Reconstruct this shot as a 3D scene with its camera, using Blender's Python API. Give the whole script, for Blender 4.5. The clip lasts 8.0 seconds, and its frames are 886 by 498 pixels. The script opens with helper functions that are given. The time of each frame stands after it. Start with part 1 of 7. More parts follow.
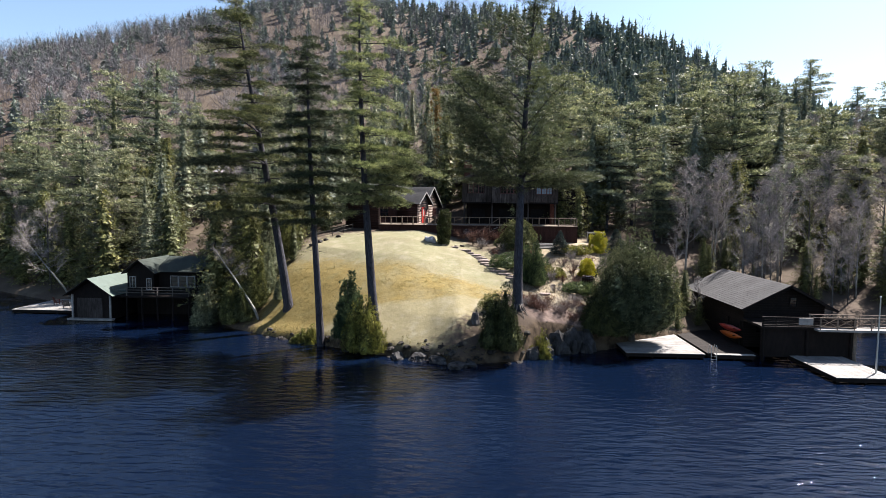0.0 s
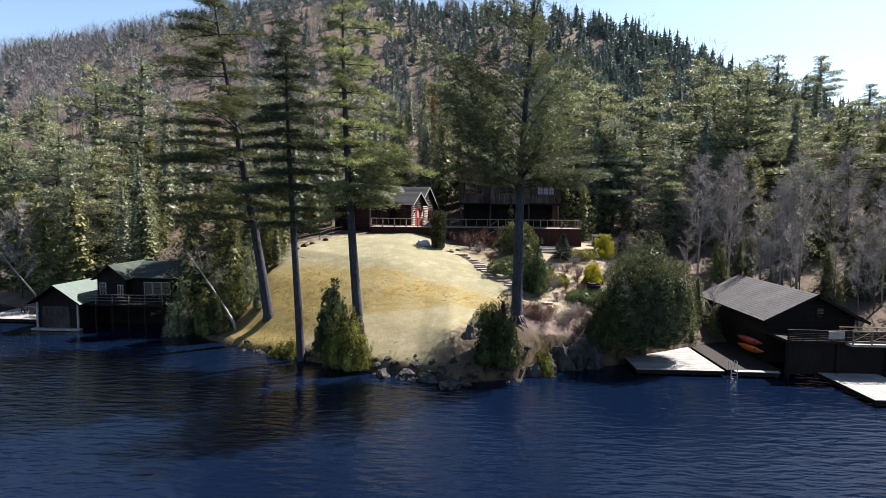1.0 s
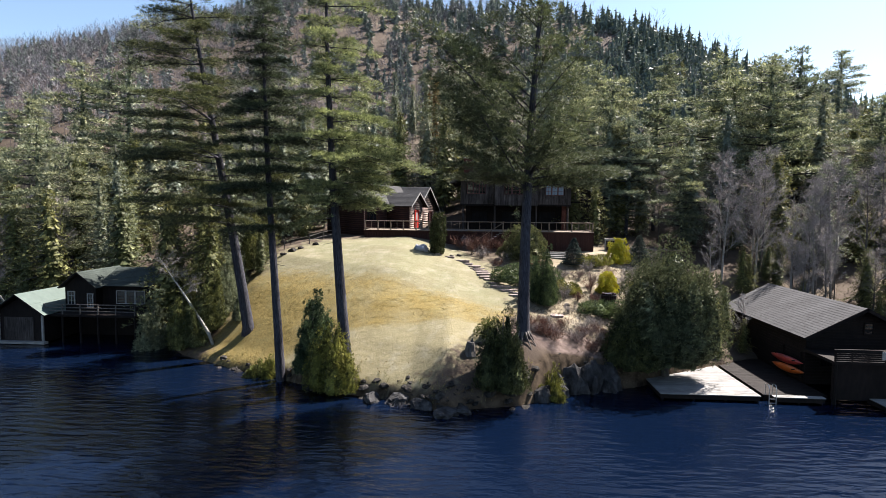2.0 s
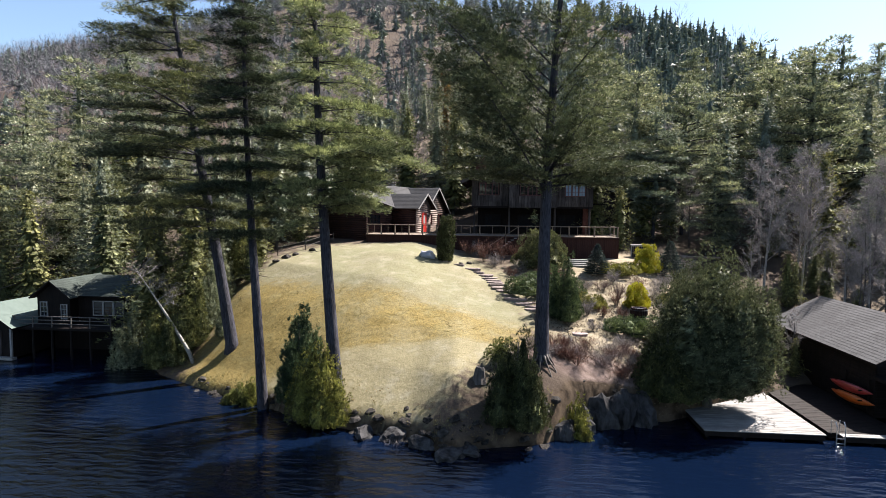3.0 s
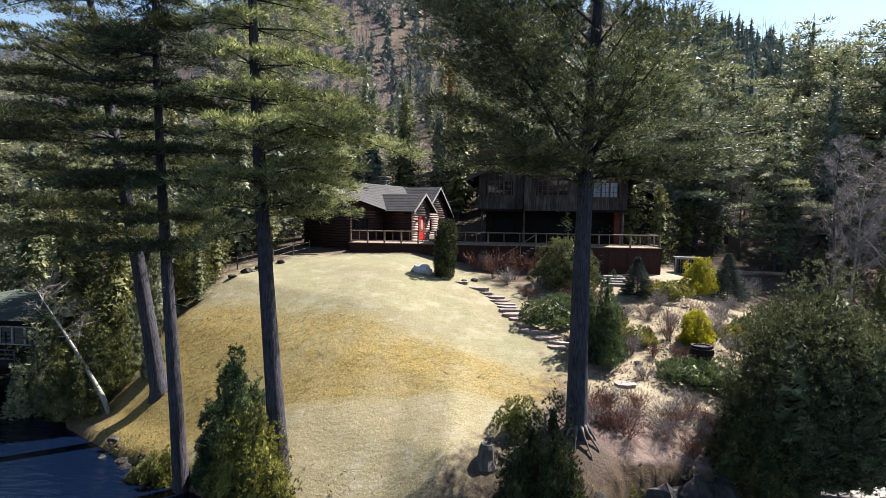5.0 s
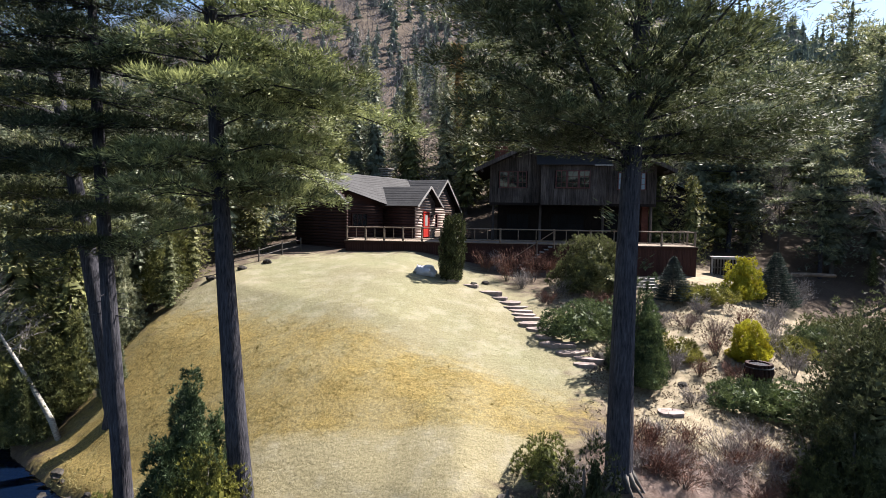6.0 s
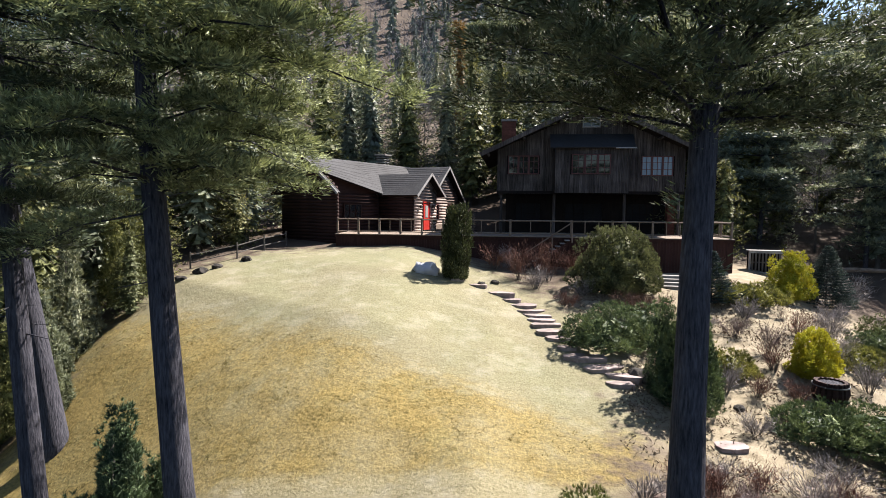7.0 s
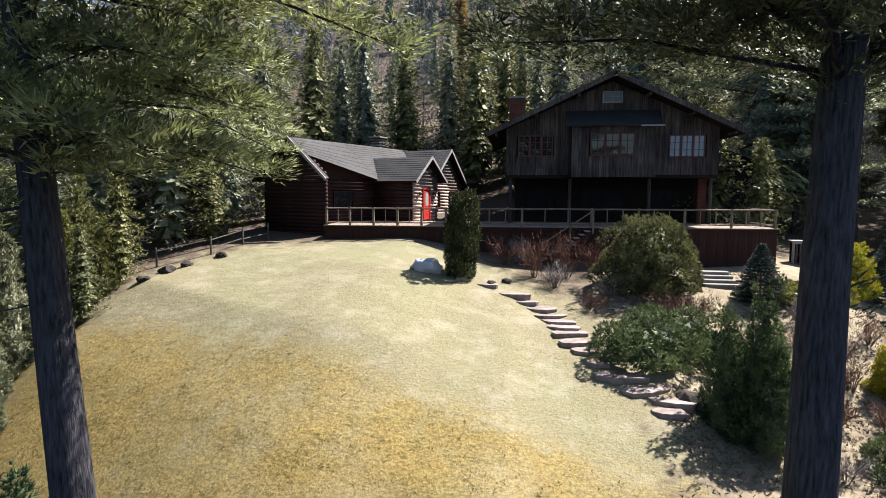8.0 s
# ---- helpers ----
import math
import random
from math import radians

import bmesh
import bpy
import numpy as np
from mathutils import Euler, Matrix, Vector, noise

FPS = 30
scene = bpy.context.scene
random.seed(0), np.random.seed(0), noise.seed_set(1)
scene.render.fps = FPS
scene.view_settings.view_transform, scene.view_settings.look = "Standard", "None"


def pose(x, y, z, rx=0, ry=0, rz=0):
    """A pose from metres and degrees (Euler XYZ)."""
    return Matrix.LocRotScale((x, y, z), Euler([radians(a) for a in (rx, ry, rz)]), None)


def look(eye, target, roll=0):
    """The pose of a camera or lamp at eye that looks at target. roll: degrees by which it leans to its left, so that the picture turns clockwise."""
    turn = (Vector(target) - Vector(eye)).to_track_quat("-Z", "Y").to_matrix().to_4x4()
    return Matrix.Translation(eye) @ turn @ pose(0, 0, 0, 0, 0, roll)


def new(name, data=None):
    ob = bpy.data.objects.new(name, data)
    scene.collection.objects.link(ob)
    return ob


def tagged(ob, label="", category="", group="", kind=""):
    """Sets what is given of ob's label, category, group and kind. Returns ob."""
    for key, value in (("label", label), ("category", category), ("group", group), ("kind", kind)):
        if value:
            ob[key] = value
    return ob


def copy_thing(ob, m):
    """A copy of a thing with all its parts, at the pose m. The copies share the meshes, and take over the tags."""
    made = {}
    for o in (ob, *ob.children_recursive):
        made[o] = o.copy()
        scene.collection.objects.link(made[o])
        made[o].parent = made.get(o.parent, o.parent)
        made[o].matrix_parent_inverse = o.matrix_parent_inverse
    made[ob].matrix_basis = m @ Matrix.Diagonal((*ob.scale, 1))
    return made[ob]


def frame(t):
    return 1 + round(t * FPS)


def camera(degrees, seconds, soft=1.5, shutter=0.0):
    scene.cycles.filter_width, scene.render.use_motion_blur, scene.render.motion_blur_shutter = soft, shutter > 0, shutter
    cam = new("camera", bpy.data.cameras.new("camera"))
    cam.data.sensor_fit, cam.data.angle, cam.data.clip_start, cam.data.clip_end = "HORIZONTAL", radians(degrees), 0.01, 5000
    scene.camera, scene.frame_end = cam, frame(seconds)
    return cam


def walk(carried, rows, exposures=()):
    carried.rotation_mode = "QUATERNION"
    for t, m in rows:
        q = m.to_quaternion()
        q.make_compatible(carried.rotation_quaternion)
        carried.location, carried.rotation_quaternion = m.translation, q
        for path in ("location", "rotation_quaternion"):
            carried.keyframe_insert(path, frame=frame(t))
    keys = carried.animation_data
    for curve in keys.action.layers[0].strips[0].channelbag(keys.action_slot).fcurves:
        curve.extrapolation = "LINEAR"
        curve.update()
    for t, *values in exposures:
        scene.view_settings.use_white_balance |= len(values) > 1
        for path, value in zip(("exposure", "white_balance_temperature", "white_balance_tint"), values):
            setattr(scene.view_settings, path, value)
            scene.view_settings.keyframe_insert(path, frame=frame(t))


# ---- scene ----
cam = camera(75.1, 8.0, soft=0.8)
PATH = [
    (0, (1.687, -1.206, 12.669), (1.587, 0.786, 12.521), 0.6),
    (0.5, (1.956, 1.051, 12.672), (1.854, 3.043, 12.525), 0.6),
    (1, (2.219, 3.432, 12.674), (2.114, 5.424, 12.53), 0.6),
    (1.5, (2.434, 6.034, 12.686), (2.326, 8.026, 12.544), 0.6),
    (3, (2.839, 14.428, 12.76), (2.66, 16.416, 12.627), 0.6),
    (3.5, (2.882, 17.237, 12.777), (2.694, 19.224, 12.648), 0.6),
    (4, (2.847, 19.968, 12.797), (2.654, 21.955, 12.672), 0.6),
    (4.5, (2.76, 22.644, 12.793), (2.562, 24.63, 12.674), 0.7),
    (6, (2.142, 30.357, 12.436), (1.905, 32.339, 12.31), 0.8),
    (6.5, (1.813, 32.761, 12.332), (1.574, 34.742, 12.195), 0.7),
    (7, (1.452, 35.055, 12.268), (1.213, 37.035, 12.115), 0.5),
    (7.5, (1.119, 37.226, 12.257), (0.878, 39.204, 12.084), 0.0),
    (8, (0.745, 39.413, 12.261), (0.508, 41.389, 12.063), 0.1),
]
walk(cam, [(t, look(eye, target, roll)) for t, eye, target, roll in PATH])

# ---- light: clear spring noon, sun high behind the house and to its east ----
SUN_AZ, SUN_EL = radians(49), radians(51)
scene.view_settings.exposure = 2.12
world = bpy.data.worlds.new("sky")
scene.world = world
world.use_nodes = True
_n = world.node_tree.nodes
_sky = _n.new("ShaderNodeTexSky")
_sky.sky_type, _sky.sun_disc = "NISHITA", False
_sky.sun_elevation, _sky.sun_rotation = SUN_EL, SUN_AZ
_sky.air_density, _sky.dust_density = 1.0, 0.7
_sky.ozone_density = 1.6
world.node_tree.links.new(_sky.outputs[0], _n["Background"].inputs[0])
_n["Background"].inputs[1].default_value = 0.05
sun = new("sun", bpy.data.lights.new("sun", "SUN"))
sun.data.energy, sun.data.angle, sun.data.color = 5.0, radians(0.55), (1.0, 0.92, 0.86)
sun.matrix_basis = look((math.sin(SUN_AZ) * math.cos(SUN_EL) * 100, math.cos(SUN_AZ) * math.cos(SUN_EL) * 100, math.sin(SUN_EL) * 100), (0, 0, 0))


# ---- materials ----
def material(name, build):
    m = bpy.data.materials.new(name)
    m.use_nodes = True
    t = m.node_tree
    build(t, t.nodes["Principled BSDF"])
    return m


def link(t, a, b):
    t.links.new(a, b)


def node(t, kind, **inputs):
    n = t.nodes.new(kind)
    for k, v in inputs.items():
        n.inputs[k].default_value = v
    return n


def noise_of(t, scale, detail=4.0, rough=0.6, stretch=(1, 1, 1), space="Object"):
    c = node(t, "ShaderNodeTexCoord")
    mp = node(t, "ShaderNodeMapping")
    mp.inputs["Scale"].default_value = stretch
    link(t, c.outputs[space], mp.inputs["Vector"])
    n = node(t, "ShaderNodeTexNoise", Scale=scale, Detail=detail, Roughness=rough)
    link(t, mp.outputs[0], n.inputs["Vector"])
    return n.outputs["Fac"]


def ramp(t, fac, stops):
    r = t.nodes.new("ShaderNodeValToRGB")
    el = r.color_ramp.elements
    while len(el) < len(stops):
        el.new(0.5)
    for e, (p, c) in zip(el, stops):
        e.position, e.color = p, (*c, 1)
    link(t, fac, r.inputs[0])
    return r.outputs[0]


def mixed(t, fac, a, b, mode="MIX"):
    m = t.nodes.new("ShaderNodeMix")
    m.data_type, m.blend_type = "RGBA", mode
    for k, v in ((0, fac), (6, a), (7, b)):
        if isinstance(v, (int, float)):
            m.inputs[k].default_value = v
        elif isinstance(v, tuple):
            m.inputs[k].default_value = (*v, 1)
        else:
            link(t, v, m.inputs[k])
    return m.outputs[2]


def bumped(t, p, height, strength, distance):
    b = node(t, "ShaderNodeBump", Strength=strength, Distance=distance)
    link(t, height, b.inputs["Height"])
    link(t, b.outputs[0], p.inputs["Normal"])


def surface(name, dark, light, scale=3.0, stretch=(1, 1, 1), rough=0.8, bump=0.4, depth=0.02, stain=0.35, stain_scale=0.5, piece=0.0, island=False, metal=0.0):
    """A mottled surface: grain between two colours, large stains, bump; piece: how far pieces differ in tone."""
    def build(t, p):
        g = noise_of(t, scale, 6, 0.65, stretch)
        s = noise_of(t, stain_scale, 3, 0.5)
        c = ramp(t, g, [(0.3, dark), (0.72, light)])
        k = ramp(t, s, [(0.35, (1 - stain,) * 3), (0.65, (1, 1, 1))])
        c = mixed(t, 1.0, c, k, "MULTIPLY")
        if piece:
            if island:
                r = t.nodes.new("ShaderNodeNewGeometry").outputs["Random Per Island"]
            else:
                r = t.nodes.new("ShaderNodeObjectInfo").outputs["Random"]
            c = mixed(t, 1.0, c, ramp(t, r, [(0.0, (1 - piece,) * 3), (1.0, (1, 1, 1))]), "MULTIPLY")
        link(t, c, p.inputs["Base Color"])
        p.inputs["Roughness"].default_value = rough
        p.inputs["Metallic"].default_value = metal
        p.inputs["Specular IOR Level"].default_value = 0.15 if rough > 0.6 and not metal else 0.5
        if bump:
            bumped(t, p, g, bump, depth)
    return material(name, build)


def leafy(name, dark, light, back, through_share=0.35, patch=0.25, rough=0.55):
    """Needles and leaves: tone varies blade by blade, clumps are darkened as if shaded, and light shines through."""
    def build(t, p):
        r = t.nodes.new("ShaderNodeNewGeometry").outputs["Random Per Island"]
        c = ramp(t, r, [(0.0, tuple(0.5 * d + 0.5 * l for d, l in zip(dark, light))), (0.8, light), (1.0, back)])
        o = t.nodes.new("ShaderNodeObjectInfo").outputs["Random"]
        c = mixed(t, 1.0, c, ramp(t, o, [(0.0, (0.6, 0.68, 0.76)), (0.5, (0.95, 0.97, 0.85)), (1.0, (1.06, 1.03, 0.97))]), "MULTIPLY")
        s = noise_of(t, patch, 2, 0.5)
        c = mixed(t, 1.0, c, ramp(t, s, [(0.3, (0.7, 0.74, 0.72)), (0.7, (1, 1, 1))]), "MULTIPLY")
        # noise sinks whole clumps towards dark, in place of shade within the crown
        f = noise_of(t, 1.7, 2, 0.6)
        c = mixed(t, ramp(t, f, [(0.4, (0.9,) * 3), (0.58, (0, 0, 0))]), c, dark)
        link(t, c, p.inputs["Base Color"])
        p.inputs["Roughness"].default_value = rough
        p.inputs["Specular IOR Level"].default_value = 0.1
        tr = t.nodes.new("ShaderNodeBsdfTranslucent")
        link(t, mixed(t, 1.0, c, (1.3, 1.28, 0.95), "MULTIPLY"), tr.inputs[0])
        mx = t.nodes.new("ShaderNodeMixShader")
        mx.inputs[0].default_value = through_share
        link(t, p.outputs[0], mx.inputs[1])
        link(t, tr.outputs[0], mx.inputs[2])
        link(t, mx.outputs[0], t.nodes["Material Output"].inputs[0])
    return material(name, build)


def build_water(t, p):
    p.inputs["Base Color"].default_value = (0.0012, 0.0036, 0.0115, 1)
    p.inputs["Roughness"].default_value = 0.02
    p.inputs["IOR"].default_value = 1.333
    p.inputs["Specular IOR Level"].default_value = 0.33
    a = noise_of(t, 1.5, 1, 0.5, (0.45, 1.25, 1))
    b = noise_of(t, 4.0, 3, 0.55, (0.5, 1.3, 1))
    g = noise_of(t, 0.05, 3, 0.6, (1, 1.6, 1))
    h = node(t, "ShaderNodeMath")
    h.operation = "MULTIPLY_ADD"
    link(t, a, h.inputs[0])
    h.inputs[1].default_value = 3.0
    link(t, b, h.inputs[2])
    w = node(t, "ShaderNodeMath")
    w.operation = "MULTIPLY"
    link(t, h.outputs[0], w.inputs[0])
    link(t, ramp(t, g, [(0.35, (0.4,) * 3), (0.65, (1, 1, 1))]), w.inputs[1])
    c = node(t, "ShaderNodeTexCoord")
    xyz = t.nodes.new("ShaderNodeSeparateXYZ")
    link(t, c.outputs["Object"], xyz.inputs[0])
    lee = node(t, "ShaderNodeMapRange")
    lee.inputs[1].default_value, lee.inputs[2].default_value, lee.inputs[3].default_value, lee.inputs[4].default_value = 18, 42, 1.0, 0.42
    link(t, xyz.outputs[1], lee.inputs[0])
    calm = node(t, "ShaderNodeMath")
    calm.operation = "MULTIPLY"
    link(t, w.outputs[0], calm.inputs[0])
    link(t, lee.outputs[0], calm.inputs[1])
    bumped(t, p, calm.outputs[0], 1.0, 0.085)


def build_lawn(t, p):
    """Winter-worn grass: pale straw on the crown, ochre thatch on the steep face, green flushes, soil and needle litter towards the trees."""
    c = node(t, "ShaderNodeTexCoord")
    sep = t.nodes.new("ShaderNodeSeparateXYZ")
    link(t, c.outputs["Object"], sep.inputs[0])
    fine = noise_of(t, 12.0, 7, 0.76)
    mid = noise_of(t, 1.3, 4, 0.6, (1, 1.6, 1))
    big = noise_of(t, 0.16, 3, 0.55)
    straw = ramp(t, fine, [(0.3, (0.092, 0.083, 0.048)), (0.7, (0.2, 0.183, 0.117))])
    ochre = ramp(t, fine, [(0.3, (0.085, 0.063, 0.02)), (0.7, (0.25, 0.19, 0.074))])
    green = ramp(t, fine, [(0.3, (0.098, 0.108, 0.056)), (0.7, (0.172, 0.178, 0.105))])

    def blob(cx, cy, rx, ry, lo, hi):
        ax = node(t, "ShaderNodeMath"); ax.operation = "MULTIPLY_ADD"
        link(t, sep.outputs[0], ax.inputs[0]); ax.inputs[1].default_value = 1 / rx; ax.inputs[2].default_value = -cx / rx
        ay = node(t, "ShaderNodeMath"); ay.operation = "MULTIPLY_ADD"
        link(t, sep.outputs[1], ay.inputs[0]); ay.inputs[1].default_value = 1 / ry; ay.inputs[2].default_value = -cy / ry
        v = t.nodes.new("ShaderNodeCombineXYZ")
        link(t, ax.outputs[0], v.inputs[0]); link(t, ay.outputs[0], v.inputs[1])
        ln = t.nodes.new("ShaderNodeVectorMath"); ln.operation = "LENGTH"
        link(t, v.outputs[0], ln.inputs[0])
        s = node(t, "ShaderNodeMath"); s.operation = "MULTIPLY_ADD"
        link(t, mid, s.inputs[0]); s.inputs[1].default_value = 0.55; link(t, ln.outputs["Value"], s.inputs[2])
        m = node(t, "ShaderNodeMapRange"); m.interpolation_type = "SMOOTHSTEP"
        link(t, s.outputs[0], m.inputs[0])
        m.inputs[1].default_value, m.inputs[2].default_value, m.inputs[3].default_value, m.inputs[4].default_value = lo, hi, 1, 0
        return m.outputs[0]

    grass = mixed(t, ramp(t, big, [(0.4, (0, 0, 0)), (0.68, (0.5,) * 3)]), straw, green)
    warm = ramp(t, fine, [(0.3, (0.131, 0.112, 0.0622)), (0.7, (0.274, 0.237, 0.143))])
    grass = mixed(t, blob(-3.0, 50.0, 11.0, 6.5, 0.7, 1.5), grass, mixed(t, 0.5, warm, straw))
    tuft = noise_of(t, 7.5, 5, 0.72)
    moss = noise_of(t, 0.8, 4, 0.65)
    thatch = mixed(t, ramp(t, tuft, [(0.51, (0, 0, 0)), (0.58, (0.6,) * 3)]), ochre, (0.0525, 0.045, 0.015))
    thatch = mixed(t, ramp(t, moss, [(0.5, (0, 0, 0)), (0.66, (0.2,) * 3)]), thatch, green)
    grass = mixed(t, ramp(t, moss, [(0.5, (0, 0, 0)), (0.66, (0.35,) * 3)]), grass, (0.247, 0.232, 0.184))
    zone = None
    for ax, ay, off, wob, lo, hi in ((0.37, 1.0, -55.9, 2.4, 2.2, 0.2), (0.0, 1.0, -51.6, 1.0, 0.1, 0.9)):
        v = node(t, "ShaderNodeMath"); v.operation = "MULTIPLY_ADD"
        link(t, sep.outputs[0], v.inputs[0]); v.inputs[1].default_value = ax; v.inputs[2].default_value = off
        q = node(t, "ShaderNodeMath"); q.operation = "MULTIPLY_ADD"
        link(t, sep.outputs[1], q.inputs[0]); q.inputs[1].default_value = ay; link(t, v.outputs[0], q.inputs[2])
        z = node(t, "ShaderNodeMath"); z.operation = "MULTIPLY_ADD"
        link(t, mid, z.inputs[0]); z.inputs[1].default_value = wob; link(t, q.outputs[0], z.inputs[2])
        m = node(t, "ShaderNodeMapRange"); m.interpolation_type = "SMOOTHSTEP"
        link(t, z.outputs[0], m.inputs[0])
        m.inputs[1].default_value, m.inputs[2].default_value = lo, hi
        if zone is None:
            zone = m.outputs[0]
        else:
            k = node(t, "ShaderNodeMath"); k.operation = "MULTIPLY"
            link(t, zone, k.inputs[0]); link(t, m.outputs[0], k.inputs[1])
            zone = k.outputs[0]
    patchy = ramp(t, noise_of(t, 0.45, 4, 0.65), [(0.3, (0.45,) * 3), (0.6, (1, 1, 1))])
    grass = mixed(t, mixed(t, 1.0, zone, patchy, "MULTIPLY"), grass, thatch)
    grass = mixed(t, blob(-15.5, 54.5, 4.5, 7.0, 0.8, 1.5), grass, thatch)
    litter = ramp(t, fine, [(0.3, (0.0375, 0.0285, 0.0225)), (0.7, (0.0975, 0.075, 0.0585))])
    mulch = ramp(t, mid, [(0.35, (0.15, 0.115, 0.085)), (0.65, (0.33, 0.275, 0.21))])
    mulch = mixed(t, mixed(t, 0.5, fine, big), mulch, mixed(t, 0.12, straw, litter))
    floor = mixed(t, ramp(t, big, [(0.5, (0, 0, 0)), (0.8, (0.5,) * 3)]), litter, mulch)
    g1 = blob(-7.2, 58.0, 13.7, 14.4, 1.12, 1.34)
    g2 = blob(13.0, 63.0, 9.5, 15.0, 1.0, 1.4)
    col = mixed(t, g2, floor, mulch)
    col = mixed(t, g1, col, grass)
    duff = ramp(t, mid, [(0.35, (0.0638, 0.045, 0.039)), (0.65, (0.158, 0.12, 0.105))])
    col = mixed(t, blob(8.8, 50.3, 4.8, 2.3, 0.85, 1.35), col, duff)
    g = t.nodes.new("ShaderNodeNewGeometry")
    up = t.nodes.new("ShaderNodeSeparateXYZ")
    link(t, g.outputs["Normal"], up.inputs[0])
    soil = ramp(t, mid, [(0.35, (0.025, 0.018, 0.012)), (0.65, (0.09, 0.066, 0.045))])
    col = mixed(t, ramp(t, up.outputs[2], [(0.55, (1, 1, 1)), (0.72, (0, 0, 0))]), col, soil)
    link(t, col, p.inputs["Base Color"])
    p.inputs["Roughness"].default_value = 0.95
    p.inputs["Specular IOR Level"].default_value = 0.1
    hh = mixed(t, 0.5, mixed(t, 0.5, fine, tuft), mid)
    bumped(t, p, hh, 0.9, 0.12)


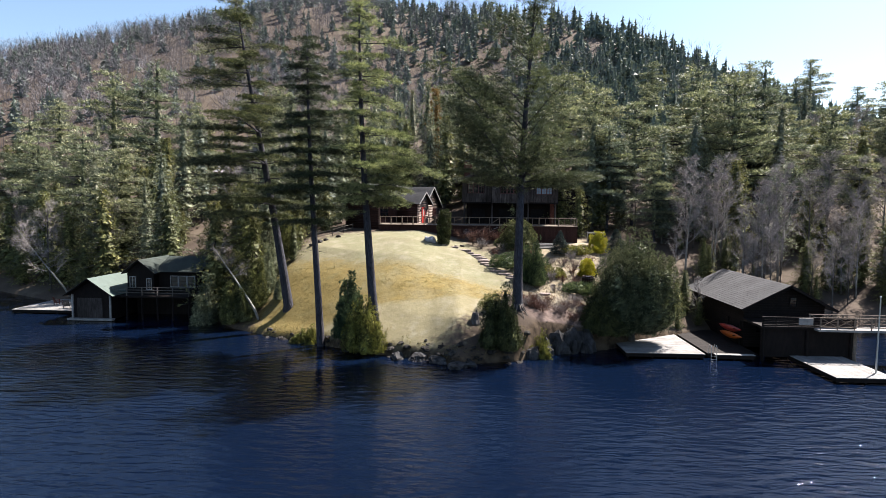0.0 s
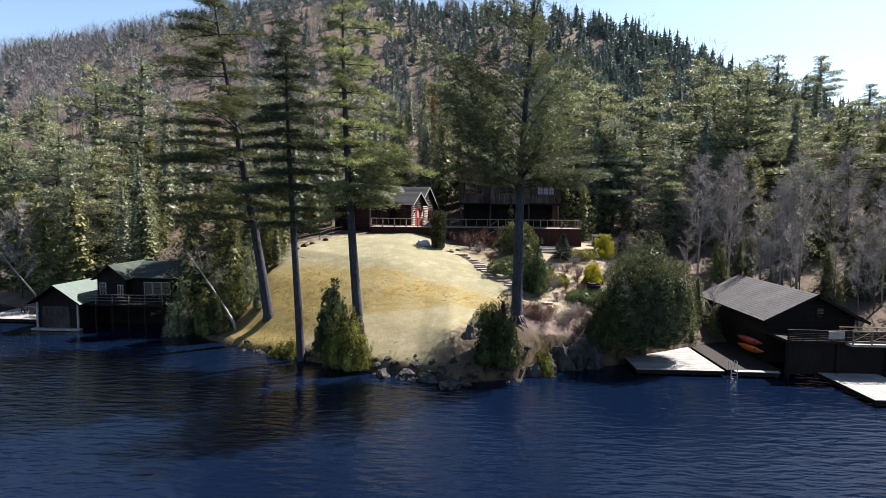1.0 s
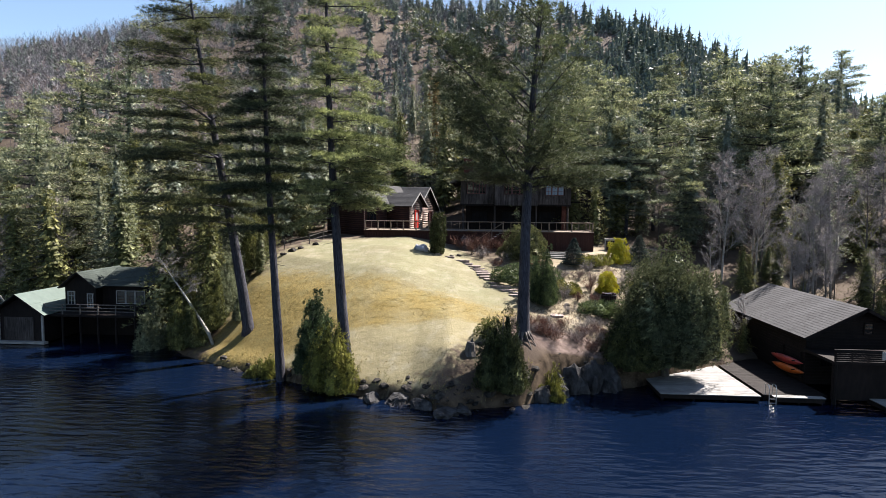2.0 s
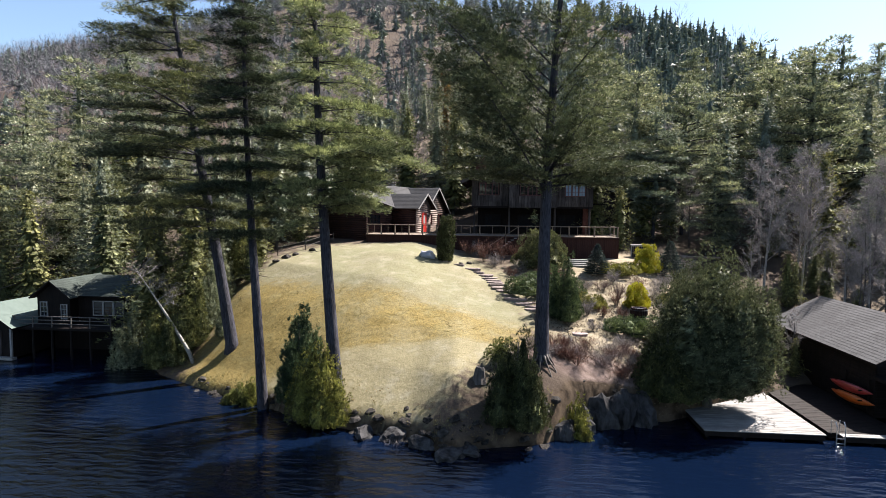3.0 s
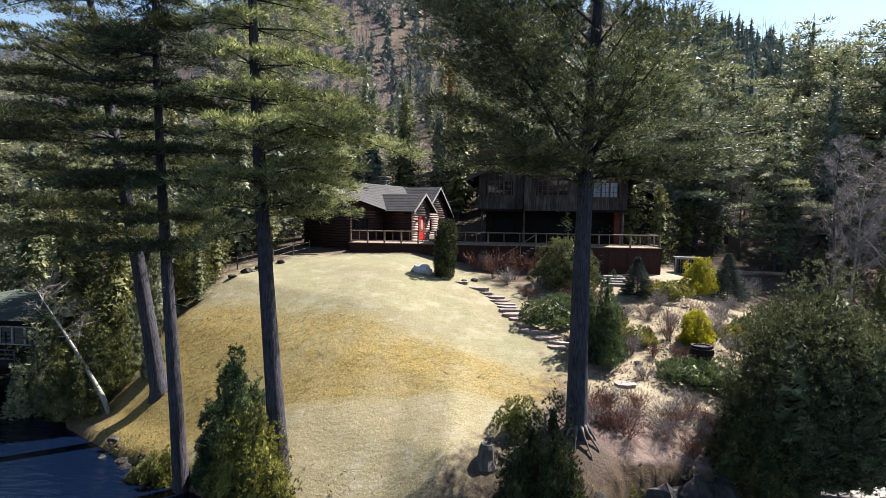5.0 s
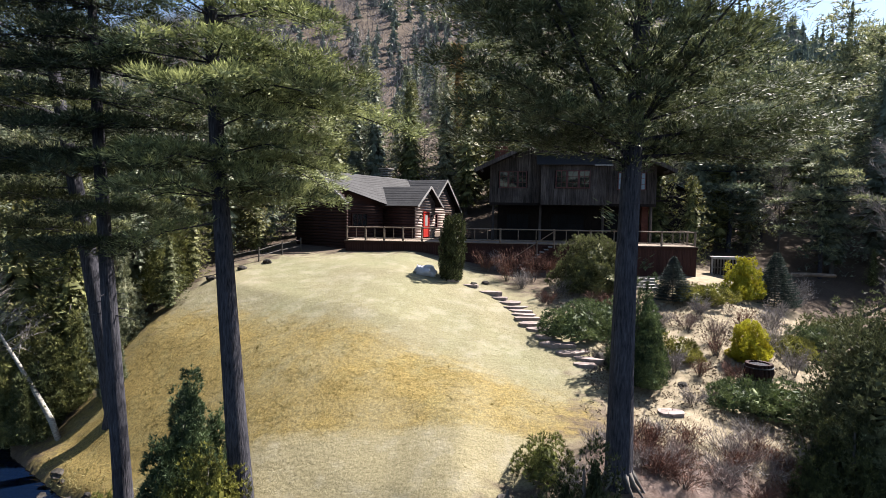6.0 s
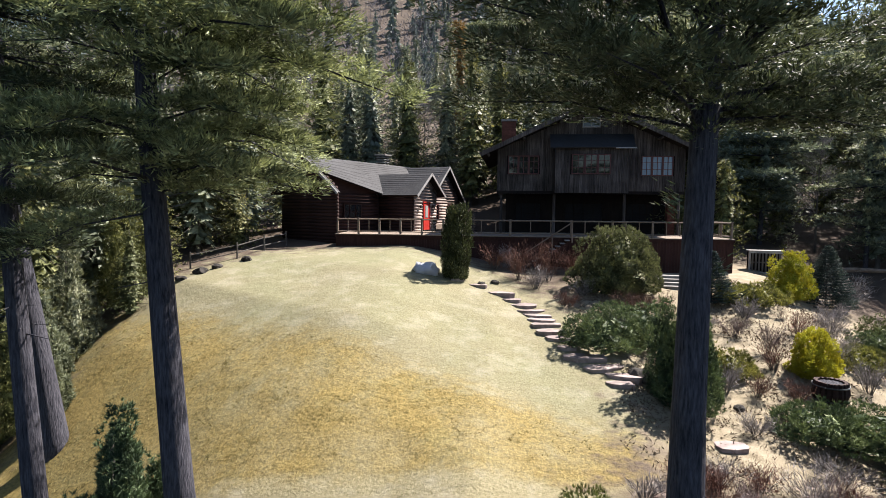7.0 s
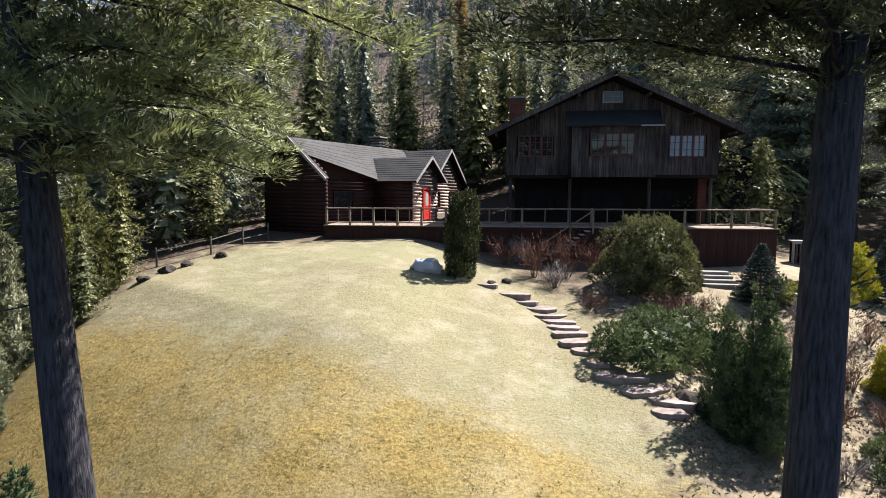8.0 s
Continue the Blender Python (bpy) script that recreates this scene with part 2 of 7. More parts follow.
M = {
    "water": material("lake_water", build_water),
    "ground": material("turf_and_litter", build_lawn),
    "bark": surface("pine_bark", (0.0105, 0.0112, 0.0165), (0.0938, 0.0915, 0.109), 18.0, (1, 1, 0.13), 0.95, 1.0, 0.09, 0.3, 0.5),
    "bark2": surface("grey_bark", (0.054, 0.048, 0.045), (0.156, 0.144, 0.132), 6.0, (1, 1, 0.3), 0.9, 0.7, 0.02),
    "birch": surface("birch_bark", (0.09, 0.0788, 0.0675), (0.405, 0.394, 0.371), 5.0, (1, 1, 2.5), 0.7, 0.3, 0.01, 0.25, 1.2),
    "twig": surface("bare_twigs", (0.234, 0.205, 0.2), (0.448, 0.41, 0.395), 4.0, (1, 1, 1), 0.9, 0.0, piece=0.4, island=True),
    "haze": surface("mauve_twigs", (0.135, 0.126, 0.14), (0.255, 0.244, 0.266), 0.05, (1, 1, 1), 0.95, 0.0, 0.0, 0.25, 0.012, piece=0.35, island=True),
    # green-grey shingles, darkened for the tree shade on the stilt house roof
    "rooftop": surface("shaded_green_shingles", (0.0225, 0.03, 0.027), (0.0562, 0.0675, 0.06), 7.0, (1, 1, 1), 0.9, 0.5, 0.015, 0.3, 0.5),
    "stalk": surface("dry_stalks", (0.12, 0.0863, 0.06), (0.27, 0.21, 0.15), 4.0, (1, 1, 1), 0.95, 0.0, piece=0.45, island=True),
    "twig_rose": surface("pale_rosy_twigs", (0.2, 0.14, 0.125), (0.4, 0.31, 0.285), 4.0, (1, 1, 1), 0.9, 0.0, piece=0.4, island=True),
    "twig_red": surface("red_twigs", (0.12, 0.0525, 0.0375), (0.27, 0.15, 0.112), 4.0, (1, 1, 1), 0.9, 0.0, piece=0.4, island=True),
    # brightened for the sun on the third bank pine's boughs
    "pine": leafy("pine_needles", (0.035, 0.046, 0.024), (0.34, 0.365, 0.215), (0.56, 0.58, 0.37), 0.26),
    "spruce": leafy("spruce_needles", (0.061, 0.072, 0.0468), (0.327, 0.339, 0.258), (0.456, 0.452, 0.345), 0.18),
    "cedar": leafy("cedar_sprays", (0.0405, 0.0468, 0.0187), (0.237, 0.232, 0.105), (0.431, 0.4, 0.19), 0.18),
    # distance haze is mixed into this lighter, bluish needle colour
    "hill": leafy("hazed_needles", (0.0702, 0.0911, 0.0878), (0.176, 0.203, 0.176), (0.263, 0.288, 0.255), 0.1, 0.05),
    # pine needles again, full and half shade mixed into the two colours
    "shadepine": leafy("shaded_pine_needles", (0.02, 0.027, 0.018), (0.14, 0.153, 0.0832), (0.308, 0.317, 0.169), 0.14),
    "midpine": leafy("half_shaded_pine_needles", (0.028, 0.035, 0.019), (0.2, 0.214, 0.12), (0.34, 0.355, 0.215), 0.17),
    # cedar sprays in two more tones, shade and then sun put into the colour
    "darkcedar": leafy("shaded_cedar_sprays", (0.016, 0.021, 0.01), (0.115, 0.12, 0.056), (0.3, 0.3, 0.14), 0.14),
    "suncedar": leafy("sunlit_cedar_sprays", (0.024, 0.029, 0.015), (0.19, 0.192, 0.102), (0.39, 0.375, 0.215), 0.16),
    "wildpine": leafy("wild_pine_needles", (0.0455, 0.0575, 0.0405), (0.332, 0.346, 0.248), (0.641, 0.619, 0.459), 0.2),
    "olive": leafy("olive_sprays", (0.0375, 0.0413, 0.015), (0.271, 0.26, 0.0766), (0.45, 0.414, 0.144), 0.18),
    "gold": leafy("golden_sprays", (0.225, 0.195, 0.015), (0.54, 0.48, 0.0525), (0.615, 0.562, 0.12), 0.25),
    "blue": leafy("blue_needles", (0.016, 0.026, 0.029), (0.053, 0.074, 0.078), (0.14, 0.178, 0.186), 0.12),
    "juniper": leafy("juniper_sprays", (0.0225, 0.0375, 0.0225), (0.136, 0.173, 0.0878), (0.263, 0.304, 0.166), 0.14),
    "rust": leafy("rusty_needles", (0.087, 0.054, 0.0218), (0.217, 0.142, 0.0653), (0.304, 0.217, 0.109), 0.3),
    "rock": surface("lichened_rock", (0.0112, 0.0104, 0.0096), (0.092, 0.0824, 0.0752), 3.0, (1, 1, 0.6), 0.9, 1.0, 0.12, 0.6, 1.6, piece=0.35),
    "ledge": surface("cracked_ledge_rock", (0.0117, 0.0117, 0.0125), (0.0897, 0.0878, 0.0916), 2.4, (1, 1, 0.5), 0.9, 1.0, 0.14, 0.5, 1.2, piece=0.25),
    "flag": surface("flagstone", (0.173, 0.137, 0.129), (0.33, 0.274, 0.258), 3.0, (1, 1, 1), 0.85, 0.6, 0.03, 0.3, 0.9, piece=0.3),
    "dock": surface("bleached_planks", (0.17, 0.163, 0.156), (0.335, 0.326, 0.314), 4.0, (0.3, 6, 1), 0.8, 0.3, 0.01, 0.3, 0.8, piece=0.2),
    "deck": surface("deck_planks", (0.178, 0.137, 0.105), (0.289, 0.236, 0.194), 4.0, (6, 0.4, 1), 0.8, 0.3, 0.01, 0.25, 0.8, piece=0.25),
    "skirt": surface("red_brown_boards", (0.028, 0.013, 0.012), (0.062, 0.028, 0.024), 5.0, (1, 1, 0.15), 0.8, 0.3, 0.01, 0.3, 0.7, piece=0.3),
    "rail": surface("peeled_log_rail", (0.126, 0.0945, 0.0735), (0.231, 0.184, 0.147), 6.0, (1, 1, 1), 0.8, 0.3, 0.01, 0.3, 1.0),
    # cabin logs in two tones: sun put into the first colour, shade into the second
    "log": surface("sunlit_logs", (0.27, 0.195, 0.165), (0.435, 0.345, 0.307), 5.0, (0.2, 0.2, 3), 0.65, 0.4, 0.015, 0.3, 0.8, piece=0.3),
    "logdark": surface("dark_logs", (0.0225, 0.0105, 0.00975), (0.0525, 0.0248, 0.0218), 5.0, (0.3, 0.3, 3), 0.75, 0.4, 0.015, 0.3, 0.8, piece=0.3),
    "chink": surface("pale_chinking", (0.289, 0.252, 0.22), (0.378, 0.336, 0.299), 6.0, (1, 1, 1), 0.9, 0.2, 0.01),
    "barn": surface("weathered_barn_boards", (0.0165, 0.0128, 0.012), (0.173, 0.146, 0.139), 4.0, (5, 5, 0.25), 0.85, 0.5, 0.015, 0.5, 0.6, piece=0.5),
    "dark": surface("dark_stained_wood", (0.006, 0.0045, 0.0045), (0.0195, 0.0135, 0.012), 4.0, (1, 1, 0.3), 0.8, 0.4, 0.012, 0.3, 0.7, piece=0.3),
    "shingle": surface("grey_shingles", (0.0354, 0.0354, 0.0378), (0.084, 0.084, 0.088), 7.0, (1, 1, 1), 0.85, 0.5, 0.015, 0.25, 0.5, piece=0.25),
    "greenroof": surface("green_metal_roof", (0.0375, 0.0638, 0.0525), (0.0638, 0.0938, 0.0788), 2.0, (1, 1, 1), 0.5, 0.1, 0.01, 0.2, 0.4),
    "trim": surface("pale_trim_paint", (0.236, 0.226, 0.22), (0.347, 0.336, 0.326), 4.0, (1, 1, 1), 0.7, 0.1, 0.005),
    "red": surface("red_paint", (0.375, 0.0188, 0.015), (0.495, 0.0375, 0.0263), 4.0, (1, 1, 1), 0.45, 0.05, 0.004, 0.15),
    "redwin": surface("dark_red_paint", (0.0488, 0.0075, 0.0075), (0.0825, 0.015, 0.0132), 4.0, (1, 1, 1), 0.6, 0.1, 0.004, 0.2),
    "brick": surface("brick", (0.07, 0.026, 0.02), (0.14, 0.055, 0.04), 5.0, (1, 1, 1), 0.85, 0.4, 0.01, 0.3, 1.0, piece=0.3),
    "stone": surface("chimney_stone", (0.142, 0.135, 0.128), (0.319, 0.305, 0.29), 3.0, (1, 1, 1), 0.9, 0.7, 0.03, 0.3, 1.0, piece=0.35),
    "metal": surface("galvanised_steel", (0.338, 0.345, 0.36), (0.465, 0.473, 0.488), 5.0, (1, 1, 1), 0.35, 0.05, 0.003, 0.1, 1.0, metal=0.9),
    "black": surface("black_iron", (0.0112, 0.0112, 0.0128), (0.03, 0.03, 0.0338), 5.0, (1, 1, 1), 0.5, 0.1, 0.003),
    "orange": surface("orange_hull", (0.413, 0.075, 0.015), (0.54, 0.128, 0.0225), 2.0, (1, 1, 1), 0.3, 0.02, 0.003, 0.15),
    "crimson": surface("red_hull", (0.255, 0.0225, 0.0225), (0.36, 0.045, 0.0375), 2.0, (1, 1, 1), 0.3, 0.02, 0.003, 0.15),
    # near-black matte pane: the porch's deep shade is put into its colour
    "dimpane": surface("shade_black_pane", (0.008, 0.008, 0.01), (0.02, 0.02, 0.024), 30.0, (1, 1, 1), 0.9, 0.0),
    # pane coloured pale blue for the sky reflected in the right window
    "skypane": surface("sky_reflection_pane", (0.10, 0.15, 0.22), (0.2, 0.27, 0.36), 6.0, (4, 4, 0.3), 0.25, 0.0, 0.0, 0.2),
    "cloth": surface("pale_tarpaulin", (0.289, 0.299, 0.347), (0.394, 0.399, 0.43), 2.0, (1, 1, 1), 0.6, 0.4, 0.05, 0.15),
    "ochregrass": leafy("ochre_grass_blades", (0.125, 0.095, 0.0312), (0.263, 0.203, 0.0825), (0.35, 0.288, 0.138), 0.15, 0.3, 0.8),
    "grass": leafy("grass_blades", (0.15, 0.131, 0.0638), (0.247, 0.221, 0.124), (0.3, 0.274, 0.173), 0.25, 0.3, 0.8),
}


def build_glass(t, p):
    p.inputs["Base Color"].default_value = (0.008, 0.01, 0.013, 1)
    p.inputs["Roughness"].default_value = 0.03
    p.inputs["IOR"].default_value = 1.52
    p.inputs["Specular IOR Level"].default_value = 0.4


M["glass"] = material("window_glass", build_glass)


# ---- building tools ----
def mesh_of(bm, name, mat, smooth=False):
    me = bpy.data.meshes.new(name)
    bm.to_mesh(me)
    bm.free()
    me.materials.append(mat)
    if smooth:
        me.shade_smooth()
    return me


def part(name, bm, mat, parent=None, label="", smooth=False):
    ob = new(name, bm if isinstance(bm, bpy.types.Mesh) else mesh_of(bm, name, mat, smooth))
    ob.parent = parent
    if label:
        ob["label"] = label
    return ob


def thing(name, m, label, category, group="", kind=""):
    e = new(name)
    e.matrix_basis = m
    return tagged(e, label, category, group, kind)


def box(bm, x0, x1, y0, y1, z0, z1, bev=0.0):
    v = [bm.verts.new((x, y, z)) for x in (x0, x1) for y in (y0, y1) for z in (z0, z1)]
    fs = [bm.faces.new([v[i] for i in q]) for q in ((0, 1, 3, 2), (4, 6, 7, 5), (0, 4, 5, 1), (2, 3, 7, 6), (0, 2, 6, 4), (1, 5, 7, 3))]
    if bev:
        es = {e for f in fs for e in f.edges}
        bmesh.ops.bevel(bm, geom=list(es), offset=bev, segments=1, affect="EDGES")
    return bm


def boxed(*a, bev=0.0):
    return box(bmesh.new(), *a, bev=bev)


def prism(bm, poly, y0, y1):
    """A polygon in x and z, drawn out along y."""
    a = [bm.verts.new((x, y0, z)) for x, z in poly]
    b = [bm.verts.new((x, y1, z)) for x, z in poly]
    bm.faces.new(a)
    bm.faces.new(b[::-1])
    n = len(poly)
    for i in range(n):
        bm.faces.new((a[i], b[i], b[(i + 1) % n], a[(i + 1) % n]))
    bmesh.ops.recalc_face_normals(bm, faces=bm.faces)
    return bm


def slab(bm, corners, thick):
    """A flat plate below four corners."""
    c = [Vector(p) for p in corners]
    nrm = (c[1] - c[0]).cross(c[3] - c[0]).normalized()
    if nrm.z < 0:
        nrm = -nrm
    a = [bm.verts.new(p) for p in c]
    b = [bm.verts.new(p - nrm * thick) for p in c]
    bm.faces.new(a)
    bm.faces.new(b[::-1])
    for i in range(4):
        bm.faces.new((a[i], b[i], b[(i + 1) % 4], a[(i + 1) % 4]))
    bmesh.ops.recalc_face_normals(bm, faces=bm.faces)
    return bm


def tube(bm, pts, radii, n=8):
    """A round bar along points, with a radius at each."""
    rings = []
    for i, p in enumerate(pts):
        p = Vector(p)
        d = (Vector(pts[min(i + 1, len(pts) - 1)]) - Vector(pts[max(i - 1, 0)])).normalized()
        s = d.orthogonal().normalized()
        u = d.cross(s)
        rings.append([bm.verts.new(p + (s * math.cos(a) + u * math.sin(a)) * radii[i]) for a in [2 * math.pi * k / n for k in range(n)]])
    for a, b in zip(rings, rings[1:]):
        sh = min(range(n), key=lambda k: (a[0].co - b[k].co).length)
        for k in range(n):
            bm.faces.new((a[k], a[(k + 1) % n], b[(k + 1 + sh) % n], b[(k + sh) % n]))
    bm.faces.new(rings[0][::-1])
    bm.faces.new(rings[-1])
    bmesh.ops.recalc_face_normals(bm, faces=bm.faces)
    return bm


def bar(p, q, r, n=8):
    return tube(bmesh.new(), [p, q], [r, r], n)


def lump(seed, sx, sy, sz, rough=0.25, sub=2):
    """A boulder or mound about its own base."""
    bm = bmesh.new()
    bmesh.ops.create_icosphere(bm, subdivisions=sub, radius=1.0)
    off = Vector((seed * 3.17, seed * 1.93, seed * 0.71))
    for v in bm.verts:
        d = v.co.normalized()
        k = 1 + rough * noise.noise(d * 1.3 + off) + rough * 0.5 * noise.noise(d * 3.1 + off)
        c = d * k
        v.co = Vector((c.x * sx, c.y * sy, max(c.z, -0.35) * sz))
    return bm


def tri_mesh(name, V, mat):
    """A mesh of loose triangles from an array of shape (n, 3, 3)."""
    n = len(V)
    me = bpy.data.meshes.new(name)
    me.vertices.add(3 * n)
    me.vertices.foreach_set("co", V.reshape(-1).astype(np.float32))
    me.loops.add(3 * n)
    me.loops.foreach_set("vertex_index", np.arange(3 * n, dtype=np.int32))
    me.polygons.add(n)
    me.polygons.foreach_set("loop_start", np.arange(0, 3 * n, 3, dtype=np.int32))
    me.update(calc_edges=True)
    me.materials.append(mat)
    return me


def unit(a):
    return a / np.maximum(np.linalg.norm(a, axis=-1, keepdims=True), 1e-9)


def blades(rng, P, D, length, width, k, spread, N=None, jit=0.45):
    """k thin blades from each point P, leaning about the direction D and lying square to N."""
    n = len(P)
    d = unit(np.repeat(D, k, 0) + rng.normal(0, spread, (n * k, 3)))
    p = np.repeat(P, k, 0)
    face = rng.normal(0, 1, (n * k, 3)) if N is None else np.repeat(N, k, 0) + rng.normal(0, jit, (n * k, 3))
    s = unit(np.cross(d, face))
    L = length * rng.uniform(0.6, 1.3, (n * k, 1))
    w = width * rng.uniform(0.7, 1.3, (n * k, 1))
    return np.stack([p - s * w + d * L * 0.15, p + s * w + d * L * 0.15, p + d * L], 1)


# ---- the lake and the land ----
SHORE = ((-400, 130), (-120, 96), (-70, 79), (-46, 66), (-30, 63.5), (-22.5, 55.5), (-17, 52.2), (-12.2, 49.8), (-7, 46.9), (-2, 45.5), (0.5, 43.6), (2.4, 44.6), (5.8, 45.7), (7.7, 48), (10.2, 49.3), (13.5, 50), (20, 54), (26, 58), (40, 60), (70, 62), (400, 60))
STATIONS = (-45, -19, -6, 2, 9, 15, 24, 60)
DIST = (-12, -1.5, 0, 0.4, 2, 4, 8, 13, 19, 25, 40, 80)
PROFILE = np.array((
    (-4, -1.2, -0.3, 0.3, 0.8, 1.5, 3, 5, 7.5, 9.6, 14, 22),
    (-4, -1.2, -0.3, 0.4, 1.1, 2.6, 5.4, 8.0, 9.3, 9.9, 12, 22),
    (-4, -1.2, -0.3, 0.9, 1.9, 3.1, 5.3, 7.5, 8.9, 9.5, 11, 22),
    (-4, -1.2, -0.3, 0.6, 1.8, 3.1, 4.5, 5.6, 6.9, 8.2, 9.5, 22),
    (-4, -1.2, -0.4, 2.2, 3.2, 3.7, 4.7, 5.9, 7.7, 8.2, 9.6, 22),
    (-4, -1.2, -0.4, 1.4, 2.6, 3.5, 4.8, 6.3, 7.9, 8.6, 10, 22),
    (-4, -1.2, -0.3, 0.5, 1.0, 1.8, 3.2, 5, 6.8, 8.4, 11, 22),
    (-4, -1.2, -0.3, 0.4, 0.9, 1.7, 3, 5, 7, 9, 13, 24)))
RIDGE_X = (-900, -420, -290, -150, -105, -50, 5, 40, 69, 84, 110, 150, 220, 400, 900)
RIDGE_Z = (50, 82, 98, 124, 136, 132, 118, 97, 73, 53, 30, 24, 22, 22, 22)
SPAN_X = (-900, -30, 5, 69, 84, 120, 900)
SPAN_Y = (250, 250, 225, 130, 104, 100, 100)


def land(x, y):
    """Height of the ground; x and y are arrays."""
    x, y = np.asarray(x, float), np.asarray(y, float)
    d = y - np.interp(x, [p[0] for p in SHORE], [p[1] for p in SHORE])
    cols = np.stack([np.interp(d, DIST, row) for row in PROFILE])
    s = np.interp(x, STATIONS, np.arange(len(STATIONS)))
    i = np.clip(s.astype(int), 0, len(STATIONS) - 2)
    f = s - i
    f = f * f * (3 - 2 * f)
    a = np.take_along_axis(cols, i[None], 0)[0]
    b = np.take_along_axis(cols, i[None] + 1, 0)[0]
    z = a * (1 - f) + b * f
    z = z + 0.7 * np.exp(-((x - 6.2) / 2.6) ** 2 - ((y - 49.2) / 2.2) ** 2)
    r = np.clip((y - 110) / np.interp(x, SPAN_X, SPAN_Y), 0, 1)
    r = r * r * (2.2 - 1.2 * r)
    k = np.clip((y - 700) / 900, 0, 1)
    z = z + (np.interp(x, RIDGE_X, RIDGE_Z) - 20) * r * (1 - 0.8 * k)
    return z + np.where(d > 0.3, 0.025 * np.sin(x * 1.7 + 2 * np.sin(y * 0.9)) * np.sin(y * 1.3), 0)


def height(x, y):
    return float(land(np.array([x]), np.array([y]))[0])


def make_ground():
    xs = np.concatenate([np.linspace(-2600, -420, 12), np.linspace(-400, -70, 56), np.arange(-66, -24, 1.2), np.arange(-24, 26, 0.33), np.arange(26, 66, 1.2), np.linspace(70, 400, 56), np.linspace(420, 2600, 12)])
    ys = np.concatenate([np.linspace(-2500, 20, 8), np.arange(26, 42, 2.0), np.arange(42, 76, 0.33), np.arange(76, 112, 1.2), np.linspace(114, 460, 70), np.linspace(480, 2600, 16)])
    X, Y = np.meshgrid(xs, ys)
    Z = land(X.ravel(), Y.ravel())
    nx, ny = len(xs), len(ys)
    V = np.stack([X.ravel(), Y.ravel(), Z], 1)
    q = (np.arange(ny - 1)[:, None] * nx + np.arange(nx - 1)[None]).ravel()
    F = np.stack([q, q + 1, q + nx + 1, q + nx], 1)
    me = bpy.data.meshes.new("ground")
    me.from_pydata(V.tolist(), [], F.tolist())
    me.materials.append(M["ground"])
    me.shade_smooth()
    tagged(new("ground", me), "straw-coloured lawn and wooded slope above the lake", "ground", kind="structure")


make_ground()
_w = bmesh.new()
bmesh.ops.create_grid(_w, x_segments=2, y_segments=2, size=2600)
water = part("water", _w, M["water"])
tagged(water, "dark blue rippled lake water", "lake", kind="structure")


# ---- trees and shrubs ----
def spine(base, lean, H, bend, seed, n=9):
    """A leaning, slightly crooked trunk line."""
    pts = []
    for i in range(n):
        s = i / (n - 1)
        pts.append(Vector((base[0] + lean[0] * s + bend * math.sin(3.1 * s + seed), base[1] + lean[1] * s + bend * math.sin(2.3 * s + 2 * seed), base[2] + H * s)))
    o = pts[0] - Vector(base)
    return [p - o for p in pts]


def along(pts, s):
    f = s * (len(pts) - 1)
    i = min(int(f), len(pts) - 2)
    return pts[i].lerp(pts[i + 1], f - i)


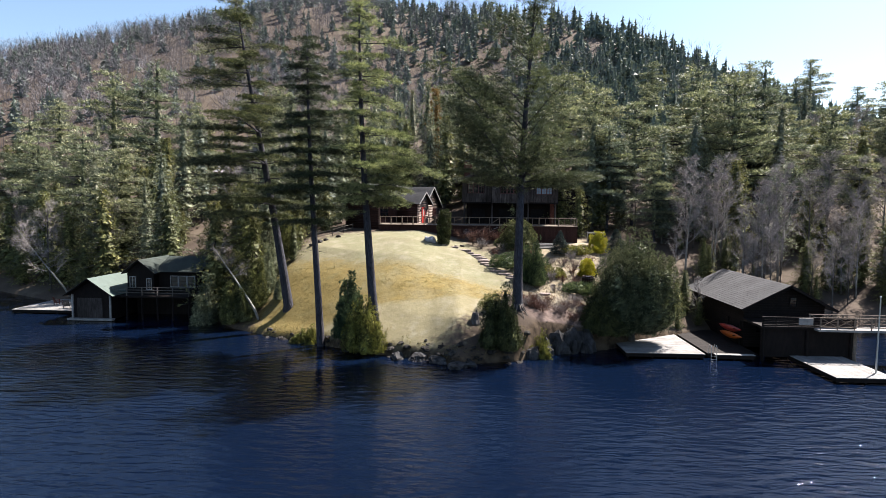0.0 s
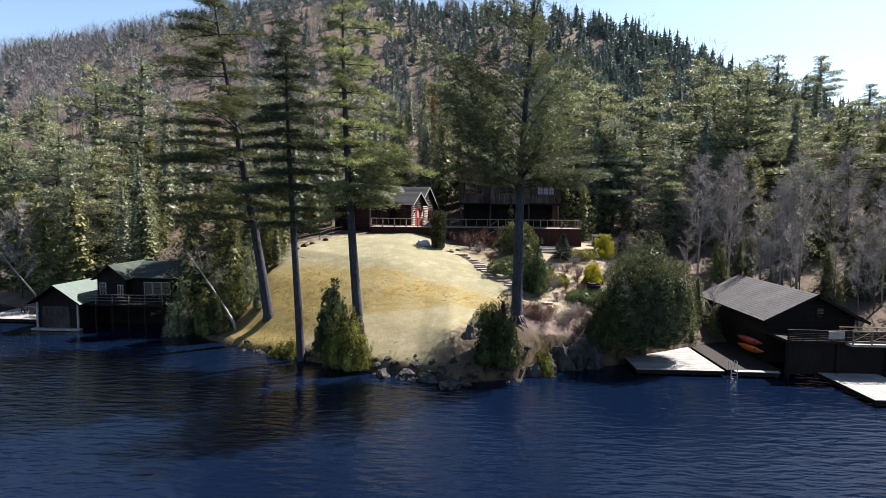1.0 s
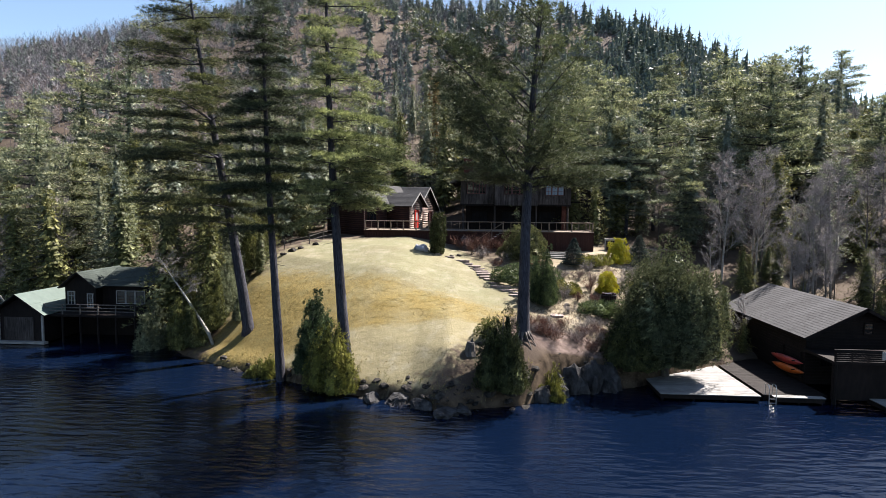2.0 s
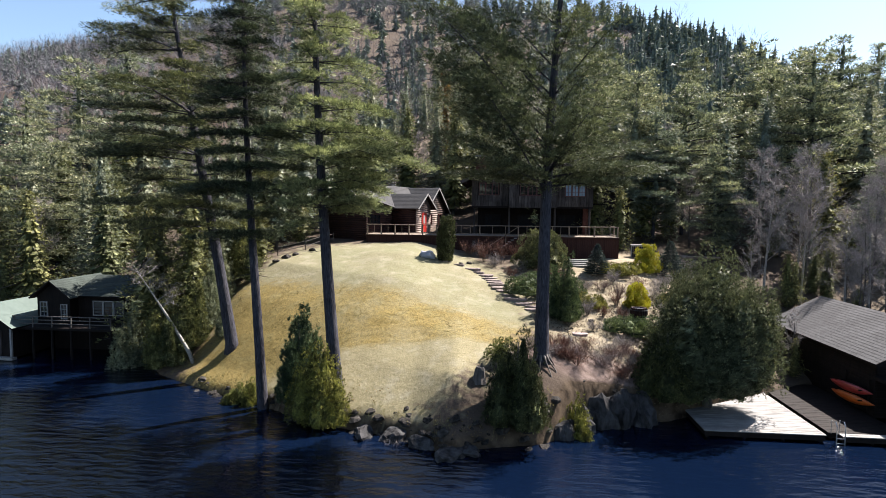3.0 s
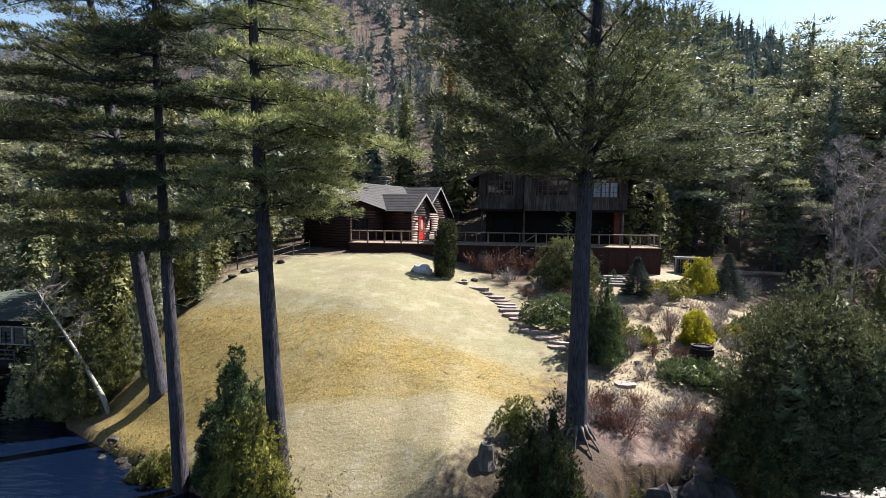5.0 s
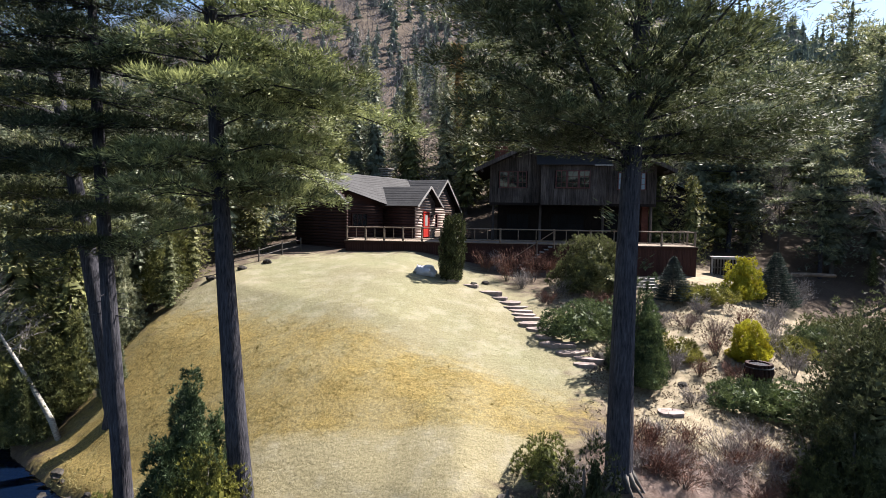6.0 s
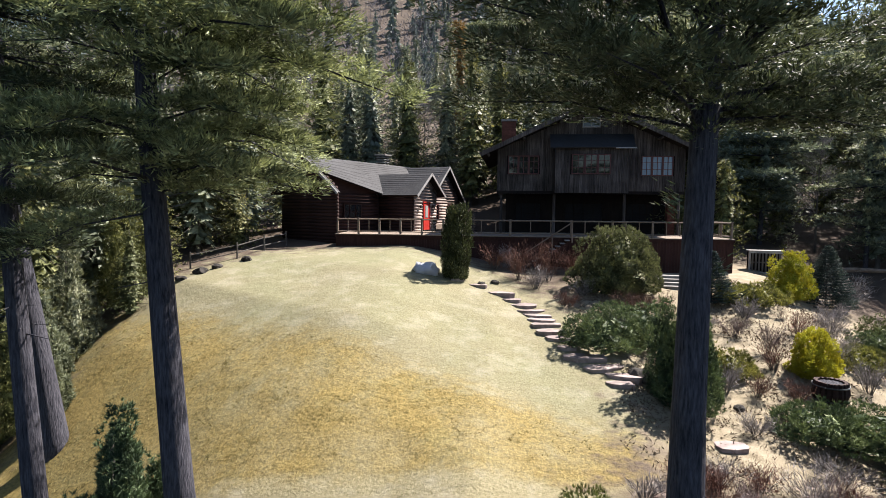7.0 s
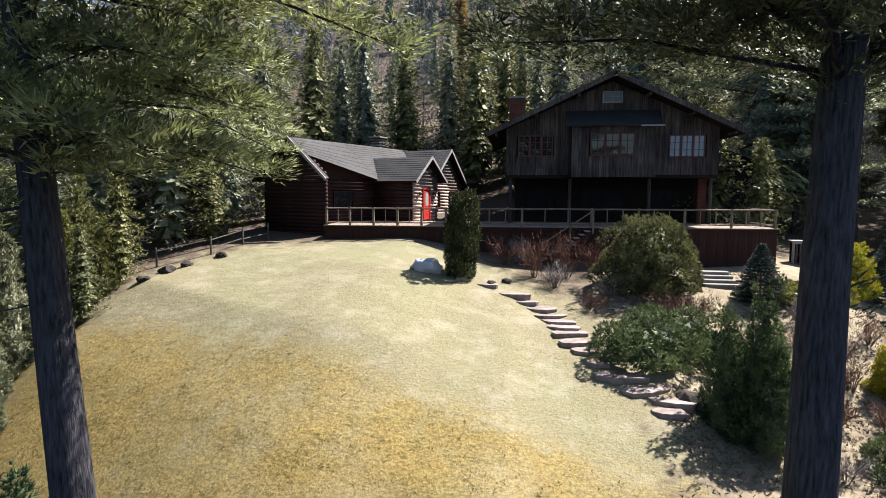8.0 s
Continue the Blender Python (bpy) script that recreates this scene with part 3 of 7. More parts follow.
def conifer(seed, H, base_h, R, r0, lean=(0, 0), step=0.5, per=4, rise=0.1, droop=0.25, shape=0.8, side=0.45, blade=(0.3, 0.025, 8, 0.45), every=0.35, plate=0.1, wild=0.35, gaps=0.12, sides=10, bias=(0, 0), dead=0, inner=0.22, perk=0.35, tufts=(), low_w=0.55, jit=0.4, extra=(), tip=0.75, core=0.0, clump=None, flat=0.4, sway=0.08):
    """Trunk with limbs as a bmesh and the crown's needles as triangles, about the foot of the tree.
    rise: how far limbs climb; droop: how far their ends sink; shape: how fast the crown narrows."""
    rng = np.random.default_rng(seed)
    pts = spine((0, 0, 0), lean, H, 0.012 * H, seed * 0.7)
    bm = bmesh.new()
    rad = [r0 * (1 - (i / 8)) ** 0.8 + 0.02 for i in range(9)]
    tube(bm, [pts[0] - Vector((0, 0, 0.6)), pts[0] + (pts[1] - pts[0]) * 0.06, *pts[1:]], [r0 * 1.5, r0 * 1.12, *rad[1:]], sides)
    P, D, N = [], [], []
    boughs = []
    z = base_h
    turn = rng.uniform(0, 6.3)
    while z < H * 0.985:
        s = (z - base_h) / (H - base_h)
        env = R * (1 - s) ** shape * min(1, low_w + 2.2 * s)
        for k in range(per):
            if rng.random() < gaps:
                continue
            a = turn + 6.283 * k / per + rng.normal(0, 0.35)
            L = max(0.25, env * (1 + wild * rng.normal()) * (1 + bias[0] * math.cos(a) + bias[1] * math.sin(a)))
            boughs.append((z, a, L, rise + rng.normal(0, sway), 1.0))
        z += step * rng.uniform(0.7, 1.3) * (1.15 - 0.5 * s)
        turn += 2.4
    for z, a, L, up in extra:
        boughs.append((z, radians(a), L, up, 1.6))
    for z, a, L, up, full in boughs:
        c = along(pts, z / H)
        u = np.array((math.cos(a), math.sin(a), 0))
        m = max(3, int(L / every * full))
        t = np.linspace(0.12, 1, m)
        line = np.array(c) + u * (L * t)[:, None] + np.array((0, 0, 1.0)) * (L * (up * t - droop * t * t))[:, None]
        if L > 1.0 and sides > 6:
            tube(bm, [c, Vector(line[m // 2]), Vector(line[-1])], [0.009 * L + 0.012, 0.005 * L + 0.008, 0.005], 4)
        elif L > 1.4:
            tube(bm, [c, Vector(line[-1])], [0.018 * L + 0.012, 0.008], 3)
        w = np.array((-u[1], u[0], 0))
        if clump:
            cr, cn = clump
            qs = np.arange(inner, 1.0, 0.95 * cr / L)
            spots = []
            for q in qs:
                b = np.array(c) + u * (L * q) + np.array((0, 0, L * (up * q - droop * q * q)))
                bl = side * (1.25 if full > 1 else 1.0) * L * (1 - 0.7 * q) * min(1, 2.5 * q)
                spots.append(b)
                for sg in (-1, 1):
                    for e in np.arange(1.25 * cr * rng.uniform(0.6, 1.0), bl, 1.3 * cr):
                        spots.append(b + (w * sg * 0.86 + u * 0.5) * e)
            spots.append(line[-1])
            C = np.array(spots)
            C = C + rng.normal(0, 0.3 * cr, C.shape) * (1, 1, 0.45)
            C = C[rng.random(len(C)) > (0.1 if full > 1 else 0.25)]
            if len(C) == 0:
                continue
            v = unit(rng.normal(0, 1, (len(C), cn, 3)))
            v[..., 2] = np.where(rng.random(v.shape[:2]) < 0.75, np.abs(v[..., 2]), v[..., 2])
            size = cr * rng.uniform(0.65, 1.3, (len(C), 1, 1))
            P.append((C[:, None] + v * size * np.array((1, 1, flat)) * rng.uniform(0.55, 1.0, (len(C), cn, 1))).reshape(-1, 3))
            D.append(unit(v * (0.8, 0.8, 0.35) + u * 0.45 + (0, 0, 0.2)).reshape(-1, 3))
            N.append(unit(v * (0.7, 0.7, 1) + (0, 0, 0.4)).reshape(-1, 3))
            continue
        for q, b in zip(t, line):
            if q < inner:
                continue
            bl = side * L * (1 - 0.75 * q) + 0.12
            for sg in (-1, 1):
                mm = max(1, int(bl / every))
                e = (np.arange(mm) + rng.uniform(0.3, 1, mm)) / mm * bl
                pos = b + (w * sg * 0.86 + u * 0.5) * e[:, None] + rng.normal(0, plate * full, (mm, 3)) * (0.6, 0.6, 1)
                P.append(pos)
                D.append(np.tile(unit(w * sg * 0.6 + u * 0.7 + np.array((0, 0, perk))), (mm, 1)))
                N.append(np.tile(unit(u * 0.55 + w * sg * 0.3 + np.array((0, 0, tip))), (mm, 1)))
        P.append(line[-1:])
        D.append(u[None] + (0, 0, 0.3))
        N.append(unit(u[None] + (0, 0, 0.8)))
    for k in range(dead):
        zz = base_h * rng.uniform(0.72, 1.0)
        a = rng.uniform(0, 6.3)
        c = along(pts, zz / H)
        e = c + Vector((math.cos(a), math.sin(a), -0.15)) * rng.uniform(0.4, 1.2)
        tube(bm, [c, e], [0.03, 0.008], 4)
    for zz, a in tufts:
        c = np.array(along(pts, zz / H)) + np.array((math.cos(a), math.sin(a), 0.1)) * (r0 * 0.8 + 0.25)
        P.append(c + rng.normal(0, 0.14, (26, 3)))
        D.append(np.tile((math.cos(a), math.sin(a), 0.5), (26, 1)))
        N.append(np.tile((math.cos(a), math.sin(a), 0.7), (26, 1)))
    P, D, N = np.concatenate(P), np.concatenate(D), np.concatenate(N)
    tri = blades(rng, P, D, *blade, N, jit)
    if core:
        # occluder added inside the crown: ragged overlapping sprays about the stem that block light
        n = int(34 * H)
        q = rng.uniform(0, 0.93, n)
        a = rng.uniform(0, 6.283, n)
        r = core * R * (1 - q) ** shape * np.minimum(1, low_w + 2.2 * q) * rng.uniform(0.5, 1.15, n)
        c = np.array([along(pts, (base_h + (H - base_h) * k) / H) for k in q])
        u = np.stack([np.cos(a), np.sin(a), np.zeros(n)], 1)
        w = np.stack([-np.sin(a), np.cos(a), np.zeros(n)], 1) * (0.26 * r + 0.1)[:, None]
        b = c + u * r[:, None]
        drop = np.array((0, 0, 1.0)) * (0.3 + 0.3 * r)[:, None]
        tri = np.concatenate([tri, np.stack([b - w - drop * 0.5, b + w - drop * 0.4, c + u * 0.25 * r[:, None] + drop], 1)])
    return bm, tri


def cloud(seed, H, R, blade, n, shape=0.6, low=0.0, flare=1.0, lobes=7, lift=0.5, clumps=0, bump=0.42):
    """A dense shrub or bush-like cedar: sprays on the shell of a lobed upright form, over an inner shell that blocks
    light.
    """
    rng = np.random.default_rng(seed)
    ph, am = rng.uniform(0, 6.283, lobes), rng.uniform(0.02, 0.08, lobes)

    def radius(a, z):
        r = np.clip(1 - z, 0, 1) ** shape * np.minimum(1, flare * 0.6 + z * 2.2)
        for i in range(lobes):
            r = r * (1 + am[i] * np.sin((i + 2) * a + ph[i] + z * (4 + 2 * i)))
        return 0.9 * R * r

    def shell(a, z, k=1.0):
        r = radius(a, z) * k
        return np.stack([r * np.cos(a), r * np.sin(a), low + (H - low) * z * (0.5 + 0.5 * k)], -1)

    z, a = rng.uniform(0, 1, 4 * n), rng.uniform(0, 6.283, 4 * n)
    keep = rng.random(4 * n) < 0.15 + 0.85 * radius(a, z) / (1.25 * R)
    z, a = z[keep][:n], a[keep][:n]
    n = len(z)
    P = shell(a, z)
    u = np.stack([np.cos(a), np.sin(a), np.zeros(n)], 1)
    N = unit(u + np.array((0, 0, 0.35)) + unit(P - (0, 0, low + 0.4 * (H - low))) * 0.6)
    m = clumps or max(12, int(12 * R * H))
    C = P[rng.integers(0, n, m)]
    gap = 1.25 * math.sqrt(4.4 * R * H / m)
    best = np.empty(n, int)
    for i in range(0, n, 4000):
        best[i:i + 4000] = np.argmin(((P[i:i + 4000, None] - C[None]) ** 2 * (1, 1, 0.45)).sum(-1), 1)
    off = P - C[best]
    d = np.clip(np.linalg.norm(off * (1, 1, 0.67), axis=1) / gap, 0, 1)
    size = (rng.uniform(0.2, 1.0, m) + rng.exponential(0.25, m))[best]
    out = bump * gap * 1.6 * size * np.sqrt(1 - d * d) - rng.exponential(0.16, n) * gap
    P = P + N * out[:, None]
    dh = np.clip(np.linalg.norm(off[:, :2], axis=1) / (0.8 * gap), 0, 1)
    P[:, 2] += 0.6 * lift * gap * size * (1 - dh) ** 2 * rng.uniform(0.2, 1.0, n)
    P[:, 2] = np.maximum(P[:, 2], low * 0.9 + 0.04)
    N = unit(N * 0.75 + off / gap * 0.9 + (0, 0, 0.12))
    D = unit(N * 0.55 + np.array((0, 0, lift + 0.3)) + 0.3 * off / gap)
    # inner shell added to block light: overlapping sprays on the same form, drawn in
    na, nz = max(14, int(9 * R)), max(8, int(3.2 * H))
    A, Z = np.meshgrid(np.linspace(0, 6.283, na + 1), np.linspace(0, 0.97, nz + 1))
    G = shell(A, Z, 0.84)
    q = [G[:-1, :-1], G[:-1, 1:], G[1:, 1:], G[1:, :-1]]
    T = np.concatenate([np.stack([q[0], q[1], q[2]], -2).reshape(-1, 3, 3), np.stack([q[0], q[2], q[3]], -2).reshape(-1, 3, 3)])
    T = T + rng.normal(0, 0.035 * min(R, 1.6), T.shape)
    T = T.mean(1, keepdims=True) + (T - T.mean(1, keepdims=True)) * 1.25
    return np.concatenate([blades(rng, P, D, *blade, N, 0.6), T])


def bare(seed, H, R, r0, twigs=500, lean=(0, 0), first=0.3, tw=(0.7, 0.012), up=0.9, fork=14):
    """A leafless tree: trunk and limbs as a bmesh, its twigs as triangles."""
    rng = np.random.default_rng(seed)
    pts = spine((0, 0, 0), lean, H, 0.02 * H, seed)
    bm = bmesh.new()
    tube(bm, [pts[0] - Vector((0, 0, 0.4)), *pts[1:]], [r0 * (1 - 0.92 * i / 8) for i in range(9)], 7)
    P, D = [], []
    for k in range(fork):
        s = first + (0.97 - first) * (k + rng.random()) / fork
        c = along(pts, s)
        a = rng.uniform(0, 6.283)
        L = R * (1.25 - s) * rng.uniform(0.7, 1.2)
        d = Vector((math.cos(a), math.sin(a), up * rng.uniform(0.6, 1.5))).normalized()
        e1 = c + d * L * 0.5 + Vector(rng.normal(0, 0.05 * L, 3))
        e2 = c + d * L + Vector((0, 0, 0.15 * L)) + Vector(rng.normal(0, 0.08 * L, 3))
        tube(bm, [c, e1, e2], [r0 * 0.35 * (1.1 - s), r0 * 0.2 * (1.1 - s) + 0.006, 0.006], 4)
        m = max(4, twigs // fork)
        q = rng.uniform(0.2, 1, (m, 1))
        P.append(np.where(q < 0.5, np.array(c) + (np.array(e1) - np.array(c)) * q * 2, np.array(e1) + (np.array(e2) - np.array(e1)) * (q - 0.5) * 2))
        D.append(np.tile(np.array(d) + (0, 0, 0.25), (m, 1)))
    P, D = np.concatenate(P), unit(np.concatenate(D))
    a = blades(rng, P, D, tw[0], tw[1], 1, 0.6)
    b = blades(rng, a[:, 2] * 0.5 + a[:, 0] * 0.5, D, tw[0] * 0.6, tw[1] * 0.7, 2, 0.7)
    return bm, np.concatenate([a, b])


def plant(name, m, made, bark, leaf, label, category="tree", group="", crown="crown"):
    e = thing(name, m, label, category, group)
    bm, tri = made
    if bm is not None:
        part("trunk", bm, M[bark], e, smooth=True)
    part(crown, tri_mesh(crown, tri, M[leaf]), None, e)
    return e


def at(x, y, dz=0.0, turn=0.0, scale=1.0):
    return pose(x, y, height(x, y) + dz, 0, 0, turn) @ Matrix.Diagonal((scale, scale, scale, 1))


# the four tall pines at the water's edge; needle colours carry shade and sun
PB = (0.24, 0.023, 1, 0.22)
plant("pine_tree", at(-16.75, 55.7), conifer(11, 30.5, 9.0, 5.4, 0.44, lean=(-4.2, 0.3), step=1.45, per=7, rise=0.2, droop=0.2, shape=0.5, side=0.5, blade=PB, clump=(0.46, 68), sway=0.03, every=0.24, wild=0.35, gaps=0.14, bias=(-0.3, -0.2), extra=((11.0, 190, 6.0, 0.12), (12.4, 170, 6.4, 0.18), (13.8, 200, 6.8, 0.22), (15.4, 180, 6.6, 0.25), (17.2, 195, 6.2, 0.25), (12.0, 330, 4.0, 0.1), (14.5, 350, 4.4, 0.15)), dead=4, inner=0.22, perk=0.55, plate=0.17, tip=0.65, jit=0.2, low_w=0.8), "bark", "shadepine",
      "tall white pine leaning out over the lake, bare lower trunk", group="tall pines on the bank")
plant("pine_tree", at(-11.8, 49.5), conifer(12, 28.3, 11.5, 3.9, 0.33, lean=(-0.6, 0), step=1.3, per=8, rise=0.04, droop=0.16, shape=0.55, side=0.6, blade=PB, clump=(0.46, 68), sway=0.03, every=0.24, wild=0.3, gaps=0.15, dead=8, inner=0.16, perk=0.55, plate=0.17, tip=0.65, jit=0.2), "bark", "shadepine",
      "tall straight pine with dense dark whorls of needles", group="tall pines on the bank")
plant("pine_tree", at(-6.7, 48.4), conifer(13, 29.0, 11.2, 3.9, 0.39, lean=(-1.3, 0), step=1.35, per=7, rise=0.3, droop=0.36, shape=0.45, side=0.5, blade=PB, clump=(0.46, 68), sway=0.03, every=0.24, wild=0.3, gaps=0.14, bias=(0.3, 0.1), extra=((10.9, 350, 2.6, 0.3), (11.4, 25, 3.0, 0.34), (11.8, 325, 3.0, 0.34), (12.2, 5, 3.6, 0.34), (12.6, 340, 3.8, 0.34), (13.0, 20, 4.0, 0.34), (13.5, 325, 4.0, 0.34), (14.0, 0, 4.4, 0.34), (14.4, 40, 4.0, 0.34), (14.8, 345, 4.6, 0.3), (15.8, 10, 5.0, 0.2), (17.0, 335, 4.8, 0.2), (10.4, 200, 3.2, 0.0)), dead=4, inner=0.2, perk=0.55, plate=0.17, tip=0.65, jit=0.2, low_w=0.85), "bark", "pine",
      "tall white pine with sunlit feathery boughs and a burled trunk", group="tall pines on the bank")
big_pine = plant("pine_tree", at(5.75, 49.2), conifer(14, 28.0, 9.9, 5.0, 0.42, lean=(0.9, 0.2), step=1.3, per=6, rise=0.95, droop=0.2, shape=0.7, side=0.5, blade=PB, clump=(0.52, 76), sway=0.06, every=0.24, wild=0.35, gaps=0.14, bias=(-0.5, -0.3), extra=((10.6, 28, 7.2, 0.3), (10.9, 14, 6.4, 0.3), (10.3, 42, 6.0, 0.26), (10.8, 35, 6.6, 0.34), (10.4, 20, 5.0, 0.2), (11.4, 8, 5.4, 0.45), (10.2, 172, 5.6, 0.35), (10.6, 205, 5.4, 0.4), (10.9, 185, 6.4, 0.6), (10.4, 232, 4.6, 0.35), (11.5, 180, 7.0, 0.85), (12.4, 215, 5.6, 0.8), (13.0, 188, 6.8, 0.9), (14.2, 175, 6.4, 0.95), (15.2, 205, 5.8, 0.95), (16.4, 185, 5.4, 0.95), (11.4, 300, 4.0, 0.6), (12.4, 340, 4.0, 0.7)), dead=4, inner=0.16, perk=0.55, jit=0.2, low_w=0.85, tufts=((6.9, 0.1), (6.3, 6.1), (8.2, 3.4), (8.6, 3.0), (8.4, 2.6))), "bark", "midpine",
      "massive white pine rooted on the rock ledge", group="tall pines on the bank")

roots = bmesh.new()
for k, (a, L, drop) in enumerate(((-100, 1.7, 1.1), (-70, 2.1, 1.5), (-45, 1.9, 1.3), (-20, 1.6, 0.9), (10, 1.4, 0.4), (-130, 1.5, 0.9), (-160, 1.3, 0.5), (60, 1.2, 0.1))):
    u = Vector((math.cos(radians(a)), math.sin(radians(a)), 0))
    tube(roots, [u * 0.3 + Vector((0, 0, 0.35)), u * 0.6 + Vector((0, 0, -0.02)), u * L * 0.55 + Vector((0.1 * math.sin(k), 0, -0.3 * drop - 0.15)), u * L * 0.7 + Vector((0.2 * math.sin(2 * k), 0, -drop - 0.1))], [0.13, 0.06, 0.035, 0.015], 6)
part("root_flare", roots, M["bark2"], big_pine, "pale exposed roots over the ledge", smooth=True)


# ---- the woods behind and beside the house ----
SB = (0.39, 0.052, 4, 0.42)
KINDS = {
    "spruce": [lambda s: conifer(s, 17, 1.2, 3.3, 0.2, step=0.66, per=6, rise=0.02, droop=0.3, shape=0.9, side=0.5, blade=SB, every=0.46, wild=0.3, gaps=0.1, perk=0.1, sides=6, jit=0.25, core=0.5), "bark2", "spruce", "dark spruce with drooping boughs in the wood"],
    "fir": [lambda s: conifer(s, 15, 1.0, 2.7, 0.18, step=0.6, per=6, rise=0.2, droop=0.15, shape=0.8, side=0.5, blade=SB, every=0.42, wild=0.22, gaps=0.06, sides=6, jit=0.3, core=0.62), "bark2", "cedar", "narrow yellow-green fir in the wood"],
    "white_pine": [lambda s: conifer(s, 20, 3.6, 4.3, 0.24, step=1.2, per=5, rise=0.25, droop=0.2, shape=0.55, side=0.55, blade=(0.48, 0.07, 1, 0.3), clump=(0.6, 20), flat=0.5, every=0.42, wild=0.5, gaps=0.25, sides=6, jit=0.3, core=0.12), "bark", "wildpine", "wild white pine with open boughs"],
    "hemlock": [lambda s: conifer(s, 14, 0.6, 3.3, 0.2, step=0.6, per=6, rise=0.12, droop=0.3, shape=0.65, side=0.55, blade=(0.39, 0.056, 4, 0.5), every=0.48, wild=0.32, gaps=0.08, plate=0.16, sides=6, jit=0.28, core=0.6), "bark2", "cedar", "broad hemlock with soft drooping sprays"],
    "bare": [lambda s: bare(s, 12, 3.2, 0.14, 820, tw=(0.8, 0.017), fork=26), "bark2", "twig", "leafless grey hardwood with a haze of twigs"],
    "birch": [lambda s: bare(s, 11, 2.6, 0.11, 700, tw=(0.75, 0.016), fork=24), "birch", "twig", "bare white-stemmed birch at the wood's edge"],
    "rust": [lambda s: conifer(s, 14, 2.0, 2.0, 0.16, step=0.55, per=5, rise=0.15, droop=0.2, shape=0.8, blade=SB, every=0.5, wild=0.25, gaps=0.15, sides=6, core=0.4), "bark2", "rust", "rusty brown dying conifer"],
}
NAMES = {"spruce": "spruce_tree", "fir": "fir_tree", "white_pine": "pine_tree", "hemlock": "hemlock_tree", "bare": "bare_tree", "birch": "birch_tree", "rust": "dying_conifer"}
built = {}


def wood(kind, x, y, H=None, variant=0, turn=0.0, dz=-0.1):
    full = {"spruce": 17, "fir": 15, "white_pine": 20, "hemlock": 14, "bare": 12, "birch": 11, "rust": 14}[kind]
    s = (H or full) / full
    make, bark, leaf, label = KINDS[kind]
    m = pose(x, y, height(x, y) + dz, 0, 0, turn) @ Matrix.Diagonal((s, s, s, 1))
    if (kind, variant) not in built:
        e = plant(NAMES[kind], pose(0, 0, 0), make(100 + 17 * variant + len(kind)), bark, leaf, label, group="trees of the wood")
        built[kind, variant] = e
        e.matrix_basis = m
        return e
    src = built[kind, variant]
    e = copy_thing(src, pose(0, 0, 0))
    e.matrix_basis = m
    return e


